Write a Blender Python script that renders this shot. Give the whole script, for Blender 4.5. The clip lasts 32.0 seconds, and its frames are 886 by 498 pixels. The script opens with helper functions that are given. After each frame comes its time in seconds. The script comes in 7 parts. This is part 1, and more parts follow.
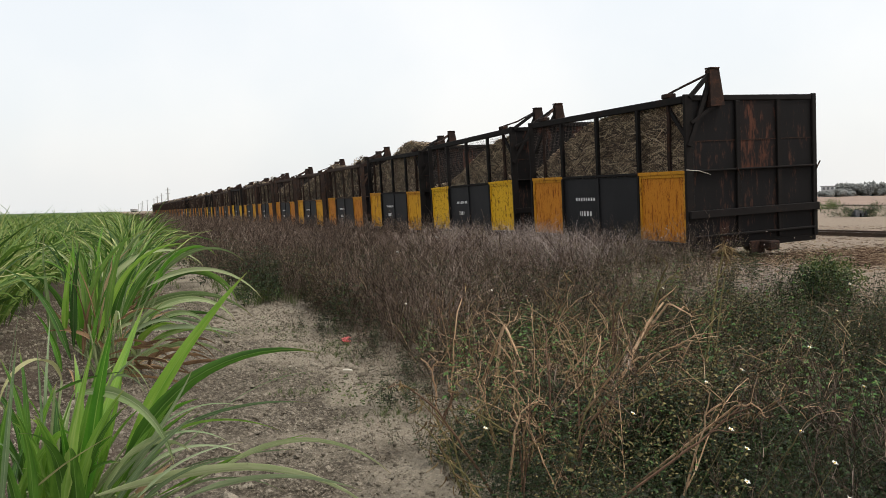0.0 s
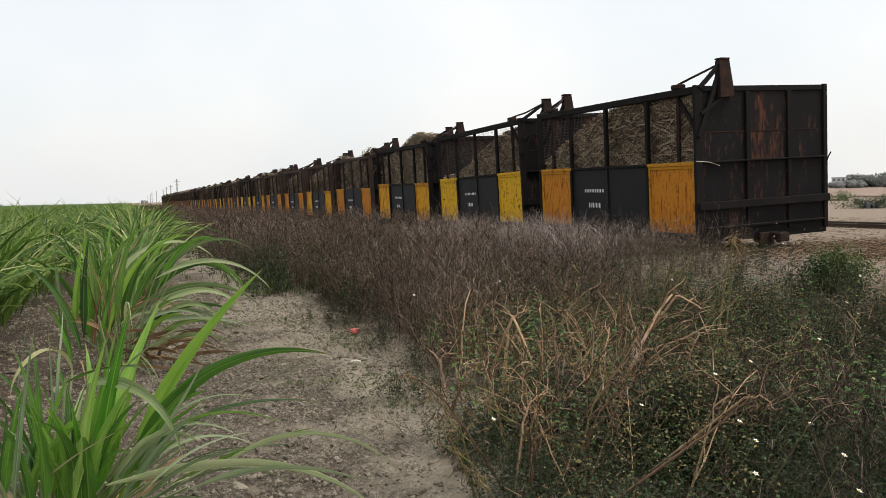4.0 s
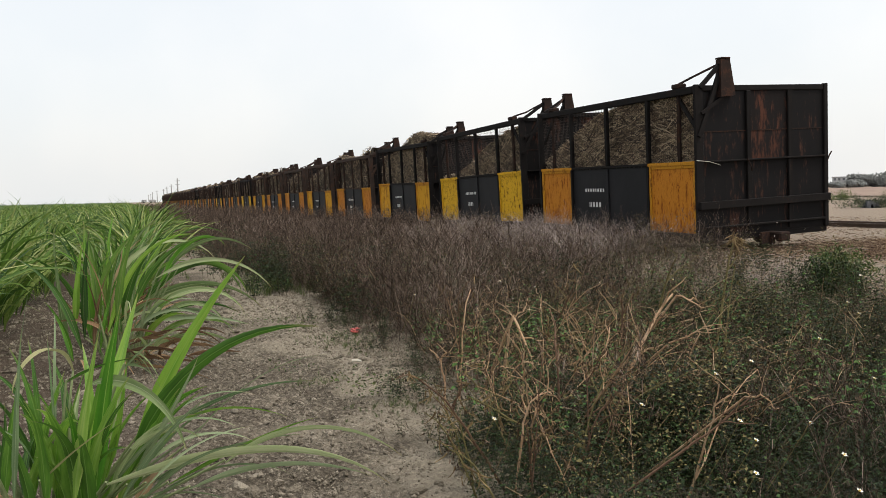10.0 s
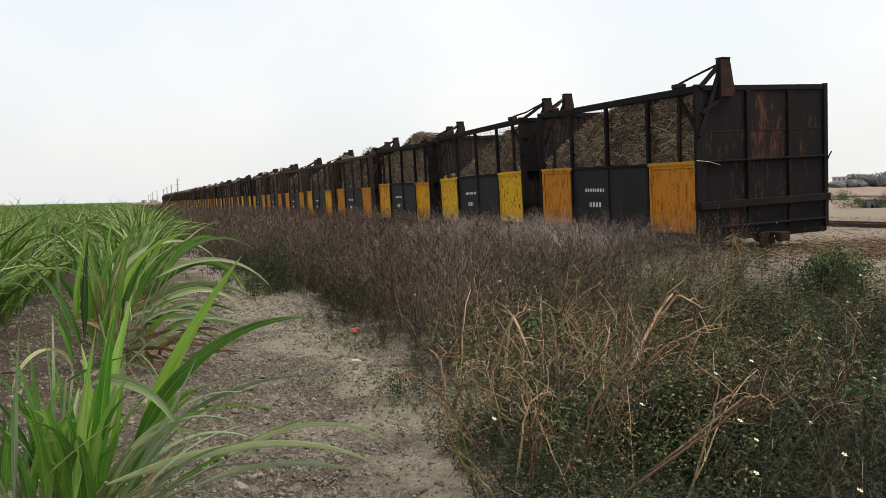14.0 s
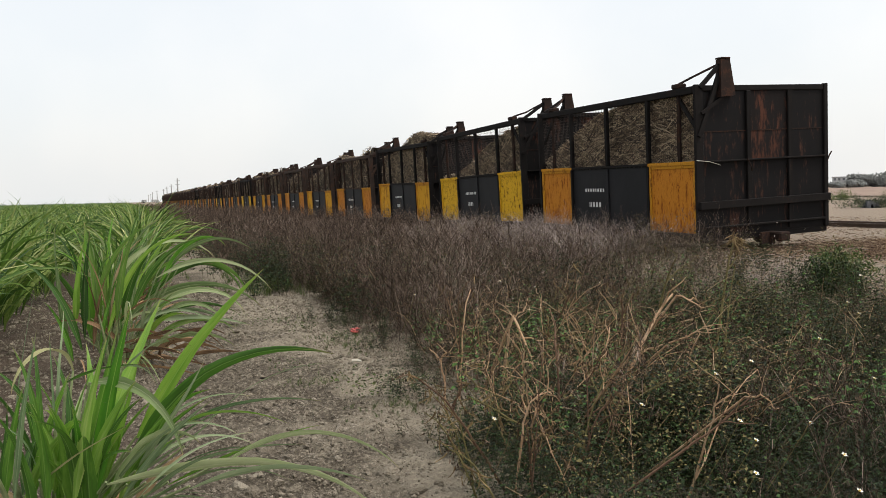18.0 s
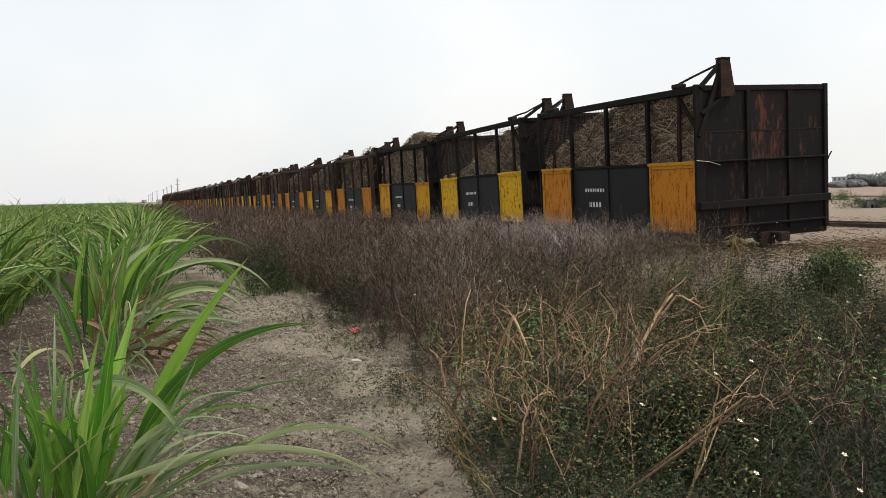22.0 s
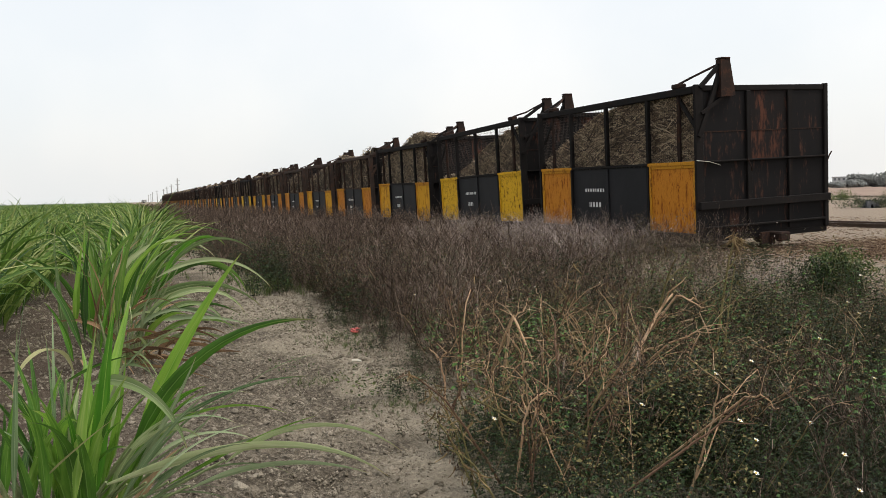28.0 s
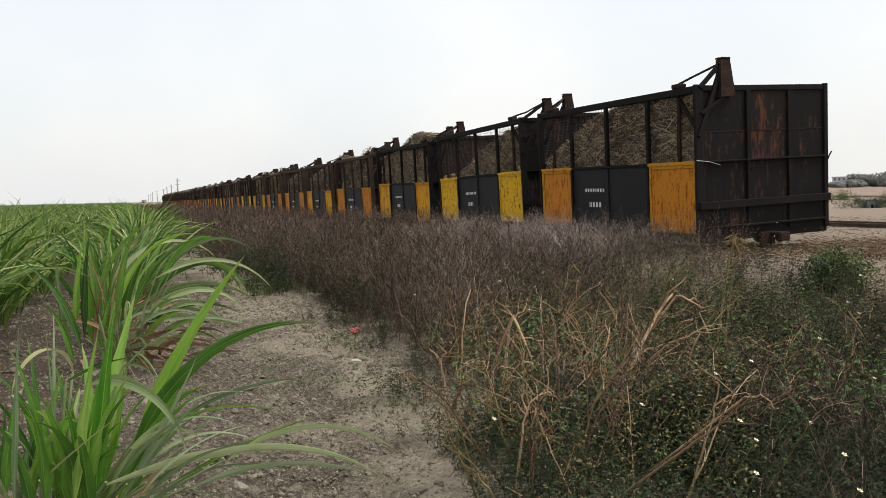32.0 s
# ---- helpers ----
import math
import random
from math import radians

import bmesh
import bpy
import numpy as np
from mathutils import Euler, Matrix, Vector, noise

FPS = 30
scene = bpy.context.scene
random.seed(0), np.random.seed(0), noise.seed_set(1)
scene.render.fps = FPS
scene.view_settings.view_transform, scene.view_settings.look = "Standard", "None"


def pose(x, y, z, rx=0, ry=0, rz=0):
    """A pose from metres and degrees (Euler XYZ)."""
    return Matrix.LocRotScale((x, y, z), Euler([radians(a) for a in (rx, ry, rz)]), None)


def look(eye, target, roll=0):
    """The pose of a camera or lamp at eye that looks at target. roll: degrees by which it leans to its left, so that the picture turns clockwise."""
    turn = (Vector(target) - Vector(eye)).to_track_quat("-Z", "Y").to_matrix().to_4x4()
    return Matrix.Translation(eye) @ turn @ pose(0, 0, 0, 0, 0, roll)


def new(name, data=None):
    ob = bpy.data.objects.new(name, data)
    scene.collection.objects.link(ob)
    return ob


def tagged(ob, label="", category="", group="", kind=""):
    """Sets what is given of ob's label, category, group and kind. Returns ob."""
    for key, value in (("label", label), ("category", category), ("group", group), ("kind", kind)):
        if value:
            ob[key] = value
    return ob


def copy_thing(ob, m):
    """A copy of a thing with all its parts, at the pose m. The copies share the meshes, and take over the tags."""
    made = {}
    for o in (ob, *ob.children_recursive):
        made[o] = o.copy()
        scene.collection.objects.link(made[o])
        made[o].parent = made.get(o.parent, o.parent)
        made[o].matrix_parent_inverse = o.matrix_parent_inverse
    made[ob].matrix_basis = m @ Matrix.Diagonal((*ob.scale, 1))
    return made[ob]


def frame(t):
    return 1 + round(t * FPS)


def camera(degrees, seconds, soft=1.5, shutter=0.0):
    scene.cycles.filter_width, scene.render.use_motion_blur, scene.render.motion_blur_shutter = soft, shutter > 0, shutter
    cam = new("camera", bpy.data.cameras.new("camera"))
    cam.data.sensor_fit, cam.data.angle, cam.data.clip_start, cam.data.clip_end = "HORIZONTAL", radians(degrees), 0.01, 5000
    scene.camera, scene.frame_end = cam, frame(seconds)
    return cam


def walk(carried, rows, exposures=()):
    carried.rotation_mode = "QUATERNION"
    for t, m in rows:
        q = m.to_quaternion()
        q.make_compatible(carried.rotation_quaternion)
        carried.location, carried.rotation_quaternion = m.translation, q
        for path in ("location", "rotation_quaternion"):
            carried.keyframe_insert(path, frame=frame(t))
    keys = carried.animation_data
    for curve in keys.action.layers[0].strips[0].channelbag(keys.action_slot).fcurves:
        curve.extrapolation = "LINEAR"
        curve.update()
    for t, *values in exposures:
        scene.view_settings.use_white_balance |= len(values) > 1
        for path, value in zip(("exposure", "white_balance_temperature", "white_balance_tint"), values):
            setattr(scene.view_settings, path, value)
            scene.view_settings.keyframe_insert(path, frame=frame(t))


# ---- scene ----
LENS = 2 * math.degrees(math.atan(784 / 1420.0))
EYE = (0.0, 0.0, 1.25)


def aim(right, up):
    """The camera's pose, turned by small angles (degrees) to the right and up from its rest."""
    yaw, tilt = radians(21.66 + right), radians(-3.83 + up)
    way = Vector((math.sin(yaw) * math.cos(tilt), math.cos(yaw) * math.cos(tilt), math.sin(tilt)))
    return look(EYE, Vector(EYE) + way, -1.3)


cam = camera(LENS, 32.0, 0.5)
PATH = [
    (0.0, aim(0.645, 0.635)), (0.5, aim(0.62, 0.58)), (1.0, aim(0.44, 0.42)), (1.5, aim(0.27, 0.285)),
    (2.0, aim(0.175, 0.19)), (2.5, aim(0.125, 0.125)), (3.0, aim(0.085, 0.095)), (3.5, aim(0.055, 0.06)),
    (4.5, aim(0.02, 0.025)), (5.5, aim(0.0, 0.005)), (6.0, aim(0, 0)), (32.0, aim(0, 0)),
]
walk(cam, PATH)

# ---- daylight: thin bright overcast ----
world = bpy.data.worlds.new("overcast_sky")
scene.world = world
world.use_nodes = True
wn, wl = world.node_tree.nodes, world.node_tree.links
wn.clear()
sky = wn.new("ShaderNodeTexSky")
sky.sky_type, sky.sun_disc = "NISHITA", False
sky.sun_elevation, sky.sun_rotation = radians(63), radians(131)
sky.air_density, sky.dust_density, sky.ozone_density = 1.0, 6.0, 1.0
bg_sky, bg_cloud = wn.new("ShaderNodeBackground"), wn.new("ShaderNodeBackground")
bg_sky.inputs[1].default_value = 0.05
# faint cloud cover all round
dirs, clouds, tints = wn.new("ShaderNodeTexCoord"), wn.new("ShaderNodeTexNoise"), wn.new("ShaderNodeValToRGB")
clouds.inputs["Scale"].default_value, clouds.inputs["Detail"].default_value = 2.6, 7
tints.color_ramp.elements[0].position, tints.color_ramp.elements[0].color = 0.4, (0.9, 0.922, 0.925, 1)
tints.color_ramp.elements[1].position, tints.color_ramp.elements[1].color = 0.62, (1.0, 0.99, 0.965, 1)
wl.new(dirs.outputs["Generated"], clouds.inputs["Vector"])
wl.new(clouds.outputs["Fac"], tints.inputs[0])
wl.new(tints.outputs[0], bg_cloud.inputs[0])
bg_cloud.inputs[1].default_value = 0.89
add, wout = wn.new("ShaderNodeAddShader"), wn.new("ShaderNodeOutputWorld")
wl.new(sky.outputs[0], bg_sky.inputs[0])
wl.new(bg_sky.outputs[0], add.inputs[0])
wl.new(bg_cloud.outputs[0], add.inputs[1])
wl.new(add.outputs[0], wout.inputs[0])
sun = new("sun", bpy.data.lights.new("sun", "SUN"))
sun.data.energy, sun.data.angle, sun.data.color = 1.9, radians(10), (1.0, 0.95, 0.87)
sun.matrix_world = look((0, 0, 30), Vector((0, 0, 30)) + Vector((-0.34, 0.3, -0.89)))

# ---- materials ----
def material(name, stops, rough=0.85, scale=3.0, fine=40.0, bump=0.3, metal=0.0, vary=0.0, island=False, depth=0.01, thin=0.0, spec=0.5, mix=0.5):
    """A surface whose colour runs through stops by a coarse and a fine noise, with relief and, if vary, a shift from piece to piece."""
    m = bpy.data.materials.new(name)
    m.use_nodes = True
    n, l = m.node_tree.nodes, m.node_tree.links
    p = n["Principled BSDF"]
    co = n.new("ShaderNodeTexCoord")
    a, b = n.new("ShaderNodeTexNoise"), n.new("ShaderNodeTexNoise")
    a.inputs["Scale"].default_value, b.inputs["Scale"].default_value = scale, fine
    a.inputs["Detail"].default_value, b.inputs["Detail"].default_value = 4, 3
    for t in (a, b):
        l.new(co.outputs["Object"], t.inputs["Vector"])
    mixed = n.new("ShaderNodeMix")
    mixed.data_type = "FLOAT"
    mixed.inputs[0].default_value = mix
    l.new(a.outputs["Fac"], mixed.inputs[2])
    l.new(b.outputs["Fac"], mixed.inputs[3])
    fac = mixed.outputs[0]
    if vary:
        who = n.new("ShaderNodeNewGeometry" if island else "ShaderNodeObjectInfo")
        rnd = who.outputs["Random Per Island" if island else "Random"]
        sh = n.new("ShaderNodeMath")
        sh.operation = "MULTIPLY_ADD"
        l.new(rnd, sh.inputs[0])
        sh.inputs[1].default_value, sh.inputs[2].default_value = vary, -vary / 2
        s2 = n.new("ShaderNodeMath")
        s2.operation = "ADD"
        l.new(fac, s2.inputs[0])
        l.new(sh.outputs[0], s2.inputs[1])
        fac = s2.outputs[0]
    ramp = n.new("ShaderNodeValToRGB")
    els = ramp.color_ramp.elements
    while len(els) < len(stops):
        els.new(0.5)
    for e, (at, c) in zip(els, stops):
        e.position, e.color = at, (*c, 1)
    l.new(fac, ramp.inputs[0])
    l.new(ramp.outputs[0], p.inputs["Base Color"])
    p.inputs["Roughness"].default_value, p.inputs["Metallic"].default_value = rough, metal
    p.inputs["Specular IOR Level"].default_value = spec
    if thin:
        p.inputs["Transmission Weight"].default_value = 0.0
        tr, ms = n.new("ShaderNodeBsdfTranslucent"), n.new("ShaderNodeMixShader")
        ms.inputs[0].default_value = thin
        l.new(ramp.outputs[0], tr.inputs[0])
        l.new(p.outputs[0], ms.inputs[1])
        l.new(tr.outputs[0], ms.inputs[2])
        l.new(ms.outputs[0], n["Material Output"].inputs[0])
    if bump:
        bp = n.new("ShaderNodeBump")
        bp.inputs["Strength"].default_value, bp.inputs["Distance"].default_value = bump, depth
        l.new(mixed.outputs[0], bp.inputs["Height"])
        l.new(bp.outputs[0], p.inputs["Normal"])
    return m


def worn_paint(name, paint, rust, amount=0.5, scale=4.0, streak=3.0, rough=0.6):
    """Old paint on sheet steel: rust breaks through in patches drawn out downwards, with dust over it."""
    m = bpy.data.materials.new(name)
    m.use_nodes = True
    n, l = m.node_tree.nodes, m.node_tree.links
    p = n["Principled BSDF"]
    co, mp, inf = n.new("ShaderNodeTexCoord"), n.new("ShaderNodeMapping"), n.new("ShaderNodeObjectInfo")
    mp.inputs["Scale"].default_value = (1, 1, 1 / streak)
    l.new(co.outputs["Object"], mp.inputs["Vector"])
    off = n.new("ShaderNodeVectorMath")
    off.operation = "SCALE"
    off.inputs[0].default_value = (17.0, 29.0, 11.0)
    l.new(inf.outputs["Random"], off.inputs["Scale"])
    l.new(off.outputs[0], mp.inputs["Location"])
    big, small = n.new("ShaderNodeTexNoise"), n.new("ShaderNodeTexNoise")
    big.inputs["Scale"].default_value, small.inputs["Scale"].default_value = scale, scale * 7
    big.inputs["Detail"].default_value, small.inputs["Detail"].default_value = 6, 5
    for t in (big, small):
        t.inputs["Roughness"].default_value = 0.65
        l.new(mp.outputs[0], t.inputs["Vector"])
    av = n.new("ShaderNodeMix")
    av.data_type = "FLOAT"
    av.inputs[0].default_value = 0.42
    l.new(big.outputs["Fac"], av.inputs[2])
    l.new(small.outputs["Fac"], av.inputs[3])
    mask = n.new("ShaderNodeMapRange")
    mask.inputs["From Min"].default_value, mask.inputs["From Max"].default_value = 0.66 - 0.3 * amount, 0.74 - 0.3 * amount
    l.new(av.outputs[0], mask.inputs["Value"])
    tone = n.new("ShaderNodeMapRange")
    tone.inputs["To Min"].default_value, tone.inputs["To Max"].default_value = 0.55, 1.4
    l.new(big.outputs["Fac"], tone.inputs["Value"])
    pc = n.new("ShaderNodeVectorMath")
    pc.operation = "SCALE"
    pc.inputs[0].default_value = paint
    l.new(tone.outputs[0], pc.inputs["Scale"])
    rc = n.new("ShaderNodeVectorMath")
    rc.operation = "SCALE"
    rc.inputs[0].default_value = rust
    l.new(small.outputs["Fac"], rc.inputs["Scale"])
    mx = n.new("ShaderNodeMix")
    mx.data_type = "RGBA"
    l.new(mask.outputs[0], mx.inputs[0])
    l.new(pc.outputs[0], mx.inputs[6])
    l.new(rc.outputs[0], mx.inputs[7])
    l.new(mx.outputs[2], p.inputs["Base Color"])
    rg = n.new("ShaderNodeMapRange")
    rg.inputs["To Min"].default_value, rg.inputs["To Max"].default_value = rough, 0.95
    l.new(mask.outputs[0], rg.inputs["Value"])
    l.new(rg.outputs[0], p.inputs["Roughness"])
    p.inputs["Specular IOR Level"].default_value = 0.11
    bp = n.new("ShaderNodeBump")
    bp.inputs["Strength"].default_value, bp.inputs["Distance"].default_value = 0.35, 0.004
    l.new(av.outputs[0], bp.inputs["Height"])
    l.new(bp.outputs[0], p.inputs["Normal"])
    return m


BLACK = worn_paint("black_painted_steel", (0.0165, 0.0165, 0.018), (0.06, 0.038, 0.03), 0.12, 3.0, 2.5)
END_STEEL = worn_paint("rusted_dark_end_plate", (0.0085, 0.0078, 0.008), (0.1, 0.05, 0.036), 0.37, 3.5, 4.0, 0.65)
RUSTY = worn_paint("rusty_brown_steel", (0.026, 0.017, 0.014), (0.1, 0.05, 0.034), 0.5, 6.0, 1.0, 0.8)
DARK_FRAME = worn_paint("dark_rusted_frame_steel", (0.012, 0.0105, 0.010), (0.05, 0.029, 0.022), 0.3, 6.0, 1.0, 0.8)
# Far wagons: brown rust, with distance haze painted in as a paler tone.
HAZY_BROWN_FRAME = worn_paint("brown_rusted_hazy_frame_steel", (0.044, 0.033, 0.028), (0.12, 0.07, 0.05), 0.6, 5.0, 1.0, 0.85)
YELLOW = [
    worn_paint("yellow_orange_paint_rust_streaked", (0.5, 0.19, 0.016), (0.32, 0.095, 0.02), 0.53, 24.0, 6.0, 0.6),
    worn_paint("yellow_paint_rust_spotted", (0.66, 0.38, 0.016), (0.1, 0.045, 0.02), 0.5, 17.0, 1.6, 0.65),
    worn_paint("yellow_paint_faded", (0.58, 0.29, 0.015), (0.3, 0.12, 0.02), 0.5, 5.0, 5.0, 0.7),
]
YELLOW_RIM = worn_paint("yellow_rim_paint", (0.48, 0.22, 0.018), (0.34, 0.13, 0.03), 0.5, 9.0, 2.0, 0.7)
END_RUST = worn_paint("brown_rust_bled_end_plate", (0.014, 0.0115, 0.011), (0.14, 0.06, 0.04), 0.53, 3.2, 4.0, 0.75)
WHITE_PAINT = material("white_stencil_paint", [(0.3, (0.5, 0.5, 0.48)), (0.7, (0.75, 0.75, 0.73))], 0.8, 9, 90, 0.1)
WIRE = material("rusty_wire", [(0.3, (0.03, 0.022, 0.018)), (0.7, (0.09, 0.06, 0.045))], 0.8, 8, 60, 0)
CANE_STICK = material("cut_cane_billets", [(0.12, (0.035, 0.023, 0.014)), (0.4, (0.12, 0.08, 0.048)), (0.62, (0.28, 0.2, 0.12)), (0.88, (0.64, 0.51, 0.34))], 0.7, 9, 60, 0.2, vary=0.95, island=True)
CANE_CORE = material("packed_cane_trash", [(0.3, (0.03, 0.022, 0.014)), (0.7, (0.1, 0.075, 0.048))], 0.95, 12, 60, 0.8)


def soil():
    """Grey-brown tilled earth, pale and dry-crusted in an uneven band towards the weeds, darker under them; shade
    between the cane rows is painted in.
    """
    m = material("dry_grey_brown_soil", [(0.37, (0.05, 0.041, 0.031)), (0.46, (0.1, 0.084, 0.064)), (0.54, (0.185, 0.157, 0.12)), (0.63, (0.38, 0.33, 0.26))], 0.95, 3.0, 42, 1.0, depth=0.05, spec=0.1, mix=0.7)
    n, l = m.node_tree.nodes, m.node_tree.links
    for x in n:
        if x.type == "TEX_NOISE":
            x.inputs["Detail"].default_value, x.inputs["Roughness"].default_value = 9, 0.68
    p, ramp = n["Principled BSDF"], next(x for x in n if x.type == "VALTORGB")
    co, sep = next(x for x in n if x.type == "TEX_COORD"), n.new("ShaderNodeSeparateXYZ")
    l.new(co.outputs["Object"], sep.inputs[0])
    wob = n.new("ShaderNodeTexNoise")
    wob.inputs["Scale"].default_value, wob.inputs["Detail"].default_value = 1.3, 6
    l.new(co.outputs["Object"], wob.inputs["Vector"])
    sm = n.new("ShaderNodeMath")
    sm.operation = "MULTIPLY_ADD"
    l.new(wob.outputs["Fac"], sm.inputs[0])
    sm.inputs[1].default_value = 2.6
    l.new(sep.outputs[0], sm.inputs[2])
    last = ramp.outputs[0]
    # The first band paints the shade between the cane rows into the soil colour.
    for lo, hi, c, share in ((1.35, 0.95, (0.095, 0.072, 0.056), 0.8), (2.2, 2.6, (0.44, 0.385, 0.295), 0.5), (3.2, 3.6, (0.1, 0.078, 0.058), 0.85), (6.0, 7.0, (0.36, 0.29, 0.225), 0.6)):
        rg = n.new("ShaderNodeMapRange")
        rg.inputs["From Min"].default_value, rg.inputs["From Max"].default_value = lo, hi
        rg.inputs["To Max"].default_value = share
        l.new(sm.outputs[0], rg.inputs["Value"])
        soil_band = n.new("ShaderNodeMix")
        soil_band.data_type = "RGBA"
        soil_band.inputs[7].default_value = (*c, 1)
        l.new(rg.outputs[0], soil_band.inputs[0])
        l.new(last, soil_band.inputs[6])
        last = soil_band.outputs[2]
    l.new(last, p.inputs["Base Color"])
    return m


SOIL = soil()
CLOD = material("dry_soil_clods", [(0.2, (0.16, 0.135, 0.103)), (0.5, (0.22, 0.19, 0.147)), (0.85, (0.37, 0.325, 0.255))], 0.95, 12, 90, 1.0, depth=0.04, vary=0.5, island=True, spec=0.15)


def leaf_material(name, stops, rib, tip, rough=0.4, thin=0.35, vein=0.05):
    """A cane leaf: tone from leaf to leaf, streaks along it, a fine pale midrib and a withered tip."""
    m = bpy.data.materials.new(name)
    m.use_nodes = True
    n, l = m.node_tree.nodes, m.node_tree.links
    p = n["Principled BSDF"]

    def calc(op, a, b=0.0, c=0.0):
        q = n.new("ShaderNodeMath")
        q.operation = op
        for i, x in enumerate((a, b, c)):
            if isinstance(x, (int, float)):
                q.inputs[i].default_value = x
            else:
                l.new(x, q.inputs[i])
        return q.outputs[0]

    def span(x, lo, hi, a, b):
        q = n.new("ShaderNodeMapRange")
        for key, w in (("From Min", lo), ("From Max", hi), ("To Min", a), ("To Max", b)):
            q.inputs[key].default_value = w
        l.new(x, q.inputs["Value"])
        return q.outputs[0]

    uv, sep, streak = n.new("ShaderNodeUVMap"), n.new("ShaderNodeSeparateXYZ"), n.new("ShaderNodeTexNoise")
    uv.uv_map = "across"
    l.new(uv.outputs[0], sep.inputs[0])
    l.new(uv.outputs[0], streak.inputs["Vector"])
    streak.inputs["Scale"].default_value, streak.inputs["Detail"].default_value = 3.2, 4
    across, tone, along = calc("FRACT", sep.outputs[0]), calc("MULTIPLY", calc("FLOOR", sep.outputs[0]), 0.1), sep.outputs[1]
    fac = calc("MULTIPLY_ADD", streak.outputs["Fac"], 0.75, calc("MULTIPLY_ADD", tone, 0.55, -0.15))
    ramp = n.new("ShaderNodeValToRGB")
    els = ramp.color_ramp.elements
    while len(els) < len(stops):
        els.new(0.5)
    for e, (at, c) in zip(els, stops):
        e.position, e.color = at, (*c, 1)
    l.new(fac, ramp.inputs[0])
    off = calc("ABSOLUTE", calc("SUBTRACT", across, 0.5))
    lines = calc("MULTIPLY_ADD", calc("SINE", calc("MULTIPLY", across, 95)), vein, 1.0)
    sc = n.new("ShaderNodeVectorMath")
    sc.operation = "SCALE"
    l.new(ramp.outputs[0], sc.inputs[0])
    l.new(lines, sc.inputs["Scale"])
    last = sc.outputs[0]
    withered = span(calc("MULTIPLY_ADD", streak.outputs["Fac"], 0.45, along), 1.12, 1.24, 0, 0.85)
    for amount, c in ((span(off, 0.045, 0.02, 0, 0.55), rib), (withered, tip)):
        x = n.new("ShaderNodeMix")
        x.data_type = "RGBA"
        x.inputs[7].default_value = (*c, 1)
        l.new(amount, x.inputs[0])
        l.new(last, x.inputs[6])
        last = x.outputs[2]
    l.new(last, p.inputs["Base Color"])
    p.inputs["Roughness"].default_value = rough
    bp, tr, ms = n.new("ShaderNodeBump"), n.new("ShaderNodeBsdfTranslucent"), n.new("ShaderNodeMixShader")
    bp.inputs["Strength"].default_value, bp.inputs["Distance"].default_value = 0.25, 0.002
    l.new(lines, bp.inputs["Height"])
    l.new(bp.outputs[0], p.inputs["Normal"])
    ms.inputs[0].default_value = thin
    l.new(last, tr.inputs[0])
    l.new(p.outputs[0], ms.inputs[1])
    l.new(tr.outputs[0], ms.inputs[2])
    l.new(ms.outputs[0], n["Material Output"].inputs[0])
    return m


LEAF = leaf_material("green_cane_leaf", [(0.12, (0.03, 0.085, 0.012)), (0.4, (0.088, 0.215, 0.024)), (0.65, (0.2, 0.37, 0.05)), (0.9, (0.42, 0.53, 0.15))], (0.24, 0.4, 0.1), (0.36, 0.3, 0.14), 0.4)
# Lit counterpart of LEAF: the sunlit brightness is put into its colour.
LEAF_BRIGHT = leaf_material("sunlit_yellow_green_cane_leaf", [(0.15, (0.06, 0.2, 0.016)), (0.5, (0.14, 0.33, 0.03)), (0.85, (0.33, 0.5, 0.08))], (0.34, 0.5, 0.12), (0.36, 0.34, 0.12), 0.3, 0.4)
# Glossy sheen is painted in: MID's top stops, GREY and PALE throughout, are brightened.
LEAF_MID = leaf_material("muted_green_cane_leaf", [(0.12, (0.02, 0.06, 0.01)), (0.45, (0.055, 0.145, 0.018)), (0.7, (0.15, 0.275, 0.042)), (0.92, (0.4, 0.45, 0.17))], (0.25, 0.3, 0.12), (0.4, 0.3, 0.16), 0.42)
LEAF_GREY = leaf_material("grey_green_cane_leaf", [(0.15, (0.09, 0.16, 0.065)), (0.45, (0.18, 0.26, 0.12)), (0.85, (0.35, 0.41, 0.23))], (0.38, 0.44, 0.26), (0.36, 0.28, 0.15), 0.42, 0.25)
LEAF_PALE = leaf_material("pale_yellowing_cane_leaf", [(0.15, (0.13, 0.2, 0.065)), (0.5, (0.25, 0.33, 0.13)), (0.85, (0.5, 0.53, 0.29))], (0.52, 0.54, 0.33), (0.42, 0.3, 0.16), 0.5, 0.3)
LEAF_CREAM = leaf_material("cream_yellow_cane_leaf", [(0.15, (0.3, 0.3, 0.13)), (0.5, (0.42, 0.4, 0.2)), (0.85, (0.55, 0.5, 0.3))], (0.55, 0.5, 0.32), (0.42, 0.3, 0.16), 0.6, 0.3)
LEAF_DRY = leaf_material("dry_tan_cane_leaf", [(0.15, (0.085, 0.045, 0.025)), (0.45, (0.3, 0.18, 0.09)), (0.85, (0.6, 0.45, 0.27))], (0.4, 0.27, 0.17), (0.3, 0.19, 0.12), 0.85, 0.2)
LEAF_FIELD = material("green_cane_leaf_field", [(0.15, (0.035, 0.08, 0.014)), (0.5, (0.1, 0.185, 0.028)), (0.76, (0.23, 0.31, 0.075)), (0.96, (0.48, 0.48, 0.22))], 0.5, 2.5, 30, 0, vary=0.75, island=True, thin=0.35, spec=0.3)
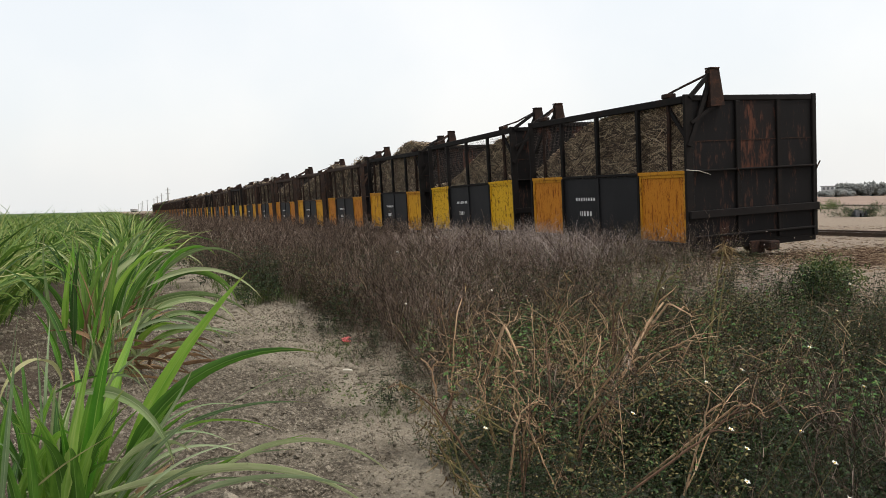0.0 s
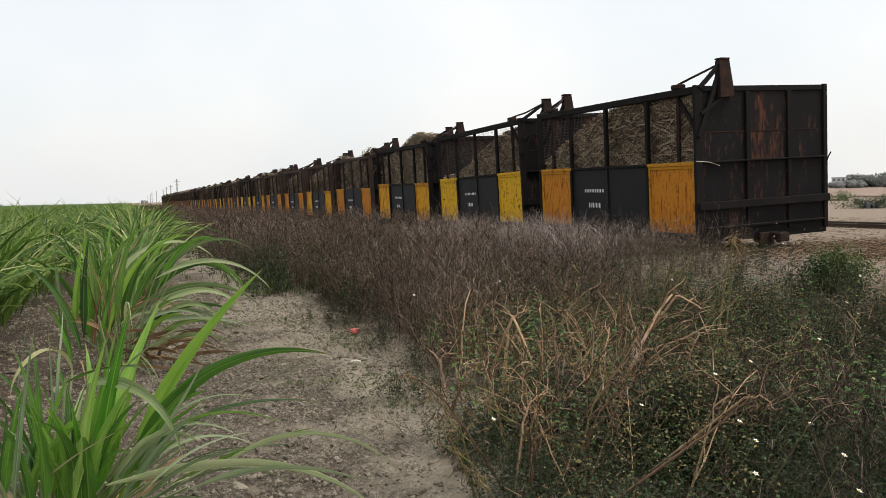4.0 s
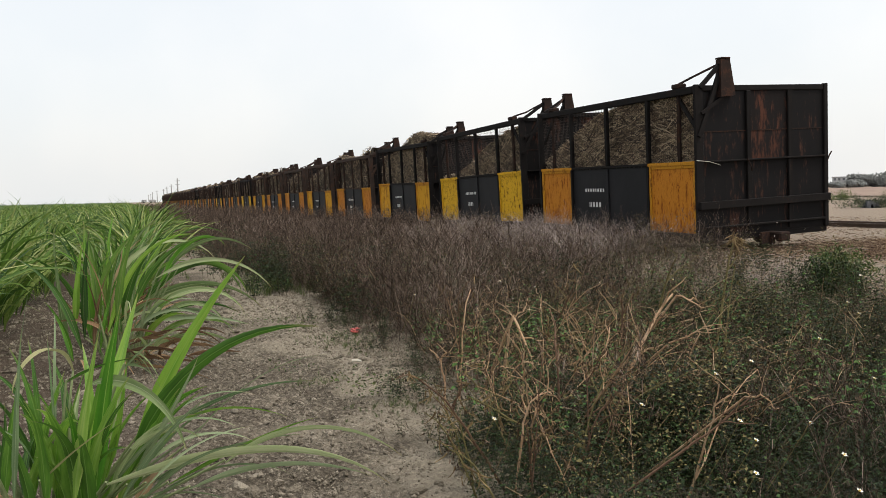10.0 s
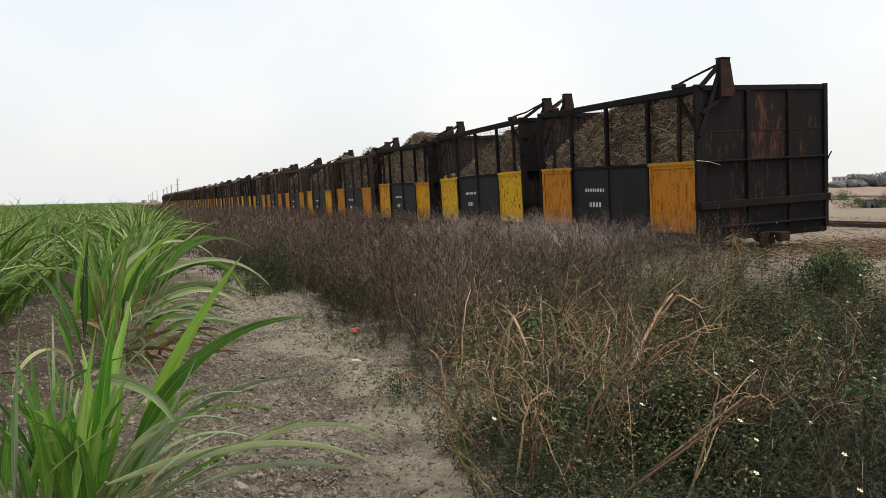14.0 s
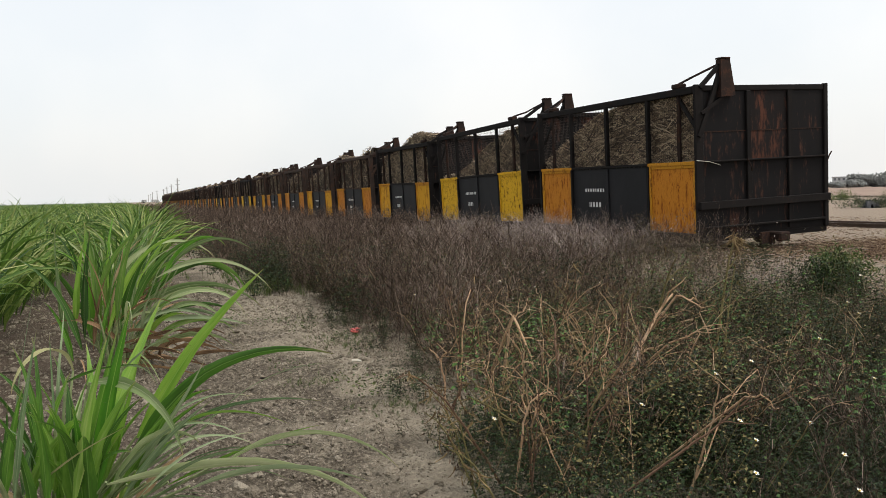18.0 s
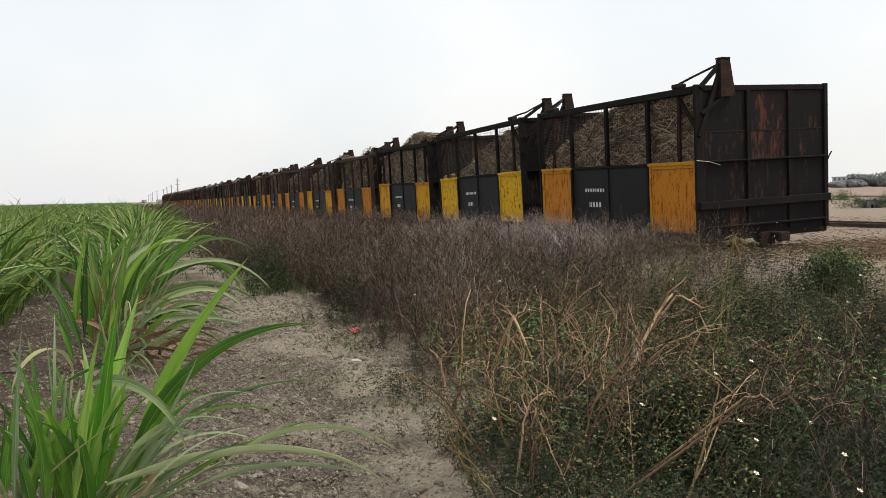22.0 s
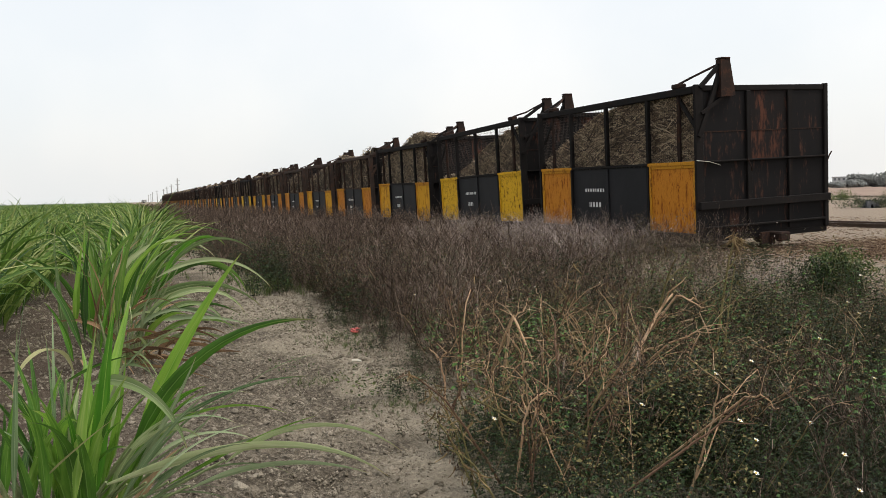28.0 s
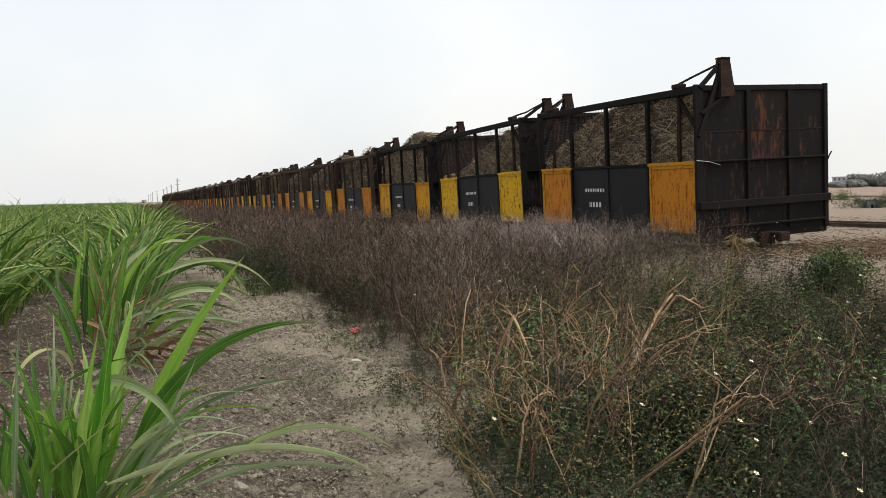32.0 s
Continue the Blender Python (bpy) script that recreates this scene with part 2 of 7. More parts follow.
SHEATH = material("pale_green_leaf_sheath", [(0.2, (0.1, 0.15, 0.05)), (0.8, (0.3, 0.33, 0.16))], 0.6, 6, 40, 0.2)
TWIG = material("dry_weed_twigs", [(0.2, (0.023, 0.016, 0.012)), (0.5, (0.074, 0.052, 0.039)), (0.78, (0.185, 0.137, 0.107)), (1.0, (0.44, 0.36, 0.3))], 0.95, 0.8, 20, 0, vary=0.8, island=True, spec=0.1, mix=0.25)
STRAW = material("dry_golden_straw", [(0.2, (0.16, 0.09, 0.05)), (0.5, (0.38, 0.24, 0.14)), (0.85, (0.66, 0.5, 0.34))], 0.85, 6, 50, 0.1, vary=0.6, island=True, spec=0.2)
WEED_LEAF = material("dark_green_weed_leaf", [(0.12, (0.011, 0.012, 0.007)), (0.42, (0.015, 0.025, 0.0095)), (0.7, (0.028, 0.053, 0.016)), (1.0, (0.085, 0.15, 0.04))], 0.6, 2, 20, 0, vary=0.75, island=True, thin=0.12, spec=0.2)
DRY_LEAF = material("withered_brown_leaf", [(0.2, (0.035, 0.022, 0.015)), (0.6, (0.1, 0.066, 0.045)), (0.95, (0.24, 0.175, 0.125))], 0.95, 2, 20, 0, vary=0.8, island=True, thin=0.15, spec=0.1)
PETAL = material("white_petal", [(0.3, (0.6, 0.6, 0.56)), (0.7, (0.78, 0.78, 0.74))], 0.7, 30, 90, 0)
RED = material("faded_red_plastic", [(0.3, (0.6, 0.07, 0.07)), (0.7, (0.75, 0.2, 0.18))], 0.5, 20, 80, 0)
PLASTIC_BLACK = material("black_plastic_sheet", [(0.3, (0.012, 0.014, 0.018)), (0.7, (0.025, 0.028, 0.034))], 0.6, 6, 40, 0.3)
RAIL = material("rail_steel", [(0.3, (0.045, 0.03, 0.023)), (0.7, (0.11, 0.075, 0.055))], 0.6, 5, 40, 0.2, metal=0.3)
SLEEPER = material("weathered_timber", [(0.3, (0.06, 0.045, 0.035)), (0.7, (0.15, 0.115, 0.09))], 0.95, 4, 40, 0.5)
POLE = material("grey_concrete_pole", [(0.3, (0.3, 0.3, 0.29)), (0.7, (0.42, 0.42, 0.4))], 0.9, 3, 20, 0)
# Distance haze is painted into the pale grey of far trees, walls and lorries.
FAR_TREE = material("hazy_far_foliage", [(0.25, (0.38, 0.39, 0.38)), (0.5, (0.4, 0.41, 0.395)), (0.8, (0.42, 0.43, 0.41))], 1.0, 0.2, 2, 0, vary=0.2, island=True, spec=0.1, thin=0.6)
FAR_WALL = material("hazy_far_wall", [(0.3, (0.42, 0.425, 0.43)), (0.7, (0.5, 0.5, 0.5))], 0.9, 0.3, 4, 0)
GLASS_DARK = material("dark_window", [(0.3, (0.14, 0.15, 0.16)), (0.7, (0.2, 0.21, 0.22))], 0.2, 1, 4, 0)
TRUCK_GREY = material("hazy_truck_paint", [(0.3, (0.26, 0.26, 0.25)), (0.7, (0.36, 0.36, 0.35))], 0.6, 1, 6, 0)
TYRE = material("tyre_rubber", [(0.3, (0.03, 0.03, 0.03)), (0.7, (0.05, 0.05, 0.05))], 0.9, 4, 30, 0)

FIELD_SOIL = material("ploughed_reddish_soil", [(0.3, (0.2, 0.145, 0.115)), (0.7, (0.3, 0.225, 0.18))], 0.95, 0.08, 0.9, 0.5, depth=0.1, spec=0.1)
GRASS = material("green_grass_blades", [(0.2, (0.035, 0.06, 0.016)), (0.55, (0.075, 0.12, 0.028)), (0.9, (0.19, 0.2, 0.075))], 0.6, 2, 20, 0, vary=0.7, island=True, thin=0.2, spec=0.3)
YELLOW_EYE = material("yellow_flower_eye", [(0.3, (0.55, 0.35, 0.03)), (0.7, (0.7, 0.5, 0.06))], 0.8, 30, 90, 0)

BRIGHT_LEAF = material("fresh_green_weed_leaf", [(0.2, (0.03, 0.075, 0.015)), (0.55, (0.06, 0.155, 0.025)), (0.9, (0.14, 0.26, 0.055))], 0.5, 3, 30, 0, vary=0.6, island=True, thin=0.25, spec=0.4)

# ---- mesh tools ----
def mesh_of(name, verts, faces, mat, smooth=False, uv=None):
    """A mesh from an (n, 3) array and an (m, 3 or 4) array."""
    me = bpy.data.meshes.new(name)
    verts, faces = np.asarray(verts, np.float32), np.asarray(faces, np.int32)
    k = faces.shape[1]
    me.vertices.add(len(verts))
    me.vertices.foreach_set("co", verts.ravel())
    me.loops.add(faces.size)
    me.loops.foreach_set("vertex_index", faces.ravel())
    me.polygons.add(len(faces))
    me.polygons.foreach_set("loop_start", np.arange(0, faces.size, k, dtype=np.int32))
    me.polygons.foreach_set("loop_total", np.full(len(faces), k, np.int32))
    if smooth:
        me.polygons.foreach_set("use_smooth", np.ones(len(faces), bool))
    if uv is not None:
        me.uv_layers.new(name="across").data.foreach_set("uv", np.asarray(uv, np.float32)[faces.ravel()].ravel())
    me.update(calc_edges=True)
    me.materials.append(mat)
    return me


class Form:
    """Gathers boxes, bars and sheets into one mesh."""

    def __init__(self):
        self.v, self.f = [], []

    def box(self, x0, x1, y0, y1, z0, z1, bevel=0.0):
        b, o = bevel, len(self.v)
        if not b:
            self.v += [(x, y, z) for z in (z0, z1) for y in (y0, y1) for x in (x0, x1)]
            for q in ((0, 2, 3, 1), (4, 5, 7, 6), (0, 1, 5, 4), (2, 6, 7, 3), (0, 4, 6, 2), (1, 3, 7, 5)):
                self.f.append(tuple(o + i for i in q))
            return self
        rings = [(z0, b), (z0 + b, 0), (z1 - b, 0), (z1, b)]
        for z, i in rings:
            self.v += [(x0 + i, y0 + b, z), (x0 + i + b, y0 + i, z), (x1 - b - i, y0 + i, z), (x1 - i, y0 + b, z),
                       (x1 - i, y1 - b, z), (x1 - b - i, y1 - i, z), (x0 + b + i, y1 - i, z), (x0 + i, y1 - b, z)]
        for r in range(3):
            for i in range(8):
                j = (i + 1) % 8
                self.f.append((o + r * 8 + i, o + r * 8 + j, o + r * 8 + 8 + j, o + r * 8 + 8 + i))
        self.f.append(tuple(o + i for i in range(7, -1, -1)))
        self.f.append(tuple(o + 24 + i for i in range(8)))
        return self

    def bar(self, a, b, w, d, up=(0, 0, 1), w2=None, d2=None):
        """A straight bar from a to b, w wide and d deep."""
        a, b = Vector(a), Vector(b)
        t = (b - a).normalized()
        s = t.cross(Vector(up))
        if s.length < 1e-4:
            s = t.cross(Vector((1, 0, 0)))
        s.normalize()
        u = s.cross(t)
        o = len(self.v)
        for c, ww, dd in ((a, w, d), (b, w2 or w, d2 or d)):
            for i, j in ((-1, -1), (1, -1), (1, 1), (-1, 1)):
                self.v.append(tuple(c + s * i * ww / 2 + u * j * dd / 2))
        for q in ((3, 2, 1, 0), (4, 5, 6, 7), (0, 1, 5, 4), (1, 2, 6, 5), (2, 3, 7, 6), (3, 0, 4, 7)):
            self.f.append(tuple(o + i for i in q))
        return self

    def tube(self, points, r0, r1=None, n=6):
        """A round bar along points, tapering from r0 to r1."""
        pts = [Vector(p) for p in points]
        r1 = r0 if r1 is None else r1
        o = len(self.v)
        for i, p in enumerate(pts):
            t = (pts[min(i + 1, len(pts) - 1)] - pts[max(i - 1, 0)]).normalized()
            s = t.cross(Vector((0.31, 0.17, 0.93))).normalized()
            u = s.cross(t)
            r = r0 + (r1 - r0) * i / (len(pts) - 1)
            for k in range(n):
                q = 2 * math.pi * k / n
                self.v.append(tuple(p + s * r * math.cos(q) + u * r * math.sin(q)))
        for i in range(len(pts) - 1):
            for k in range(n):
                j = (k + 1) % n
                self.f.append((o + i * n + k, o + i * n + j, o + i * n + n + j, o + i * n + n + k))
        self.f.append(tuple(o + k for k in range(n - 1, -1, -1)))
        self.f.append(tuple(o + (len(pts) - 1) * n + k for k in range(n)))
        return self

    def mesh(self, name, mat):
        me = bpy.data.meshes.new(name)
        me.from_pydata(self.v, [], self.f)
        me.update()
        me.materials.append(mat)
        return me


def part(name, form, mat, parent, label="", at=None):
    """One mesh object under a thing or a part."""
    me = form.mesh(name, mat) if isinstance(form, Form) else form
    ob = new(name, me)
    ob.parent = parent
    if at is not None:
        ob.matrix_basis = at
    if label:
        tagged(ob, label)
    return ob


def prisms(p0, p1, r0, r1):
    """Three-sided twigs: arrays of starts, ends and radii, as verts and quads."""
    p0, p1 = np.asarray(p0, float), np.asarray(p1, float)
    r0, r1 = np.broadcast_to(r0, len(p0)), np.broadcast_to(r1, len(p0))
    t = p1 - p0
    t /= np.linalg.norm(t, axis=1, keepdims=True) + 1e-9
    s = np.cross(t, np.array([0.43, 0.21, 0.88]))
    s /= np.linalg.norm(s, axis=1, keepdims=True) + 1e-9
    u = np.cross(s, t)
    v = np.empty((len(p0), 6, 3))
    for k in range(3):
        q = 2.0944 * k
        w = s * math.cos(q) + u * math.sin(q)
        v[:, k], v[:, k + 3] = p0 + w * r0[:, None], p1 + w * r1[:, None]
    o = np.arange(len(p0))[:, None] * 6
    f = np.concatenate([o + np.array(q) for q in ((0, 1, 4, 3), (1, 2, 5, 4), (2, 0, 3, 5))])
    return v.reshape(-1, 3), f


def ribbons(p0, p1, r0, r1, rng):
    """Flat fine twigs, each turned its own way: arrays as for prisms, as verts and quads."""
    p0, p1 = np.asarray(p0, float), np.asarray(p1, float)
    t = p1 - p0
    s = np.cross(t, rng.normal(0, 1, t.shape))
    s /= np.linalg.norm(s, axis=1, keepdims=True) + 1e-9
    r0, r1 = (np.broadcast_to(r, len(p0))[:, None] * 1.45 for r in (r0, r1))
    v = np.stack([p0 - s * r0, p0 + s * r0, p1 + s * r1, p1 - s * r1], 1).reshape(-1, 3)
    return v, np.arange(len(p0) * 4).reshape(-1, 4)


def blades(base, along, side, length, width, fold=0.15, bend=0.0):
    """Small pointed leaves: quads folded along the midrib, from arrays of bases and directions."""
    n = len(base)
    along = along / (np.linalg.norm(along, axis=1, keepdims=True) + 1e-9)
    side = np.cross(along, side)
    side /= np.linalg.norm(side, axis=1, keepdims=True) + 1e-9
    nor = np.cross(side, along)
    length, width = np.broadcast_to(length, n)[:, None], np.broadcast_to(width, n)[:, None]
    mid = base + along * length * 0.45
    v = np.stack([base, mid + side * width / 2 + nor * width * fold, base + along * length - nor * length * bend,
                  mid - side * width / 2 + nor * width * fold], 1)
    o = np.arange(n)[:, None] * 4
    return v.reshape(-1, 3), np.concatenate([o + np.array((0, 1, 2)), o + np.array((0, 2, 3))])


def scatter(verts, faces, places, turns, sizes, lean=None):
    """Copies of a small mesh, turned, scaled and leaning, gathered into arrays."""
    verts = np.asarray(verts)
    c, s = np.cos(turns), np.sin(turns)
    x = verts[None, :, 0] * c[:, None] - verts[None, :, 1] * s[:, None]
    y = verts[None, :, 0] * s[:, None] + verts[None, :, 1] * c[:, None]
    z = np.broadcast_to(verts[None, :, 2], x.shape)
    out = np.stack([x, y, z], 2) * np.asarray(sizes).reshape(len(places), 1, -1)
    if lean is not None:
        out[:, :, :2] += lean[:, None, :] * out[:, :, 2:3]
    out += np.asarray(places)[:, None, :]
    f = np.asarray(faces)[None] + (np.arange(len(places)) * len(verts))[:, None, None]
    return out.reshape(-1, 3), f.reshape(-1, faces.shape[1])


def join(sets):
    vs, fs, o = [], [], 0
    for v, f in sets:
        if f.shape[1] == 4:
            f = np.concatenate([f[:, :3], f[:, [0, 2, 3]]])
        vs.append(v)
        fs.append(f + o)
        o += len(v)
    return np.concatenate(vs), np.concatenate(fs)


def cane_curve(az, elev, length, droop, n=12, power=1.6, sway=0.0):
    """Points along an arching leaf that leaves its base at elev degrees and bends down by droop degrees to the tip."""
    pts, p = [Vector((0, 0, 0))], Vector((0, 0, 0))
    for i in range(n):
        s = (i + 0.5) / n
        e, a = radians(elev - droop * s ** power), radians(az + sway * s)
        p = p + Vector((math.cos(e) * math.cos(a), math.cos(e) * math.sin(a), math.sin(e))) * (length / n)
        pts.append(p.copy())
    return pts


def cane_leaf(pts, width, fold=0.22, first=0, last=None, twist=0.0):
    """A ribbon with a folded midrib along pts, tapering to the tip, between the points first and last."""
    n = len(pts) - 1
    last = n if last is None else last
    v, f = [], []
    for i in range(first, last + 1):
        s = i / n
        t = (pts[min(i + 1, n)] - pts[max(i - 1, 0)]).normalized()
        side = t.cross(Vector((0, 0, 1)))
        if side.length < 1e-3:
            side = Vector((1, 0, 0))
        side.normalize()
        up = side.cross(t)
        c, d = math.cos(radians(twist)), math.sin(radians(twist))
        side, up = side * c + up * d, up * c - side * d
        w = width * min(1.0, 0.14 + 3.4 * s, 0.72 + 0.9 * s) * min(1.0, 1.28 * (1 - s) ** 0.85) / 2 + 0.0005
        wave = 0.10 * math.sin(9 * s + 3 * fold)
        v += [pts[i] + side * w + up * w * (fold + wave), pts[i], pts[i] - side * w + up * w * (fold - wave)]
    for i in range(last - first):
        o = 3 * i
        f += [(o, o + 1, o + 4, o + 3), (o + 1, o + 2, o + 5, o + 4)]
    return np.array([tuple(p) for p in v]), np.array(f)


def thin_leaf(pts, width, twist=0.0):
    """A flat ribbon along pts for leaves that stay far off."""
    v, f = cane_leaf(pts, width, twist=twist)
    v = v.reshape(-1, 3, 3)[:, [0, 2]].reshape(-1, 3)
    o = np.arange(len(pts) - 1)[:, None] * 2
    return v, o + np.array((0, 1, 3, 2))

# ---- ground: one sheet to the horizon ----
def edge_of_weeds(y):
    """Where the dry weeds begin beside the path, by distance along it."""
    ys = (0.0, 2.5, 3.2, 4.0, 5.0, 5.8, 8.4, 9.9, 11.0, 15.0, 23.0, 45.0, 200.0)
    xs = (1.1, 1.2, 1.36, 1.6, 1.88, 2.15, 2.05, 2.15, 2.0, 1.45, 1.1, 1.0, 1.1)
    return np.interp(y, ys, xs)


def cane_row(y):
    """The line of the cane row that borders the path."""
    return np.interp(y, (0, 3, 6.5, 12, 22, 45, 200), (-0.45, -0.3, -0.05, 0.2, 0.5, 0.6, 0.7))


def ground_height(x, y):
    u = np.clip((x - 3.6) / 2.4, 0, 1)
    bed = 0.45 * u * u * (3 - 2 * u)
    row = 0.07 * np.exp(-((x - cane_row(y)) / 0.3) ** 2)
    return bed + row


def lumps(p, tilled):
    """The broken surface of the path: long swells, and clods where it was tilled."""
    clod = noise.voronoi(p * 13 + noise.noise_vector(p * 7) * 0.6)[0][0]
    crumb = noise.voronoi(p * 30 + noise.noise_vector(p * 15) * 0.5)[0][0]
    return (0.04 * noise.noise(p * 1.6) + (0.2 + 0.8 * tilled) * (0.035 * noise.noise(p * 4.5) + 0.04 * (0.45 - clod) + 0.022 * (0.45 - crumb))
            + 0.008 * noise.noise(p * 34))


def build_ground():
    far = lambda a, b, n: np.geomspace(a, b, n)
    xs = np.concatenate([-far(2.6, 2600, 42)[::-1], np.arange(-2.5, 2.9, 0.032), far(3.0, 3000, 60)])
    ys = np.concatenate([[-60, -20, -8, -3, 0, 1.2], np.arange(1.8, 7.5, 0.03), np.arange(7.5, 13, 0.06), far(13.1, 4500, 80)])
    X, Y = np.meshgrid(xs, ys)
    Z = ground_height(X, Y)
    rough = np.zeros_like(Z)
    near = (X > -2.6) & (X < 3) & (Y > 1.5) & (Y < 14)
    for j, i in zip(*np.nonzero(near)):
        p = Vector((X[j, i], Y[j, i], 0))
        tilled = min(1.0, max(0.45, 1.25 - abs(X[j, i] - cane_row(Y[j, i]) - 0.55) * 0.75))
        rough[j, i] = lumps(p, tilled)
    Z = Z + rough
    nx = len(xs)
    idx = (np.arange(len(ys) - 1)[:, None] * nx + np.arange(nx - 1)[None]).ravel()
    F = np.stack([idx, idx + 1, idx + nx + 1, idx + nx], 1)
    ob = new("ground", mesh_of("ground", np.stack([X, Y, Z], 2).reshape(-1, 3), F, SOIL, True))
    tagged(ob, "dry grey-brown tilled soil, crumbly along the field path", "ground", kind="structure")


def clod_mesh(rng):
    t = (1 + 5 ** 0.5) / 2
    v = np.array([(-1, t, 0), (1, t, 0), (-1, -t, 0), (1, -t, 0), (0, -1, t), (0, 1, t), (0, -1, -t), (0, 1, -t), (t, 0, -1), (t, 0, 1), (-t, 0, -1), (-t, 0, 1)]) / 1.9
    f = np.array([(0, 11, 5), (0, 5, 1), (0, 1, 7), (0, 7, 10), (0, 10, 11), (1, 5, 9), (5, 11, 4), (11, 10, 2), (10, 7, 6), (7, 1, 8),
                  (3, 9, 4), (3, 4, 2), (3, 2, 6), (3, 6, 8), (3, 8, 9), (4, 9, 5), (2, 4, 11), (6, 2, 10), (8, 6, 7), (9, 8, 1)])
    return v * rng.uniform(0.35, 1.3, (12, 1)) * np.array([1, 1, 0.75]), f


OCTA = np.array([(1, 0, 0), (-1, 0, 0), (0, 1, 0), (0, -1, 0), (0, 0, 1), (0, 0, -1)], float)
OCTA_FACES = np.array([(0, 2, 4), (2, 1, 4), (1, 3, 4), (3, 0, 4), (2, 0, 5), (1, 2, 5), (3, 1, 5), (0, 3, 5)])


def build_clods():
    rng = np.random.default_rng(4)
    sets = []
    for k in range(16):
        small = k < 10
        v, f = (OCTA * rng.uniform(0.55, 1.3, (6, 1)), OCTA_FACES) if small else clod_mesh(rng)
        n = 3000 if small else 800
        y = 2.2 + 10.5 * rng.random(n) ** 1.5
        left, right = cane_row(y) - 1.5, edge_of_weeds(y) + 0.15
        x = left + (right - left) * rng.beta(1.6, 2.3, n)
        if small:
            size = np.minimum(0.018, 0.004 + rng.pareto(2.2, n) * 0.004) * (0.75 + y * 0.05)
        else:
            size = np.minimum(0.045, 0.01 + rng.pareto(1.8, n) * 0.007)
        z = ground_height(x, y) + size * 0.05
        z += np.array([lumps(Vector((a, b, 0)), 0.7) for a, b in zip(x, y)])
        sets.append(scatter(v, f, np.stack([x, y, z], 1), rng.uniform(0, 6.3, n), size[:, None] * rng.uniform(0.7, 1.3, (n, 3)), rng.normal(0, 0.3, (n, 2))))
    for k in range(4):
        n = 3400
        y = 2.3 + 10 * rng.random(n) ** 1.4
        x = edge_of_weeds(y) + 0.1 - 1.0 * rng.random(n) ** 1.2
        size = np.minimum(0.02, 0.0035 + rng.pareto(2.4, n) * 0.0035) * (0.75 + y * 0.05)
        z = ground_height(x, y) + size * 0.05 + np.array([lumps(Vector((a, b, 0)), 0.5) for a, b in zip(x, y)])
        sets.append(scatter(OCTA * rng.uniform(0.55, 1.3, (6, 1)), OCTA_FACES, np.stack([x, y, z], 1), rng.uniform(0, 6.3, n), size[:, None] * rng.uniform(0.7, 1.3, (n, 3)), rng.normal(0, 0.3, (n, 2))))
    v, f = join(sets)
    tagged(new("soil_clods", mesh_of("soil_clods", v, f, CLOD)), "loose dry clods of grey-brown soil on the path", "soil", kind="stuff")


build_ground()
build_clods()

# ---- the standing cane train ----
W, L, H, PITCH = 2.1, 3.92, 1.83, 4.6
MID = 0.9
SIDE_X, FIRST_Y, FLOOR_Z, RAIL_Z = 6.615, 8.04, 0.70, 0.47
BAY = L / 4


def track_dip(y):
    """The old track sinks gently with distance."""
    return float(np.interp(y, (0, 10, 14.6, 19.2, 23.8, 28.4, 43, 56, 78, 138), (0.01, 0.01, 0.02, -0.035, -0.085, -0.105, -0.16, -0.2, -0.26, -0.33)))


def door(root, y0, y1, mat):
    d = part("side_door", Form().box(-0.012, 0.012, y0, y1, 0.015, MID - 0.03, 0.004), mat, root, "rust-streaked yellow painted door panel")
    e = Form()
    for a, b in ((y0, y0 + 0.06), (y1 - 0.06, y1)):
        e.box(-0.028, -0.012, a, b, 0.015, MID - 0.03, 0.004)
    e.box(-0.026, -0.012, y0 + 0.06, y1 - 0.06, MID - 0.07, MID - 0.03, 0.004)
    e.box(-0.037, -0.0305, y0, y1, MID - 0.03, MID + 0.015, 0.002)
    part("door_rim", e, YELLOW_RIM if mat != YELLOW[1] else mat, d, "yellow painted door rim")
    return d


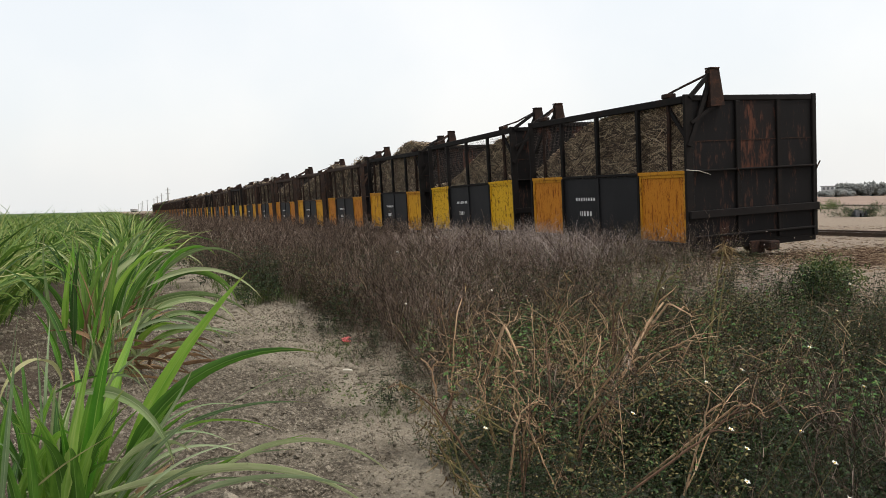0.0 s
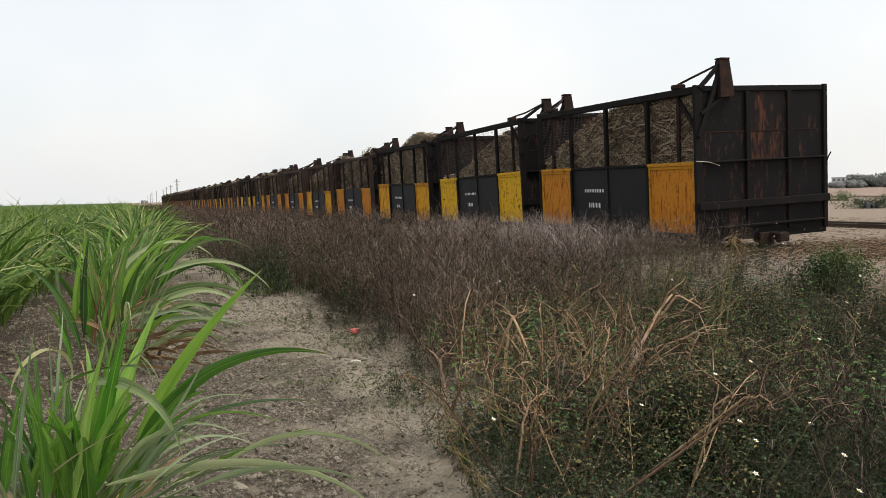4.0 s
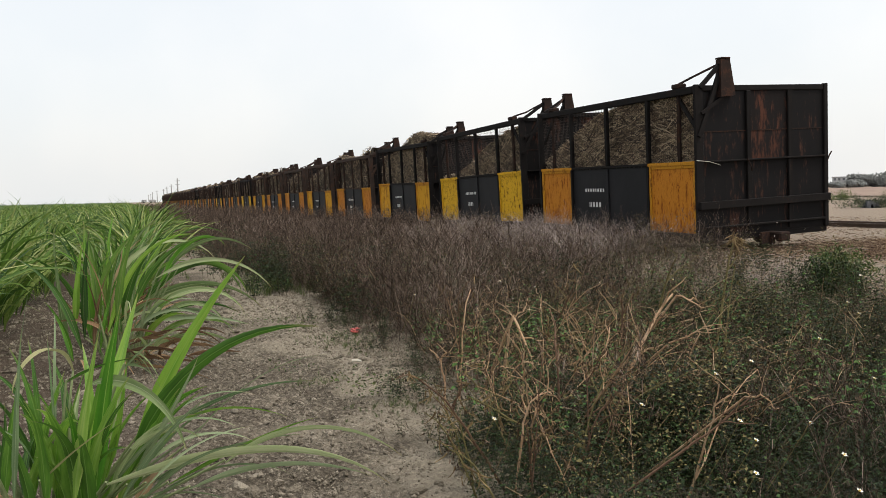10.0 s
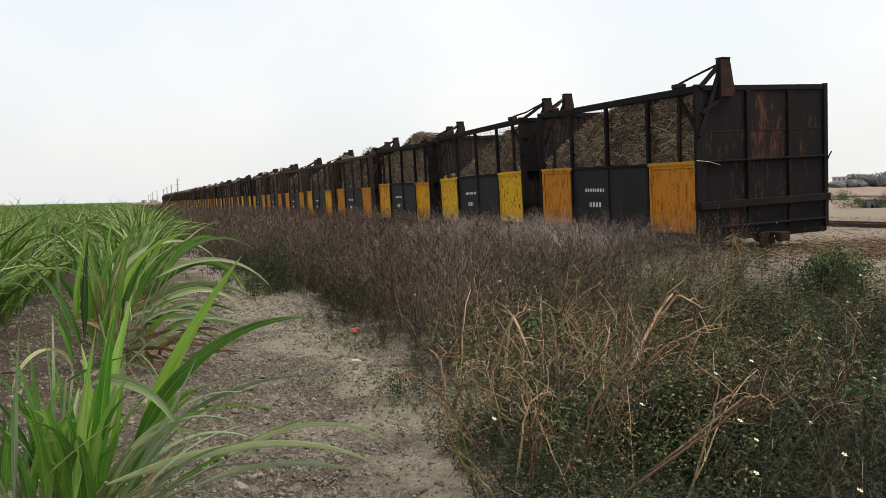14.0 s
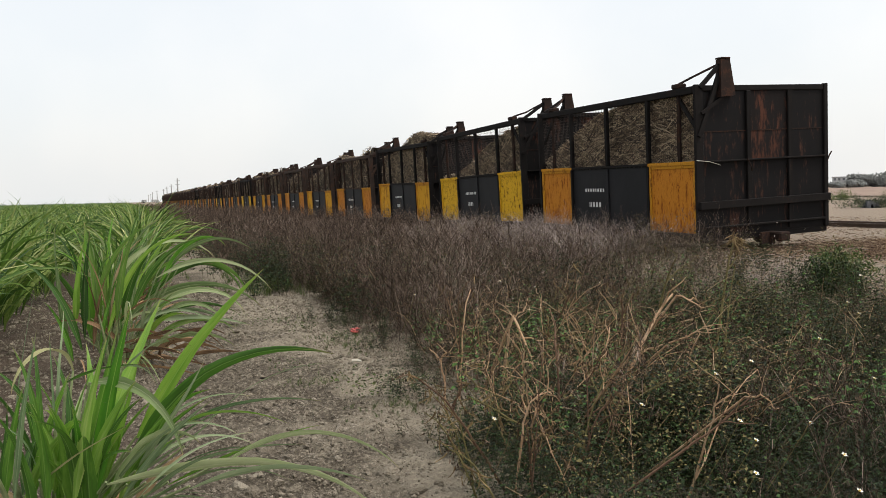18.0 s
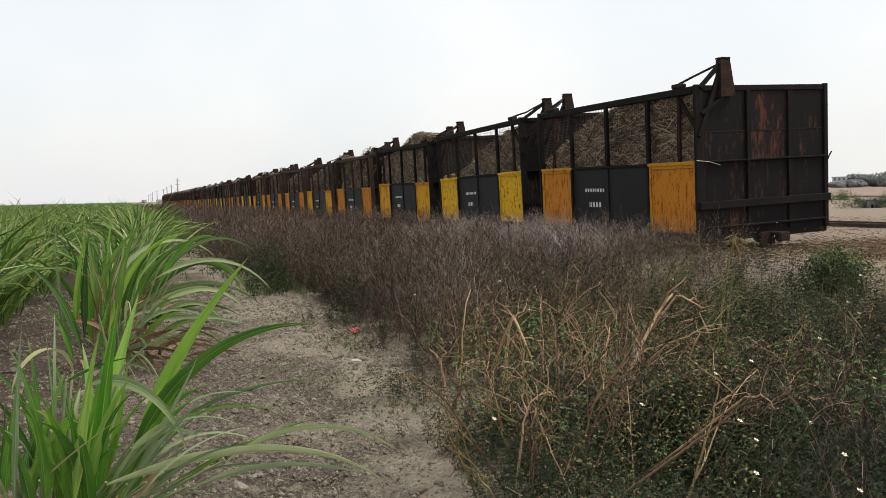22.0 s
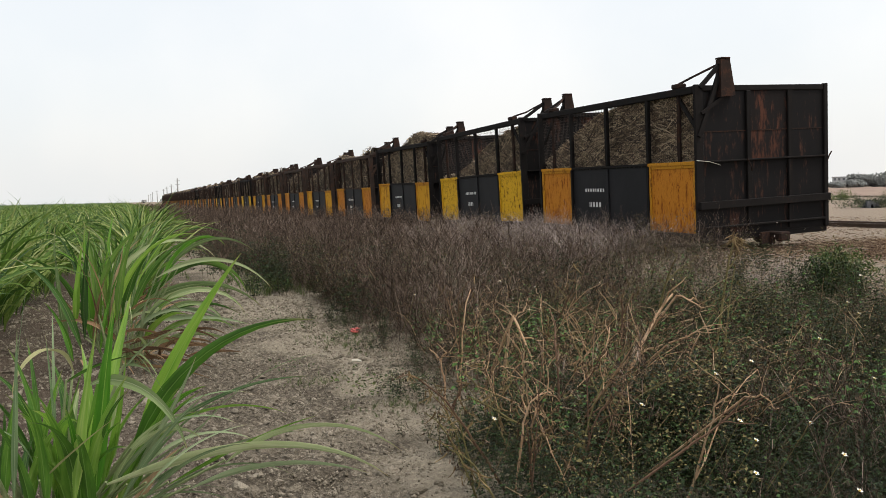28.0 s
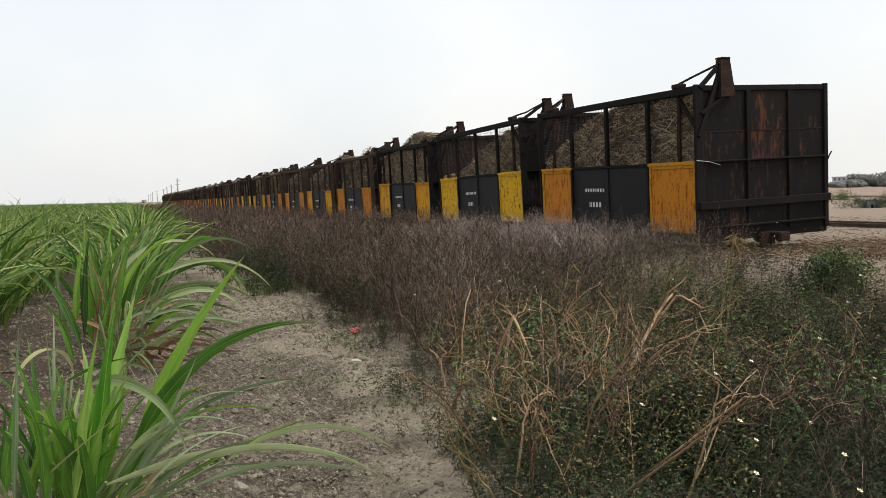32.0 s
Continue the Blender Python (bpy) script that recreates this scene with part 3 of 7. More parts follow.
def wagon(yellow, steel, gauge, near_post=0.52, far_post=0.54):
    """A slatted and meshed cane wagon; its near side is x = 0, its near end y = 0, its floor z = 0."""
    root = new("cane_wagon")
    root.empty_display_size = 0.3
    part("floor_plate", Form().box(0.0, W, 0, L, -0.03, 0.0), steel, root)
    for a in (0.05, W - 0.15):
        part("underframe_beam", Form().box(a, a + 0.1, 0.05, L - 0.05, -0.11, -0.031, 0.01), steel, root)
    for end in (0, 1):
        y = 0.0 if end == 0 else L
        s = -1 if end == 0 else 1
        near, deep = min(y, y - s * 0.012), max(y, y - s * 0.012)
        wall = part("end_wall", Form().box(0.03, W - 0.03, near, deep, 0.0, MID), END_STEEL, root, "rust-stained black sheet steel end wall")
        part("end_sill", Form().box(0.03, W - 0.01, min(y, y - s * 0.04), max(y, y - s * 0.04), -0.1, -0.031, 0.005), steel, root)
        for a, b, mt in ((0.03, 0.37 * W, END_STEEL), (0.37 * W, 0.69 * W, END_RUST), (0.69 * W, W - 0.03, END_STEEL)):
            part("middle_plate", Form().box(a, b, near, deep, MID, 1.262), mt, wall)
            part("upper_plate", Form().box(a, b, near, deep, 1.262, H), mt, wall)
        for x in (-0.05, W - 0.07):
            part("corner_post", Form().box(x, x + (0.12 if x < 0 else 0.07), min(y - s * 0.015, y + s * 0.03), max(y - s * 0.015, y + s * 0.03), -0.03, H + 0.01, 0.008), steel, root)
        for x in (0.37 * W, 0.69 * W):
            part("end_rib", Form().box(x - 0.035, x + 0.035, min(y, y + s * 0.035), max(y, y + s * 0.035), 0.0, H - 0.07, 0.006), steel, root)
        for z, h, o in ((MID, 0.022, 0.06), (0.36, 0.095, 0.075), (0.08, 0.025, 0.06)):
            a, b, back = (-0.03, W - 0.01, 0.033) if o > 0.07 else (0.07, W - 0.07, 0.0)
            part("end_rail", Form().box(a, b, min(y + s * back, y + s * o), max(y + s * back, y + s * o), z - h / 2, z + h / 2, 0.005), steel, root)
        part("weld_seam", Form().box(0.075, W - 0.075, min(y, y + s * 0.006), max(y, y + s * 0.006), 1.26, 1.272), RUSTY, root)
        part("end_top_rail", Form().box(0.07, W - 0.07, min(y - s * 0.06, y + s * 0.02), max(y - s * 0.06, y + s * 0.02), H - 0.07, H, 0.008), steel, root)
        # lifting post of the door gear, tapered, with its two braces and rod
        yy, c = y + s * 0.03, near_post if end == 0 else far_post
        lift = Form().bar((c + 0.03, yy, H - 0.14), (c, yy, H + 0.31), 0.22, 0.11, (0, 1, 0), 0.14, 0.09)
        post = part("lifting_post", lift, RUSTY, root, "rusty tapered steel lifting post")
        part("cap", Form().box(c - 0.075, c + 0.075, yy - 0.055, yy + 0.055, H + 0.311, H + 0.332, 0.006), RUSTY, post)
        part("brace", Form().bar((c - 0.06, yy, H + 0.24), (0.02, yy + s * 0.01, H - 0.03), 0.05, 0.035, (0, 1, 0)), steel, root)
        part("brace", Form().bar((c - 0.06, yy, H + 0.14), (-0.01, yy + s * 0.01, H - 0.62), 0.055, 0.035, (0, 1, 0)), steel, root)
        part("brace", Form().bar((c + 0.02, yy + s * 0.02, H - 0.13), (0.03, yy + s * 0.02, H - 0.34), 0.04, 0.02, (0, 1, 0)), steel, root)
        hook = y - s * 0.38
        part("pull_rod", Form().tube([(c - 0.07, yy, H + 0.25), (c - 0.3, y - s * 0.18, H + 0.12), (0.04, hook, H + 0.06)], 0.014, n=6), RUSTY, root)
        part("rod_bracket", Form().box(-0.03, 0.09, hook - 0.09, hook + 0.07, H + 0.001, H + 0.06, 0.012), RUSTY, root)
        part("corner_strut", Form().bar((0.03, y - s * 0.06, H - 0.5), (0.03, hook, H - 0.12), 0.05, 0.03, (1, 0, 0)), steel, root)
        coupler = Form().box(W / 2 + 0.03, W / 2 + 0.15, min(y, y + s * 0.2), max(y, y + s * 0.2), -0.13, -0.035, 0.012)
        cp = part("coupler", coupler, RUSTY, root, "rusty red-brown coupler block")
        part("coupler_jaw", Form().box(W / 2, W / 2 + 0.18, min(y + s * 0.14, y + s * 0.24), max(y + s * 0.14, y + s * 0.24), -0.15, -0.03, 0.02), RUSTY, cp)
        part("buffer_plate", Form().box(W / 2 - 0.12, W / 2 + 0.12, min(y, y + s * 0.04), max(y, y + s * 0.04), -0.2, -0.031, 0.01), RUSTY, root)
    # near side: rails, posts, panels, wire
    part("top_rail", Form().box(-0.02, 0.07, 0.07, L - 0.07, H - 0.09, H, 0.008), steel, root)
    part("middle_rail", Form().box(-0.03, 0.05, 0.03, L - 0.03, MID - 0.025, MID + 0.012, 0.005), steel, root)
    part("bottom_rail", Form().box(-0.02, 0.05, 0.07, L - 0.07, -0.07, 0.0, 0.006), steel, root)
    for i in (1, 2, 3):
        part("side_post", Form().box(-0.035, 0.02, i * BAY - 0.027, i * BAY + 0.027, MID + 0.012, H - 0.09, 0.006), steel, root)
    for y in (0.37, L - 0.37):
        part("bent_stake", Form().tube([(0.02, y, MID), (0.03, y + 0.02, MID + 0.3), (0.015, y - 0.015, MID + 0.6), (0.02, y, H - 0.09)], 0.03, n=6), RUSTY, root, "bent rusty stake")
    door(root, 0.015, BAY, yellow)
    door(root, 3 * BAY, L - 0.015, yellow)
    for i in (1, 2):
        part("side_panel", Form().box(-0.006, 0.012, i * BAY + 0.004, (i + 1) * BAY - 0.004, 0.0, MID - 0.026), BLACK, root, "black painted sheet steel panel")
    for i in (1, 3):
        part("door_jamb", Form().box(-0.045, -0.006, i * BAY - 0.022, i * BAY + 0.022, 0.0, MID - 0.026, 0.005), steel, root)
    part("latch_hook", Form().tube([(0.33 * W, -0.08, MID + 0.02), (0.35 * W, -0.1, MID - 0.08), (0.37 * W, -0.07, MID - 0.14)], 0.009, n=6), RUSTY, root)
    part("latch_hook", Form().tube([(W - 0.02, -0.03, MID - 0.06), (W - 0.01, -0.05, MID + 0.0), (W + 0.03, -0.05, MID + 0.05)], 0.009, n=6), RUSTY, root)
    part("panel_rib", Form().box(-0.03, -0.006, 2 * BAY - 0.02, 2 * BAY + 0.02, 0.0, MID - 0.026, 0.004), BLACK, root)
    for i in range(4):
        g = Form()
        y0, y1, z0, z1 = i * BAY + 0.03, (i + 1) * BAY - 0.03, MID + 0.012, H - 0.09
        p0, p1 = [], []
        for k in range(1, 22):
            y = y0 + (y1 - y0) * k / 22
            p0.append((0.02, y, z0)), p1.append((0.02, y, z1))
        for k in range(1, 19):
            z = z0 + (z1 - z0) * k / 19
            p0.append((0.024, y0, z)), p1.append((0.024, y1, z))
        v, f = prisms(p0, p1, gauge, gauge)
        part("wire_mesh", mesh_of("wire_mesh", v, f, WIRE), None, root, "rusty square wire mesh")
    # far side: closed sheet
    part("far_side_wall", Form().box(W - 0.02, W, 0.07, L - 0.07, 0.0, H - 0.05), steel, root)
    part("far_top_rail", Form().box(W - 0.06, W + 0.02, 0.07, L - 0.07, H - 0.05, H + 0.01, 0.008), steel, root)
    # two bogies
    for yb in (0.85, L - 0.85):
        bg = part("bogie_frame", Form().box(W / 2 - 0.5, W / 2 + 0.5, yb - 0.5, yb + 0.5, -0.10, -0.031, 0.01), steel, root)
        for ya in (yb - 0.33, yb + 0.33):
            part("axle", Form().tube([(W / 2 - 0.45, ya, -0.125), (W / 2 + 0.45, ya, -0.125)], 0.025, n=8), RAIL, bg)
            for x in (W / 2 - 0.381, W / 2 + 0.381):
                part("wheel", Form().tube([(x - 0.035, ya, -0.125), (x + 0.035, ya, -0.125)], FLOOR_Z - RAIL_Z - 0.125, n=20), RAIL, bg)
    return root


def bars(root, y, z, widths, h):
    """Unreadable stencil marks: a row of short plain bars."""
    f, at = Form(), y
    for w in widths:
        f.box(-0.0085, -0.0065, at - w * 0.85, at - w * 0.15, z + 0.1 * h, z + 0.9 * h)
        at -= w + 0.022
    tagged(part("stencil_marks", f, WHITE_PAINT, root, "white stencilled marks, worn"), kind="stuff")


def load_mesh(seed, sticks, profile, low):
    """A heap of cut cane: a packed core and loose sticks over it. profile gives the height along the wagon."""
    rng = np.random.default_rng(seed)
    nx, ny = 13, 24
    gx, gy = np.linspace(0.12, W - 0.05, nx), np.linspace(0.03, L - 0.03, ny)
    X, Y = np.meshgrid(gx, gy)

    def top(x, y):
        crown = 1.0 - 0.1 * np.clip(x / W, 0, 1)
        return np.interp(y, np.linspace(0, L, len(profile)), profile) * crown
    Z = np.maximum(low, top(X, Y) - 0.06 + rng.normal(0, 0.025, X.shape))
    v = np.concatenate([np.stack([X, Y, Z], 2).reshape(-1, 3), np.stack([X, Y, np.full_like(X, 0.002)], 2).reshape(-1, 3)])
    idx = (np.arange(ny - 1)[:, None] * nx + np.arange(nx - 1)[None]).ravel()
    f = [np.stack([idx, idx + 1, idx + nx + 1, idx + nx], 1)]
    o = nx * ny
    side = [j * nx for j in range(ny)]
    side2 = [j * nx + nx - 1 for j in range(ny)]
    for s in (side, side2, list(range(nx)), list(range(o - nx, o))):
        a, b = np.array(s[:-1]), np.array(s[1:])
        f.append(np.stack([a, b, b + o, a + o], 1))
    core = (v, np.concatenate(f))
    # sticks over the top and against the near side
    n = sticks
    y = rng.uniform(0.08, L - 0.08, n)
    face = rng.random(n) < 0.7
    x = np.where(face, rng.uniform(0.055, 0.125, n), rng.uniform(0.05, W - 0.1, n))
    tz = np.maximum(top(x, y), low + 0.05)
    z = np.where(face, MID - 0.1 + (tz - MID + 0.1) * rng.random(n), tz + rng.normal(-0.01, 0.03, n))
    ln = rng.uniform(0.1, 0.46, n)
    az = rng.uniform(0, 6.28, n)
    tilt = np.where(face, rng.normal(0, 0.55, n), rng.normal(0, 0.1, n))
    dx = np.where(face, 0.12 * np.cos(az), np.cos(az))
    d = np.stack([dx, np.where(face, np.sign(np.sin(az)) * 1.0, np.sin(az)), tilt], 1)
    d /= np.linalg.norm(d, axis=1, keepdims=True)
    p = np.stack([x, y, z], 1)
    p0, p1 = p - d * ln[:, None] / 2, p + d * ln[:, None] / 2
    for q in (p0, p1):
        q[:, 2] = np.minimum(q[:, 2], np.maximum(top(q[:, 0], q[:, 1]), low + 0.05) + 0.05 * rng.random(n) ** 3)
        q[:, 0] = np.clip(q[:, 0], 0.045, W - 0.05)
        q[:, 1] = np.clip(q[:, 1], 0.03, L - 0.03)
    r = 0.0022 + 0.0075 * rng.random(n) ** 1.6
    return core, prisms(p0, p1, r, r * 0.9)


def rail_track(name, x, y0, y1, z, label, turn=0.0, dip=False):
    """Two rails on sleepers; the rails follow the track's dip, stretch by stretch."""
    root = new(name)
    root.matrix_basis = pose(x, y0, z, 0, 0, turn)
    low = (lambda y: track_dip(y + y0)) if dip else (lambda y: 0.0)
    cuts = np.linspace(0, y1 - y0, 17 if dip else 2)
    for s in (-0.381, 0.381):
        f = Form()
        for a, b in zip(cuts[:-1], cuts[1:]):
            for w, top, deep in ((0.06, 0.0, 0.012), (0.016, -0.012, 0.068), (0.09, -0.08, 0.015)):
                f.bar((s, a, top - deep / 2 + low(a)), (s, b, top - deep / 2 + low(b)), w, deep)
        part("rail", f, RAIL, root)
    sl = Form().box(-0.7, 0.7, -0.09, 0.09, -0.2, -0.096, 0.01).mesh("sleeper", SLEEPER)
    y = 0.3
    while y < min(y1 - y0, 45):
        part("sleeper", sl, None, root, at=pose(0, y, low(y)))
        y += 0.65
    tagged(root, label, "railway track")


WHITE_STRAW = material("bleached_straw", [(0.3, (0.5, 0.46, 0.38)), (0.7, (0.7, 0.66, 0.56))], 0.9, 9, 60, 0)


def build_train():
    rng = random.Random(7)
    masters = [wagon(YELLOW[0], DARK_FRAME, 0.0016, 0.385), wagon(YELLOW[1], DARK_FRAME, 0.0016), wagon(YELLOW[2], DARK_FRAME, 0.001), wagon(YELLOW[0], HAZY_BROWN_FRAME, 0.001), wagon(YELLOW[2], HAZY_BROWN_FRAME, 0.001)]
    bars(masters[0], 1.5 * BAY + 1.13, 0.53, (0.05, 0.045, 0.05, 0.05, 0.03, 0.05, 0.05, 0.045), 0.06)
    bars(masters[0], 1.5 * BAY + 1.02, 0.3, (0.025, 0.025, 0.06, 0.06, 0.06), 0.088)
    for k in (1, 2, 3, 4):
        bars(masters[k], 1.5 * BAY + 1.13, 0.53, (0.05, 0.045, 0.05, 0.05, 0.03, 0.05, 0.05, 0.045), 0.06)
        bars(masters[k], 1.5 * BAY + 1.02, 0.3, (0.025, 0.06, 0.06, 0.025), 0.088)
    part("stuck_straw", Form().tube([(-0.06, -0.05, MID + 0.02), (0.1, -0.09, MID + 0.0), (0.26, -0.1, MID - 0.05)], 0.005, 0.002, 6), WHITE_STRAW, masters[0], "pale cane straw caught on the end")
    profiles = [
        (1.8, 1.8, 1.77, 1.66, 1.36, 1.02), (1.72, 1.66, 1.46, 1.18, 0.98, 0.95), (1.95, 2.12, 2.0, 1.75, 1.65, 1.6),
        (1.8, 1.8, 1.7, 1.6, 1.5, 1.3), (1.95, 2.08, 2.05, 1.9, 1.75, 1.6), (2.1, 2.0, 1.8, 1.8, 1.95, 2.0),
    ]
    loads = []
    for i, pr in enumerate(profiles):
        core, sticks = load_mesh(20 + i, 9000 if i < 3 else 1500, pr, 0.2)
        loads.append((mesh_of("packed_cane", *core, CANE_CORE), mesh_of("cane_top", *sticks, CANE_STICK)))
    tilts = (0.75, -0.6, 0.6, 0.3, 0.4, 0.2)
    words = ("rust-streaked orange-yellow", "rust-spotted yellow", "faded yellow", "rust-streaked orange-yellow", "faded yellow")
    count = 31
    for i in range(count):
        k = i if i < 5 else rng.choice((3, 4, 3, 4, 1))
        y = FIRST_Y + i * PITCH
        tip = tilts[i] if i < 6 else rng.uniform(-0.5, 0.5)
        m = Matrix.Translation((SIDE_X + (0 if i < 3 else rng.uniform(-0.03, 0.03)), y, FLOOR_Z + track_dip(y + L / 2))) @ pose(0, L / 2, 0, tip, -2.2 + (0 if i < 3 else rng.uniform(-0.5, 0.5)), 0) @ pose(0, -L / 2, 0)
        if i < 5:
            wg = masters[k]
            wg.matrix_basis = m
        else:
            wg = copy_thing(masters[k], m)
        tagged(wg, f"dark steel cane wagon with {words[k]} doors and wire-mesh upper sides", "railway wagon", "wagons of the cane train")
        j = i if i < 3 else 3 + rng.randrange(3)
        ld = new("cane_load")
        ld.matrix_basis = m @ pose(0, 0, 0.001)
        part("packed_cane", loads[j][0], None, ld)
        tagged(part("cane_top", loads[j][1], None, ld, "tan and grey cut cane stems and trash"), kind="stuff")
        tagged(ld, ("heap of cut sugar cane sloping down inside the wagon" if j < 2 else "heap of cut sugar cane piled above the wagon's rim"), "sugar cane", "cane loads")
    rail_track("train_track", SIDE_X + W / 2, 7.6, 155, RAIL_Z, "rusty narrow-gauge track on timber sleepers under the train", 0.0, True)
    rail_track("side_track", 13.7, 3.0, 120, 0.53, "rusty empty track across the bare yard", 1.0)


build_train()

# ---- young cane beside the path ----
HERO = []


def hash_sign(u):
    return int(abs(u) * 1000) % 2 == 0


def cane_clump(name, x, y, leaves, label, seed, green=None):
    """A clump whose leaves are parts, each with a tip that moves on it. leaves: rows of
    (offset x, offset y, height, azimuth, elevation, length, droop, width, turn, kind, bow)."""
    rng = random.Random(seed)
    root = new(name)
    root.location = (x, y, float(ground_height(np.array(x), np.array(y))) - 0.01)
    mats = {"g": green or LEAF, "b": LEAF_BRIGHT, "s": LEAF_GREY, "p": LEAF_PALE, "y": LEAF_CREAM, "d": LEAF_DRY}
    st = Form()
    for ox, oy, oz, az, el, ln, dr, wd, sw, kind, bow in leaves:
        if kind == "s":
            wd *= 0.75
        if green and kind != "d":
            wd *= 1.15
        pts = cane_curve(az, el, ln, dr, 14, bow, sw)
        cut = 7
        tone = rng.randrange(10)
        tw = (74 if wd > 0.02 else rng.uniform(30, 70)) * abs(math.sin(radians(az - 68))) * (1 if hash_sign(ox + oy) else -1)
        fold = 0.3 if wd < 0.03 else 0.5
        v, f = cane_leaf(pts, wd, fold, 0, cut, tw)
        uv = np.array([(i % 3 * 0.48 + 0.02 + tone, i // 3 / 14) for i in range(45)])
        lf = part("leaf", mesh_of("leaf", v, f, mats[kind], True, uv[:len(v)]), None, root, {"b": "bright yellow-green leaf", "s": "grey-green leaf", "p": "pale yellowing leaf", "y": "cream yellow leaf", "d": "dry tan leaf"}.get(kind, ""))
        base = pose(ox, oy, oz)
        lf.matrix_basis = base
        v, f = cane_leaf(pts, wd, fold, cut, None, tw)
        j = pts[cut]
        tip = part("leaf_tip", mesh_of("leaf_tip", v - np.array(tuple(j)), f, mats[kind], True, uv[cut * 3:]), None, lf)
        tip.matrix_basis = Matrix.Translation(j)
        if oz > 0.2:
            st.tube([(ox * 0.35, oy * 0.35, -0.02), (ox * 0.6, oy * 0.6, oz * 0.6), (ox, oy, oz + 0.01)], 0.008, 0.004, 6)
        HERO.append((lf, base, tip, Matrix.Translation(j), az, ln, kind, rng.random(), rng.random()))
    for i in range(7):
        a, r = rng.uniform(0, 6.3), rng.uniform(0.02, 0.12)
        q = (r * math.cos(a), r * math.sin(a))
        st.tube([(q[0], q[1], -0.02), (q[0] * 1.3, q[1] * 1.3, 0.2), (q[0] * 1.7, q[1] * 1.7, rng.uniform(0.25, 0.4))], 0.013, 0.006, 7)
    part("stalk", st, SHEATH, root, "sheathed pale green cane stalks")
    tagged(root, label, "sugar cane plant", "cane plants beside the path")
    return root


def random_leaves(rng, n, spread, tall, dry=0.15, pale=0.15, lean=0.0):
    out = []
    for i in range(n):
        a, r = rng.uniform(0, 360), spread * rng.random() ** 0.6
        kind = "d" if rng.random() < dry else ("p" if rng.random() < pale else rng.choice("ggb"))
        el = rng.uniform(48, 86) if kind != "d" else rng.uniform(5, 50)
        ln = tall * rng.uniform(0.75, 1.15) * (1.0 if kind != "d" else 0.6)
        az = a + rng.uniform(-40, 40)
        out.append((r * math.cos(radians(a)), r * 1.8 * math.sin(radians(a)), rng.uniform(0.08, 0.35) if kind != "d" else rng.uniform(0.03, 0.15),
                    az, el, ln, rng.uniform(40, 125) if kind != "d" else rng.uniform(30, 90), rng.uniform(0.02, 0.042), rng.uniform(-15, 15), kind, rng.uniform(1.2, 2.4)))
    return out


def blade(rows, *values):
    rows.append(values)


def field_clump(rng, n, seg, tall, width, ribbed):
    sets = []
    for i in range(n):
        a, r = rng.uniform(0, 360), 0.16 * rng.random()
        pts = cane_curve(a + rng.uniform(-40, 40), rng.uniform(58, 88), tall * rng.uniform(0.65, 1.08), rng.uniform(30, 130), seg, 2.0)
        w, tw = width * rng.uniform(0.8, 1.3), rng.uniform(-70, 70)
        v, f = cane_leaf(pts, w, twist=tw) if ribbed else thin_leaf(pts, w, tw)
        sets.append((v + np.array([r * math.cos(radians(a)), r * math.sin(radians(a)), rng.uniform(0.05, 0.3)]), f))
    return join(sets)


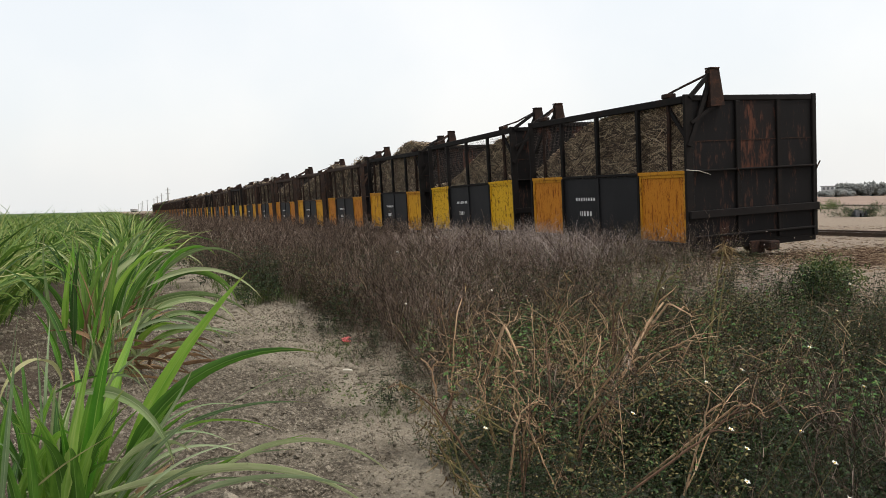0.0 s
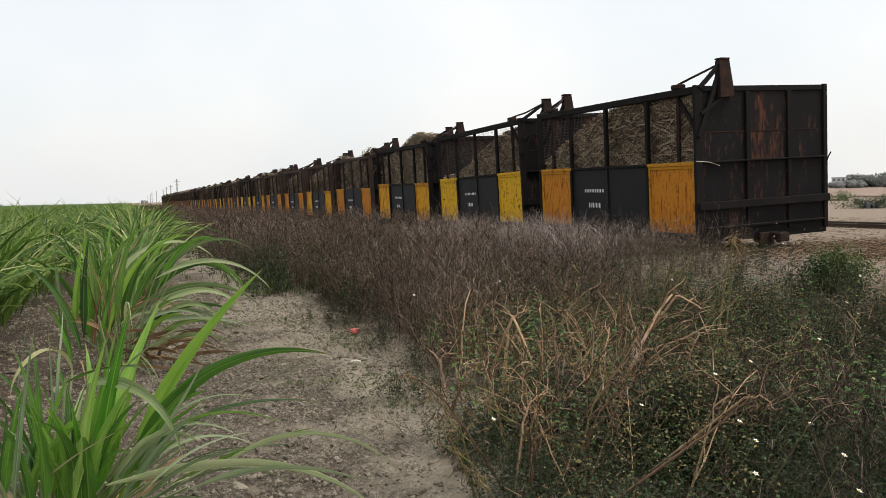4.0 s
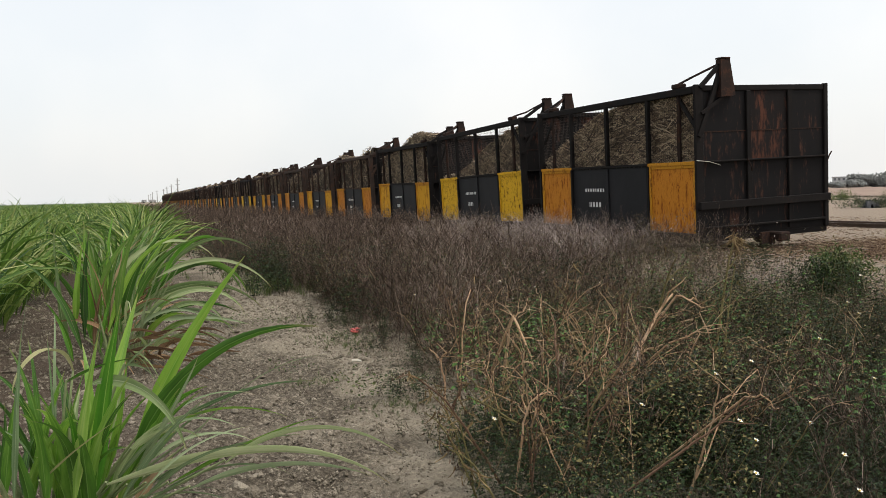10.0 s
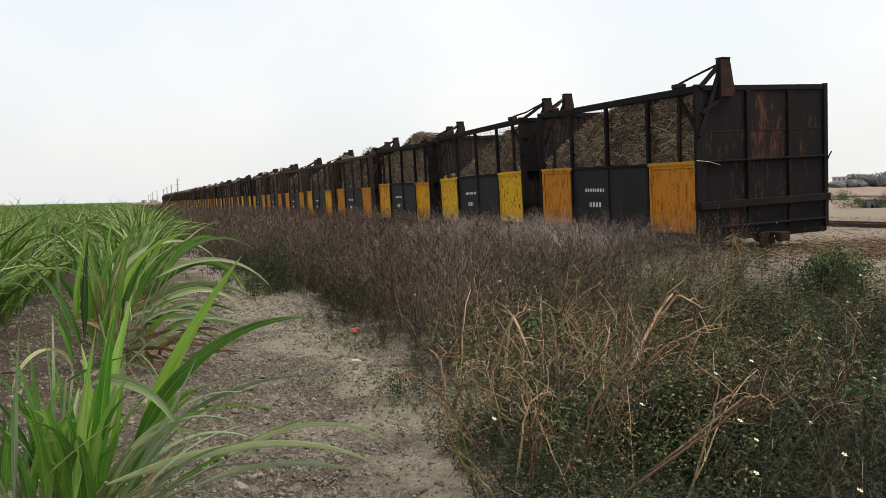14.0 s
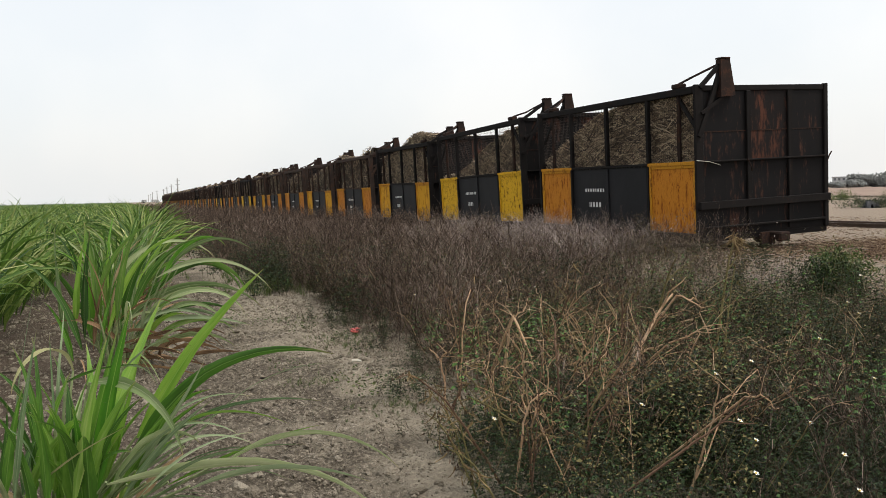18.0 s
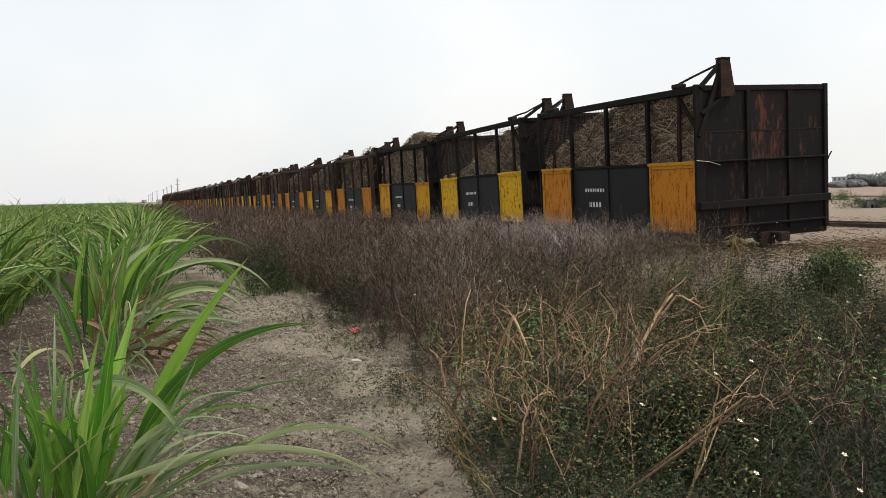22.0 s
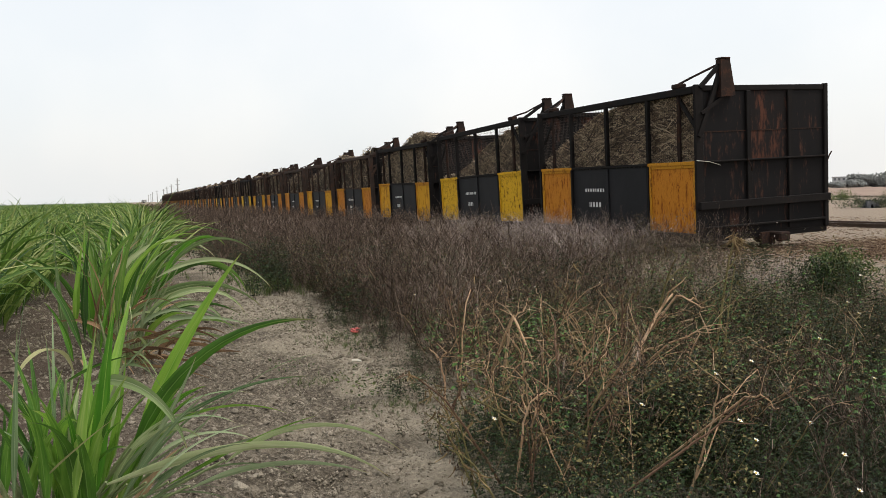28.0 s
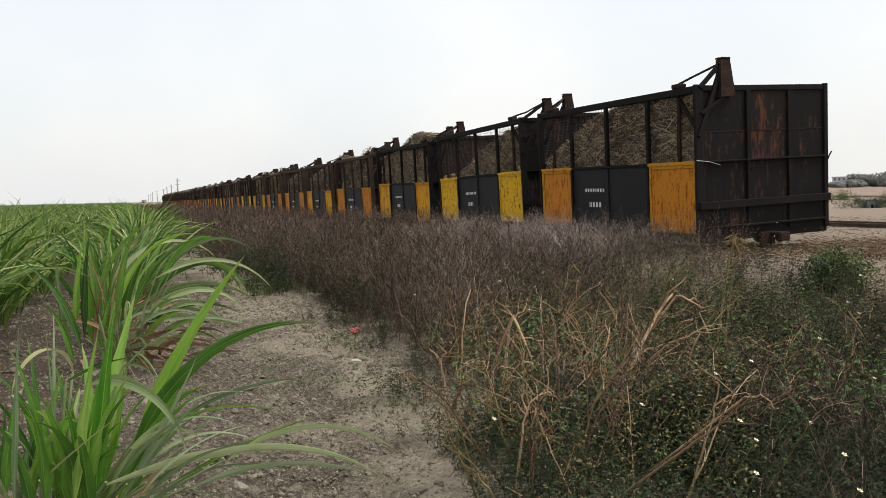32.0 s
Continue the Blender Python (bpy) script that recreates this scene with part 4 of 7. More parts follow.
def build_cane():
    rng = random.Random(11)
    rows_a, rows_b = [], []
    blade(rows_a, -0.01, -0.20, 0.29, -53, 37, 0.43, 4, 0.007, 16, "y", 1.4)
    blade(rows_a, -0.02, -0.09, 0.22, -151, 82, 0.30, 64, 0.023, -15, "s", 2.2)
    blade(rows_a, -0.03, 0.12, 0.17, 101, 86, 0.55, 33, 0.035, 11, "g", 2.7)
    blade(rows_a, -0.06, 0.03, 0.18, 34, 73, 0.42, 8, 0.032, -1, "g", 2.0)
    blade(rows_a, -0.08, -0.02, 0.20, 79, 71, 0.27, 102, 0.035, -23, "g", 3.1)
    blade(rows_a, -0.13, 0.06, 0.21, 38, 83, 0.70, 9, 0.026, 12, "s", 2.4)
    blade(rows_a, -0.15, 0.01, 0.20, -15, 83, 0.32, -10, 0.029, 4, "g", 3.0)
    blade(rows_a, 0.01, 0.23, 0.33, 83, 85, 0.53, 78, 0.017, 12, "s", 2.1)
    blade(rows_a, 0.02, -0.11, 0.22, -48, 82, 0.36, 97, 0.049, -13, "b", 2.7)
    blade(rows_a, 0.03, 0.04, 0.16, 38, 85, 0.51, 23, 0.036, 3, "g", 0.9)
    blade(rows_a, 0.06, 0.03, 0.16, 38, 74, 0.63, -3, 0.072, 7, "g", 1.6)
    blade(rows_a, 0.07, 0.00, 0.57, -57, 26, 0.37, 16, 0.014, 22, "g", 1.2)
    blade(rows_a, 0.08, 0.22, 0.56, -119, 69, 0.41, 153, 0.034, -17, "y", 1.1)
    blade(rows_a, 0.09, 0.02, 0.16, 19, 75, 0.60, -4, 0.048, -20, "g", 0.9)
    blade(rows_a, 0.12, -0.05, 0.18, 54, 65, 0.73, -4, 0.075, -12, "b", 1.2)
    blade(rows_a, 0.15, -0.13, 0.58, -36, 29, 0.48, 105, 0.040, -4, "p", 0.8)
    blade(rows_a, 0.18, -0.01, 0.21, -17, 73, 0.45, -11, 0.032, -7, "b", 1.3)
    blade(rows_a, 0.19, -0.28, 0.28, -9, 14, 0.96, 55, 0.044, -5, "p", 2.0)
    blade(rows_a, 0.20, -0.13, 0.22, -43, 48, 0.52, 27, 0.023, -1, "s", 1.6)
    blade(rows_a, 0.23, -0.14, 0.22, 0, 64, 0.35, 27, 0.035, -3, "g", 1.7)
    blade(rows_a, 0.25, -0.04, 0.23, -34, 68, 1.00, 70, 0.060, -7, "g", 1.2)
    blade(rows_a, 0.25, -0.06, 0.60, 8, 47, 0.24, 46, 0.024, -6, "s", 2.0)
    blade(rows_a, 0.25, -0.15, 0.22, -12, 48, 0.46, 47, 0.019, 17, "s", 3.0)
    blade(rows_a, 0.26, -0.07, 0.62, -43, 22, 0.21, 78, 0.024, -15, "s", 0.8)
    blade(rows_a, 0.26, -0.09, 0.26, -13, 55, 0.74, 62, 0.028, 10, "s", 0.9)
    blade(rows_a, 0.26, -0.20, 0.26, 19, 23, 0.34, -10, 0.027, -2, "s", 1.2)
    blade(rows_a, 0.28, -0.10, 0.26, -51, 49, 0.53, -11, 0.028, 1, "s", 1.7)
    blade(rows_a, 0.29, 0.01, 0.34, -14, 63, 0.77, 13, 0.057, -7, "b", 1.7)
    blade(rows_a, 0.31, -0.22, 0.24, 4, 27, 0.57, 33, 0.023, 3, "s", 0.9)
    blade(rows_a, 0.32, -0.11, 0.32, -21, 59, 0.54, 83, 0.016, 9, "g", 0.8)
    blade(rows_a, 0.38, -0.25, 0.24, 1, 23, 0.54, 12, 0.019, -11, "g", 2.6)
    blade(rows_a, 0.44, -0.38, 0.26, -15, 24, 0.60, 46, 0.033, -0, "s", 1.0)
    blade(rows_a, 0.56, -0.32, 0.31, -20, 39, 0.65, 83, 0.023, 10, "p", 1.1)
    blade(rows_a, 0.15, -0.19, 0.20, -12, 84, 0.67, 6, 0.058, -6, "b", 1.2)
    blade(rows_a, 0.09, -0.25, 0.22, -28, 82, 0.57, 8, 0.040, -3, "g", 1.4)
    blade(rows_a, 0.03, -0.09, 0.18, -40, 89, 0.38, 150, 0.052, -5, "b", 4.0)
    blade(rows_a, -0.09, -0.18, 0.23, -12, 86, 0.57, 2, 0.027, -6, "s", 1.3)
    blade(rows_a, 0.00, -0.13, 0.32, 142, 84, 0.42, 35, 0.032, -4, "g", 2.0)
    blade(rows_a, 0.03, -0.06, 0.41, 159, 89, 0.34, 2, 0.013, -6, "s", 1.3)
    blade(rows_a, 0.23, -0.23, 0.20, -42, 55, 0.54, 20, 0.028, -3, "s", 1.3)
    blade(rows_a, 0.27, -0.30, 0.21, -42, 48, 0.55, 35, 0.026, -1, "s", 1.4)
    blade(rows_a, 0.20, -0.10, 0.16, -16, 62, 0.49, 30, 0.033, 5, "g", 1.4)
    blade(rows_a, 0.30, -0.32, 0.23, -29, 44, 0.43, 40, 0.024, -6, "s", 1.4)
    blade(rows_a, 0.12, -0.20, 0.21, -20, 78, 0.45, 25, 0.041, 3, "g", 1.6)
    blade(rows_a, -0.05, -0.05, 0.18, -4, 80, 0.46, 12, 0.038, 6, "g", 1.5)
    blade(rows_a, -0.13, -0.09, 0.20, -17, 84, 0.41, 10, 0.034, -4, "g", 1.5)
    blade(rows_a, -0.07, -0.09, 0.20, -34, 70, 0.37, 30, 0.030, 4, "g", 1.5)
    blade(rows_a, 0.19, -0.15, 0.18, -7, 70, 0.44, 70, 0.031, -6, "p", 1.6)
    blade(rows_a, 0.33, -0.25, 0.25, -6, 35, 0.37, 45, 0.019, -4, "s", 1.4)
    blade(rows_a, 0.27, -0.21, 0.36, -10, 40, 0.25, 90, 0.027, 1, "p", 1.6)
    blade(rows_a, 0.06, -0.14, 0.21, 142, 80, 0.33, 60, 0.030, -1, "g", 1.8)
    blade(rows_b, -0.36, 0.19, 0.00, 178, 82, 1.04, -12, 0.046, -6, "p", 1.5)
    blade(rows_b, -0.33, -0.01, 0.06, 152, 80, 0.49, 40, 0.037, -4, "b", 1.5)
    blade(rows_b, -0.20, 0.09, 0.15, 165, 86, 0.86, -6, 0.071, -2, "b", 1.2)
    blade(rows_b, -0.25, 0.01, 0.21, -35, 89, 0.80, 15, 0.049, -6, "g", 1.5)
    blade(rows_b, -0.06, 0.00, 0.18, 143, 62, 0.58, 100, 0.041, 0, "y", 1.3)
    blade(rows_b, -0.31, 0.12, 0.28, -9, 86, 0.64, 10, 0.046, 2, "b", 2.0)
    blade(rows_b, -0.08, 0.09, 0.14, -20, 88, 0.69, 20, 0.063, 1, "g", 2.5)
    blade(rows_b, 0.00, -0.03, 0.28, -4, 50, 1.17, 100, 0.054, -6, "p", 1.2)
    blade(rows_b, 0.12, -0.11, 0.26, -3, 58, 0.93, 120, 0.057, 0, "p", 1.3)
    blade(rows_b, 0.28, -0.14, 0.60, -5, 60, 0.64, 120, 0.045, -4, "b", 2.6)
    blade(rows_b, 0.33, -0.12, 0.69, -34, 48, 0.80, 85, 0.029, -6, "p", 1.3)
    blade(rows_b, 0.25, -0.17, 0.64, -36, 27, 0.99, 80, 0.033, 2, "p", 1.5)
    blade(rows_b, 0.38, -0.15, 0.72, -0, 14, 0.64, 95, 0.041, 4, "g", 1.4)
    blade(rows_b, 0.42, -0.16, 0.72, -0, 12, 0.56, 95, 0.029, 1, "g", 1.3)
    blade(rows_b, 0.16, -0.03, 0.29, -12, 32, 0.76, 100, 0.042, 6, "s", 1.3)
    blade(rows_b, 0.18, -0.13, 0.32, -18, 10, 0.76, 30, 0.045, -1, "s", 1.2)
    blade(rows_b, -0.10, 0.12, 0.44, -2, 70, 1.07, 125, 0.038, -4, "p", 1.5)
    blade(rows_b, 0.00, 0.06, 0.29, -26, 76, 0.84, 45, 0.050, 5, "g", 1.8)
    blade(rows_b, 0.07, -0.06, 0.38, -21, 68, 0.78, 55, 0.045, 1, "g", 1.6)
    blade(rows_b, -0.03, -0.06, 0.33, -22, 83, 0.82, 30, 0.049, 2, "g", 2.0)
    blade(rows_b, -0.14, 0.09, 0.29, 152, 87, 0.78, 10, 0.054, 1, "g", 1.6)
    blade(rows_b, 0.13, 0.01, 0.39, -24, 56, 0.69, 60, 0.046, 3, "g", 1.4)
    blade(rows_b, 0.10, -0.03, 0.23, -19, 40, 0.83, 75, 0.042, 1, "g", 1.4)
    blade(rows_b, 0.04, -0.06, 0.20, -34, 46, 0.80, 90, 0.037, -1, "s", 1.4)
    blade(rows_b, -0.21, 0.12, 0.23, -7, 78, 0.99, 60, 0.050, 3, "g", 2.2)
    blade(rows_b, -0.09, -0.05, 0.25, -4, 72, 1.03, 80, 0.045, -2, "b", 2.2)
    blade(rows_b, -0.27, 0.02, 0.13, 171, 75, 0.84, 50, 0.049, 2, "g", 2.0)
    blade(rows_b, 0.21, -0.11, 0.19, -22, 35, 0.66, 70, 0.037, 3, "g", 1.4)
    blade(rows_b, 0.25, -0.12, 0.15, -30, 24, 0.63, 60, 0.041, -3, "p", 1.4)
    blade(rows_b, 0.29, -0.15, 0.36, -28, 42, 0.54, 110, 0.037, 4, "p", 1.2)
    blade(rows_b, 0.13, -0.07, 0.15, -41, 55, 0.52, 70, 0.041, -1, "b", 1.6)
    blade(rows_b, 0.01, -0.00, 0.13, 176, 55, 0.57, 80, 0.037, -3, "d", 1.4)
    blade(rows_b, -0.12, 0.11, 0.08, -39, 60, 0.66, 80, 0.038, 3, "p", 1.6)
    blade(rows_b, 0.32, -0.14, 0.10, -32, 20, 0.46, 50, 0.037, -3, "d", 1.4)
    blade(rows_b, 0.36, -0.15, 0.18, -4, 30, 0.39, 70, 0.033, 6, "d", 1.4)
    blade(rows_b, 0.18, -0.12, 0.09, -6, 28, 0.51, 60, 0.037, -3, "d", 1.4)
    blade(rows_b, 0.44, -0.15, 0.05, -2, 8, 0.40, 20, 0.038, -6, "d", 1.4)
    blade(rows_b, -0.01, -0.21, 0.12, -32, 16, 0.69, 59, 0.032, 5, "d", 1.3)
    blade(rows_b, -0.02, -0.20, 0.18, -37, 21, 0.80, 47, 0.028, 1, "d", 1.0)
    blade(rows_b, -0.02, -0.31, 0.16, -62, 13, 0.45, 80, 0.039, -7, "d", 1.3)
    blade(rows_b, -0.04, -0.08, 0.23, -32, 32, 0.66, 87, 0.025, -2, "d", 0.8)
    blade(rows_b, -0.29, -0.21, 0.11, -77, 7, 0.38, 82, 0.028, -5, "d", 1.9)
    blade(rows_b, 0.01, -0.22, 0.08, -30, 8, 0.70, 27, 0.032, 5, "d", 1.0)
    blade(rows_b, 0.03, -0.34, 0.06, -44, 2, 0.69, 20, 0.028, 9, "d", 1.6)
    blade(rows_b, 0.05, -0.23, 0.18, -28, 22, 0.78, 93, 0.028, 13, "d", 2.2)
    rows_b += [(0.26 * u - 0.2, 0.3 * v - 0.1, 0.1 + 0.2 * w, 360 * w, 78 + 10 * v, 0.55 + 0.4 * u, 15 + 45 * w * w, 0.022 + 0.018 * v, 14 * u - 7, "gbgpdbyg"[int(8 * v)], 1.2 + 1.5 * v) for u, v, w in ((rng.random(), rng.random(), rng.random()) for _ in range(10))]
    rows_b += [(0.22 * u - 0.04, 0.2 * v - 0.1, 0.12 + 0.22 * w, -95 + 130 * v, 28 + 50 * u, 0.45 + 0.45 * w, 40 + 80 * w, 0.014 + 0.02 * u, 0, "gsgsgdpd"[int(8 * w)], 1.2 + w) for u, v, w in ((rng.random(), rng.random(), rng.random()) for _ in range(12))]
    rows_b += [(0.3 * u - 0.02, -0.25 + 0.3 * v, 0.03 + 0.1 * w, -115 + 160 * v, 55 * u - 5, 0.25 + 0.4 * w, 30 + 60 * v, 0.01 + 0.014 * u, 0, "dddp"[int(4 * w)], 1.4) for u, v, w in ((rng.random(), rng.random(), rng.random()) for _ in range(26))]
    rows_a += [(a * 0.8 + 0.08, b * 0.6 - 0.02, c * 0.7, az, min(88, el + 12), ln, dr * 0.6, w * 1.3, sw, k, q) for a, b, c, az, el, ln, dr, w, sw, k, q in random_leaves(rng, 38, 0.24, 0.46, 0.08, 0.1)]
    rows_a += [(0.22 + 0.3 * u, -0.3 + 0.25 * v, 0.12 + 0.2 * v, 40 * u - 30, 22 + 30 * v, 0.4 + 0.3 * u, 45 + 40 * w, 0.014 + 0.012 * w, 0, "s", 1.5) for u, v, w in ((rng.random(), rng.random(), rng.random()) for _ in range(7))]
    foremost = cane_clump("cane_plant", -0.28, 3.05, rows_a, "young green sugar cane clump with broad arching blades", 1)
    cane_clump("cane_plant", -0.05, 6.3, rows_b, "tall green cane clump with yellowing and dry lower leaves", 2, LEAF_MID)
    for k, (x, y) in enumerate(((-0.16, 7.35), (-0.12, 8.3), (-0.05, 9.3))):
        rows = [(a * 0.8, b, c * 0.8, az, min(88, el + 10), ln * 0.92, dr * 0.6, w * 1.1, sw, k, q) for a, b, c, az, el, ln, dr, w, sw, k, q in random_leaves(rng, 34, 0.26, 1.05, 0.2, 0.25)]
        cane_clump("cane_plant", x, y, rows, "green cane clump with dry tan leaves at its base", 3 + k, LEAF_MID)
    nr = np.random.default_rng(5)
    # the rows behind
    sets = []
    kinds = [field_clump(rng, 26, 7, 1.25, 0.038, True) for _ in range(6)]
    far_kinds = [field_clump(rng, 12, 4, 1.15, 0.055, False) for _ in range(5)]
    places = [[] for _ in range(6)]
    fars = [[] for _ in range(5)]
    for row in range(0, 60):
        y = 10.0 if row == 0 else 3.2 + row * 0.9
        while y < 160:
            x = float(cane_row(y)) - row * 1.25 + rng.uniform(-0.12, 0.12)
            step = rng.uniform(0.3, 0.5) * (1 if y < 30 else (1.6 if y < 60 else 3.6))
            if row < 6 and y < 17:
                places[rng.randrange(6)].append((x, y, 0.02))
            elif abs(x) < y * 0.55 + 4:
                fars[rng.randrange(5)].append((x, y, 0.02))
            y += step * (1 if row < 14 else 2.2)
    for group, ks in ((places, kinds), (fars, far_kinds)):
        for pl, (v, f) in zip(group, ks):
            pl = np.array(pl)
            n = len(pl)
            s = nr.uniform(0.82, 1.05, (n, 1)) * np.where(pl[:, 1:2] > 70, 1.1, 1.0)
            sets.append(scatter(v, f, pl, nr.uniform(0, 6.3, n), np.concatenate([s * 1.1, s * 1.1, s], 1)))
    v, f = join(sets)
    tagged(new("cane_field", mesh_of("cane_field", v, f, LEAF_FIELD, True)), "rows of young green sugar cane filling the field", "cane field", kind="stuff")
    # the far field as a low uneven canopy
    xs = -np.geomspace(2, 1500, 60)
    ys = np.geomspace(90, 2500, 70)
    X, Y = np.meshgrid(xs, ys)
    Z = 0.95 + nr.uniform(-0.18, 0.12, X.shape)
    nx = len(xs)
    idx = (np.arange(len(ys) - 1)[:, None] * nx + np.arange(nx - 1)[None]).ravel()
    tagged(new("far_cane", mesh_of("far_cane", np.stack([X, Y, Z], 2).reshape(-1, 3), np.stack([idx, idx + nx, idx + nx + 1, idx + 1], 1), LEAF_FIELD)), "far green cane field reaching the horizon", "cane field", kind="stuff")
    return foremost


FOREMOST = build_cane()

# ---- weeds ----
def dry_weed(rng, branches, twigs, tall, thick=1.0):
    """A dead branching weed: stem, rising side branches and fine twigs."""
    p0, p1, r0, r1 = [], [], [], []
    q = np.zeros(3)
    stem = [q]
    for i in range(4):
        q = q + np.array([rng.normal(0, 0.04), rng.normal(0, 0.04), tall / 4])
        stem.append(q)
    for i in range(4):
        p0.append(stem[i]), p1.append(stem[i + 1])
        r0.append(0.0032 * thick * (1 - i * 0.2)), r1.append(0.0032 * thick * (0.8 - i * 0.2))
    for b in range(branches):
        s = rng.uniform(0.12, 0.97) * 4
        k = int(min(s, 3))
        a = stem[k] + (stem[k + 1] - stem[k]) * (s - k)
        az, out = rng.uniform(0, 6.28), rng.uniform(0.2, 1.25)
        ln = tall * rng.uniform(0.1, 0.27) * (1.0 if rng.random() < 0.85 else 1.6)
        d = np.array([math.cos(az) * out, math.sin(az) * out, 1.0])
        d /= np.linalg.norm(d)
        m = a + d * ln * 0.5
        e = m + (d + rng.normal(0, 0.32, 3) + np.array([0, 0, 0.2])) * ln * 0.5
        for u, w, c in ((a, m, 1.6), (m, e, 1.2)):
            p0.append(u), p1.append(w), r0.append(0.001 * c * thick), r1.append(0.0008 * c * thick)
        for t in range(twigs):
            g = a + (e - a) * rng.uniform(0.3, 1.0)
            dd = d + rng.normal(0, 0.4, 3)
            dd[2] = abs(dd[2])
            h = g + dd / np.linalg.norm(dd) * ln * rng.uniform(0.2, 0.5)
            p0.append(g), p1.append(h), r0.append(0.0009 * thick), r1.append(0.0006 * thick)
    p0, p1, r0, r1 = (np.array(a) for a in (p0, p1, r0, r1))
    return join([prisms(p0[:4], p1[:4], r0[:4], r1[:4]), ribbons(p0[4:], p1[4:], r0[4:], r1[4:], rng)])


def crooked_weed(rng, tall, branches):
    """A half-dead weed with bent golden stems that wander and droop at the tips."""
    p0, p1, r0 = [], [], []

    def run(a, d, ln, r, steps, sag):
        for i in range(steps):
            d = d + rng.normal(0, 0.17, 3) - np.array([0, 0, sag * i])
            d /= np.linalg.norm(d)
            b = a + d * ln / steps
            p0.append(a), p1.append(b), r0.append(r * 0.8 * (1 - 0.6 * i / steps))
            a = b
            yield a

    way = np.array([rng.normal(0, 0.3), rng.normal(0, 0.3), 1.0])
    for a in list(run(np.zeros(3), way, tall, 0.0042, 7, 0.03))[1:]:
        for b in range(branches):
            d = np.array([rng.normal(0, 1), rng.normal(0, 1), rng.uniform(0.1, 0.9)])
            list(run(a, d / np.linalg.norm(d), tall * rng.uniform(0.15, 0.42), 0.0015, 4, 0.12))
    p0, p1, r0 = (np.array(q) for q in (p0, p1, r0))
    return join([prisms(p0, p1, r0, r0 * 0.85)])


def leaflets(base, along, up, length, width):
    """Ovate leaflets folded along the midrib, drooping at the tip, from arrays."""
    along = along / (np.linalg.norm(along, axis=1, keepdims=True) + 1e-9)
    side = np.cross(along, up)
    side /= np.linalg.norm(side, axis=1, keepdims=True) + 1e-9
    nor = np.cross(side, along)
    ln, w = np.asarray(length)[:, None], np.asarray(width)[:, None]
    mid, tip = base + along * ln * 0.5, base + along * ln - nor * ln * 0.18
    rows = [base, mid, tip] + [base + along * ln * 0.42 + side * sgn * w * 0.5 + nor * w * 0.2 for sgn in (1, -1)]
    v = np.stack(rows, 1).reshape(-1, 3)
    o = np.arange(len(base))[:, None] * 5
    return v, np.concatenate([o + np.array(q) for q in ((0, 3, 1), (3, 2, 1), (0, 1, 4), (4, 1, 2))])


def bur_weed(rng, tall, size, stems=3, nodes=7, plain=False):
    """A bushy weed: a few stems with opposite three-part leaves. Returns its leaves and its stems."""
    base, way, ln, p0, p1 = [], [], [], [], []
    for _ in range(stems):
        az = rng.uniform(0, 6.28)
        tilt = rng.uniform(0.1, 0.6)
        foot = np.array([rng.normal(0, 0.03), rng.normal(0, 0.03), 0.0])
        head = foot + np.array([math.cos(az) * tilt, math.sin(az) * tilt, 1.0]) * tall * rng.uniform(0.65, 1.0)
        p0.append(foot), p1.append(head)
        turn = rng.uniform(0, 3.14)
        for k in range(nodes):
            f = 0.22 + 0.78 * k / (nodes - 1)
            at = foot + (head - foot) * f
            turn += 1.57 + rng.normal(0, 0.3)
            for half in (0, 3.14):
                a = turn + half + rng.normal(0, 0.2)
                out = np.array([math.cos(a), math.sin(a), rng.uniform(-0.05, 0.5)])
                joint = at + out * size * rng.uniform(0.7, 1.5) * (1.2 - 0.6 * f)
                p0.append(at), p1.append(joint)
                for b, c in ((0, 1.0), (1.1, 0.72), (-1.1, 0.72)):
                    base.append(joint)
                    way.append((math.cos(a + b), math.sin(a + b), rng.normal(-0.12, 0.25)))
                    ln.append(size * c * rng.uniform(0.75, 1.25) * (1.15 - 0.5 * f))
    base, way, ln = np.array(base), np.array(way), np.array(ln)
    up = np.array([0.0, 0.0, 1.0]) + rng.normal(0, 0.35, (len(base), 3))
    leaf = blades(base, way, up, ln, ln * 0.6, 0.2, 0.15) if plain else leaflets(base, way, up, ln, ln * 0.62)
    return leaf, ribbons(np.array(p0), np.array(p1), 0.0012, 0.0009, rng)


def plant(rng, kinds, x, y, low, high, lean=0.08, base=0.0):
    """Sow two-part weeds (leaves, stems) at the places given; the two keep together."""
    leaves, stems = [], []
    who = rng.integers(0, len(kinds), len(x))
    for k, (a, b) in enumerate(kinds):
        m = who == k
        n = int(m.sum())
        if n:
            pl = np.stack([x[m], y[m], ground_height(x[m], y[m]) - 0.01 + base], 1)
            turn, size, tip = rng.uniform(0, 6.3, n), size_of(rng, low, high, m, n), rng.normal(0, lean, (n, 2))
            leaves.append(scatter(*a, pl, turn, size, tip)), stems.append(scatter(*b, pl, turn, size, tip))
    return leaves, stems


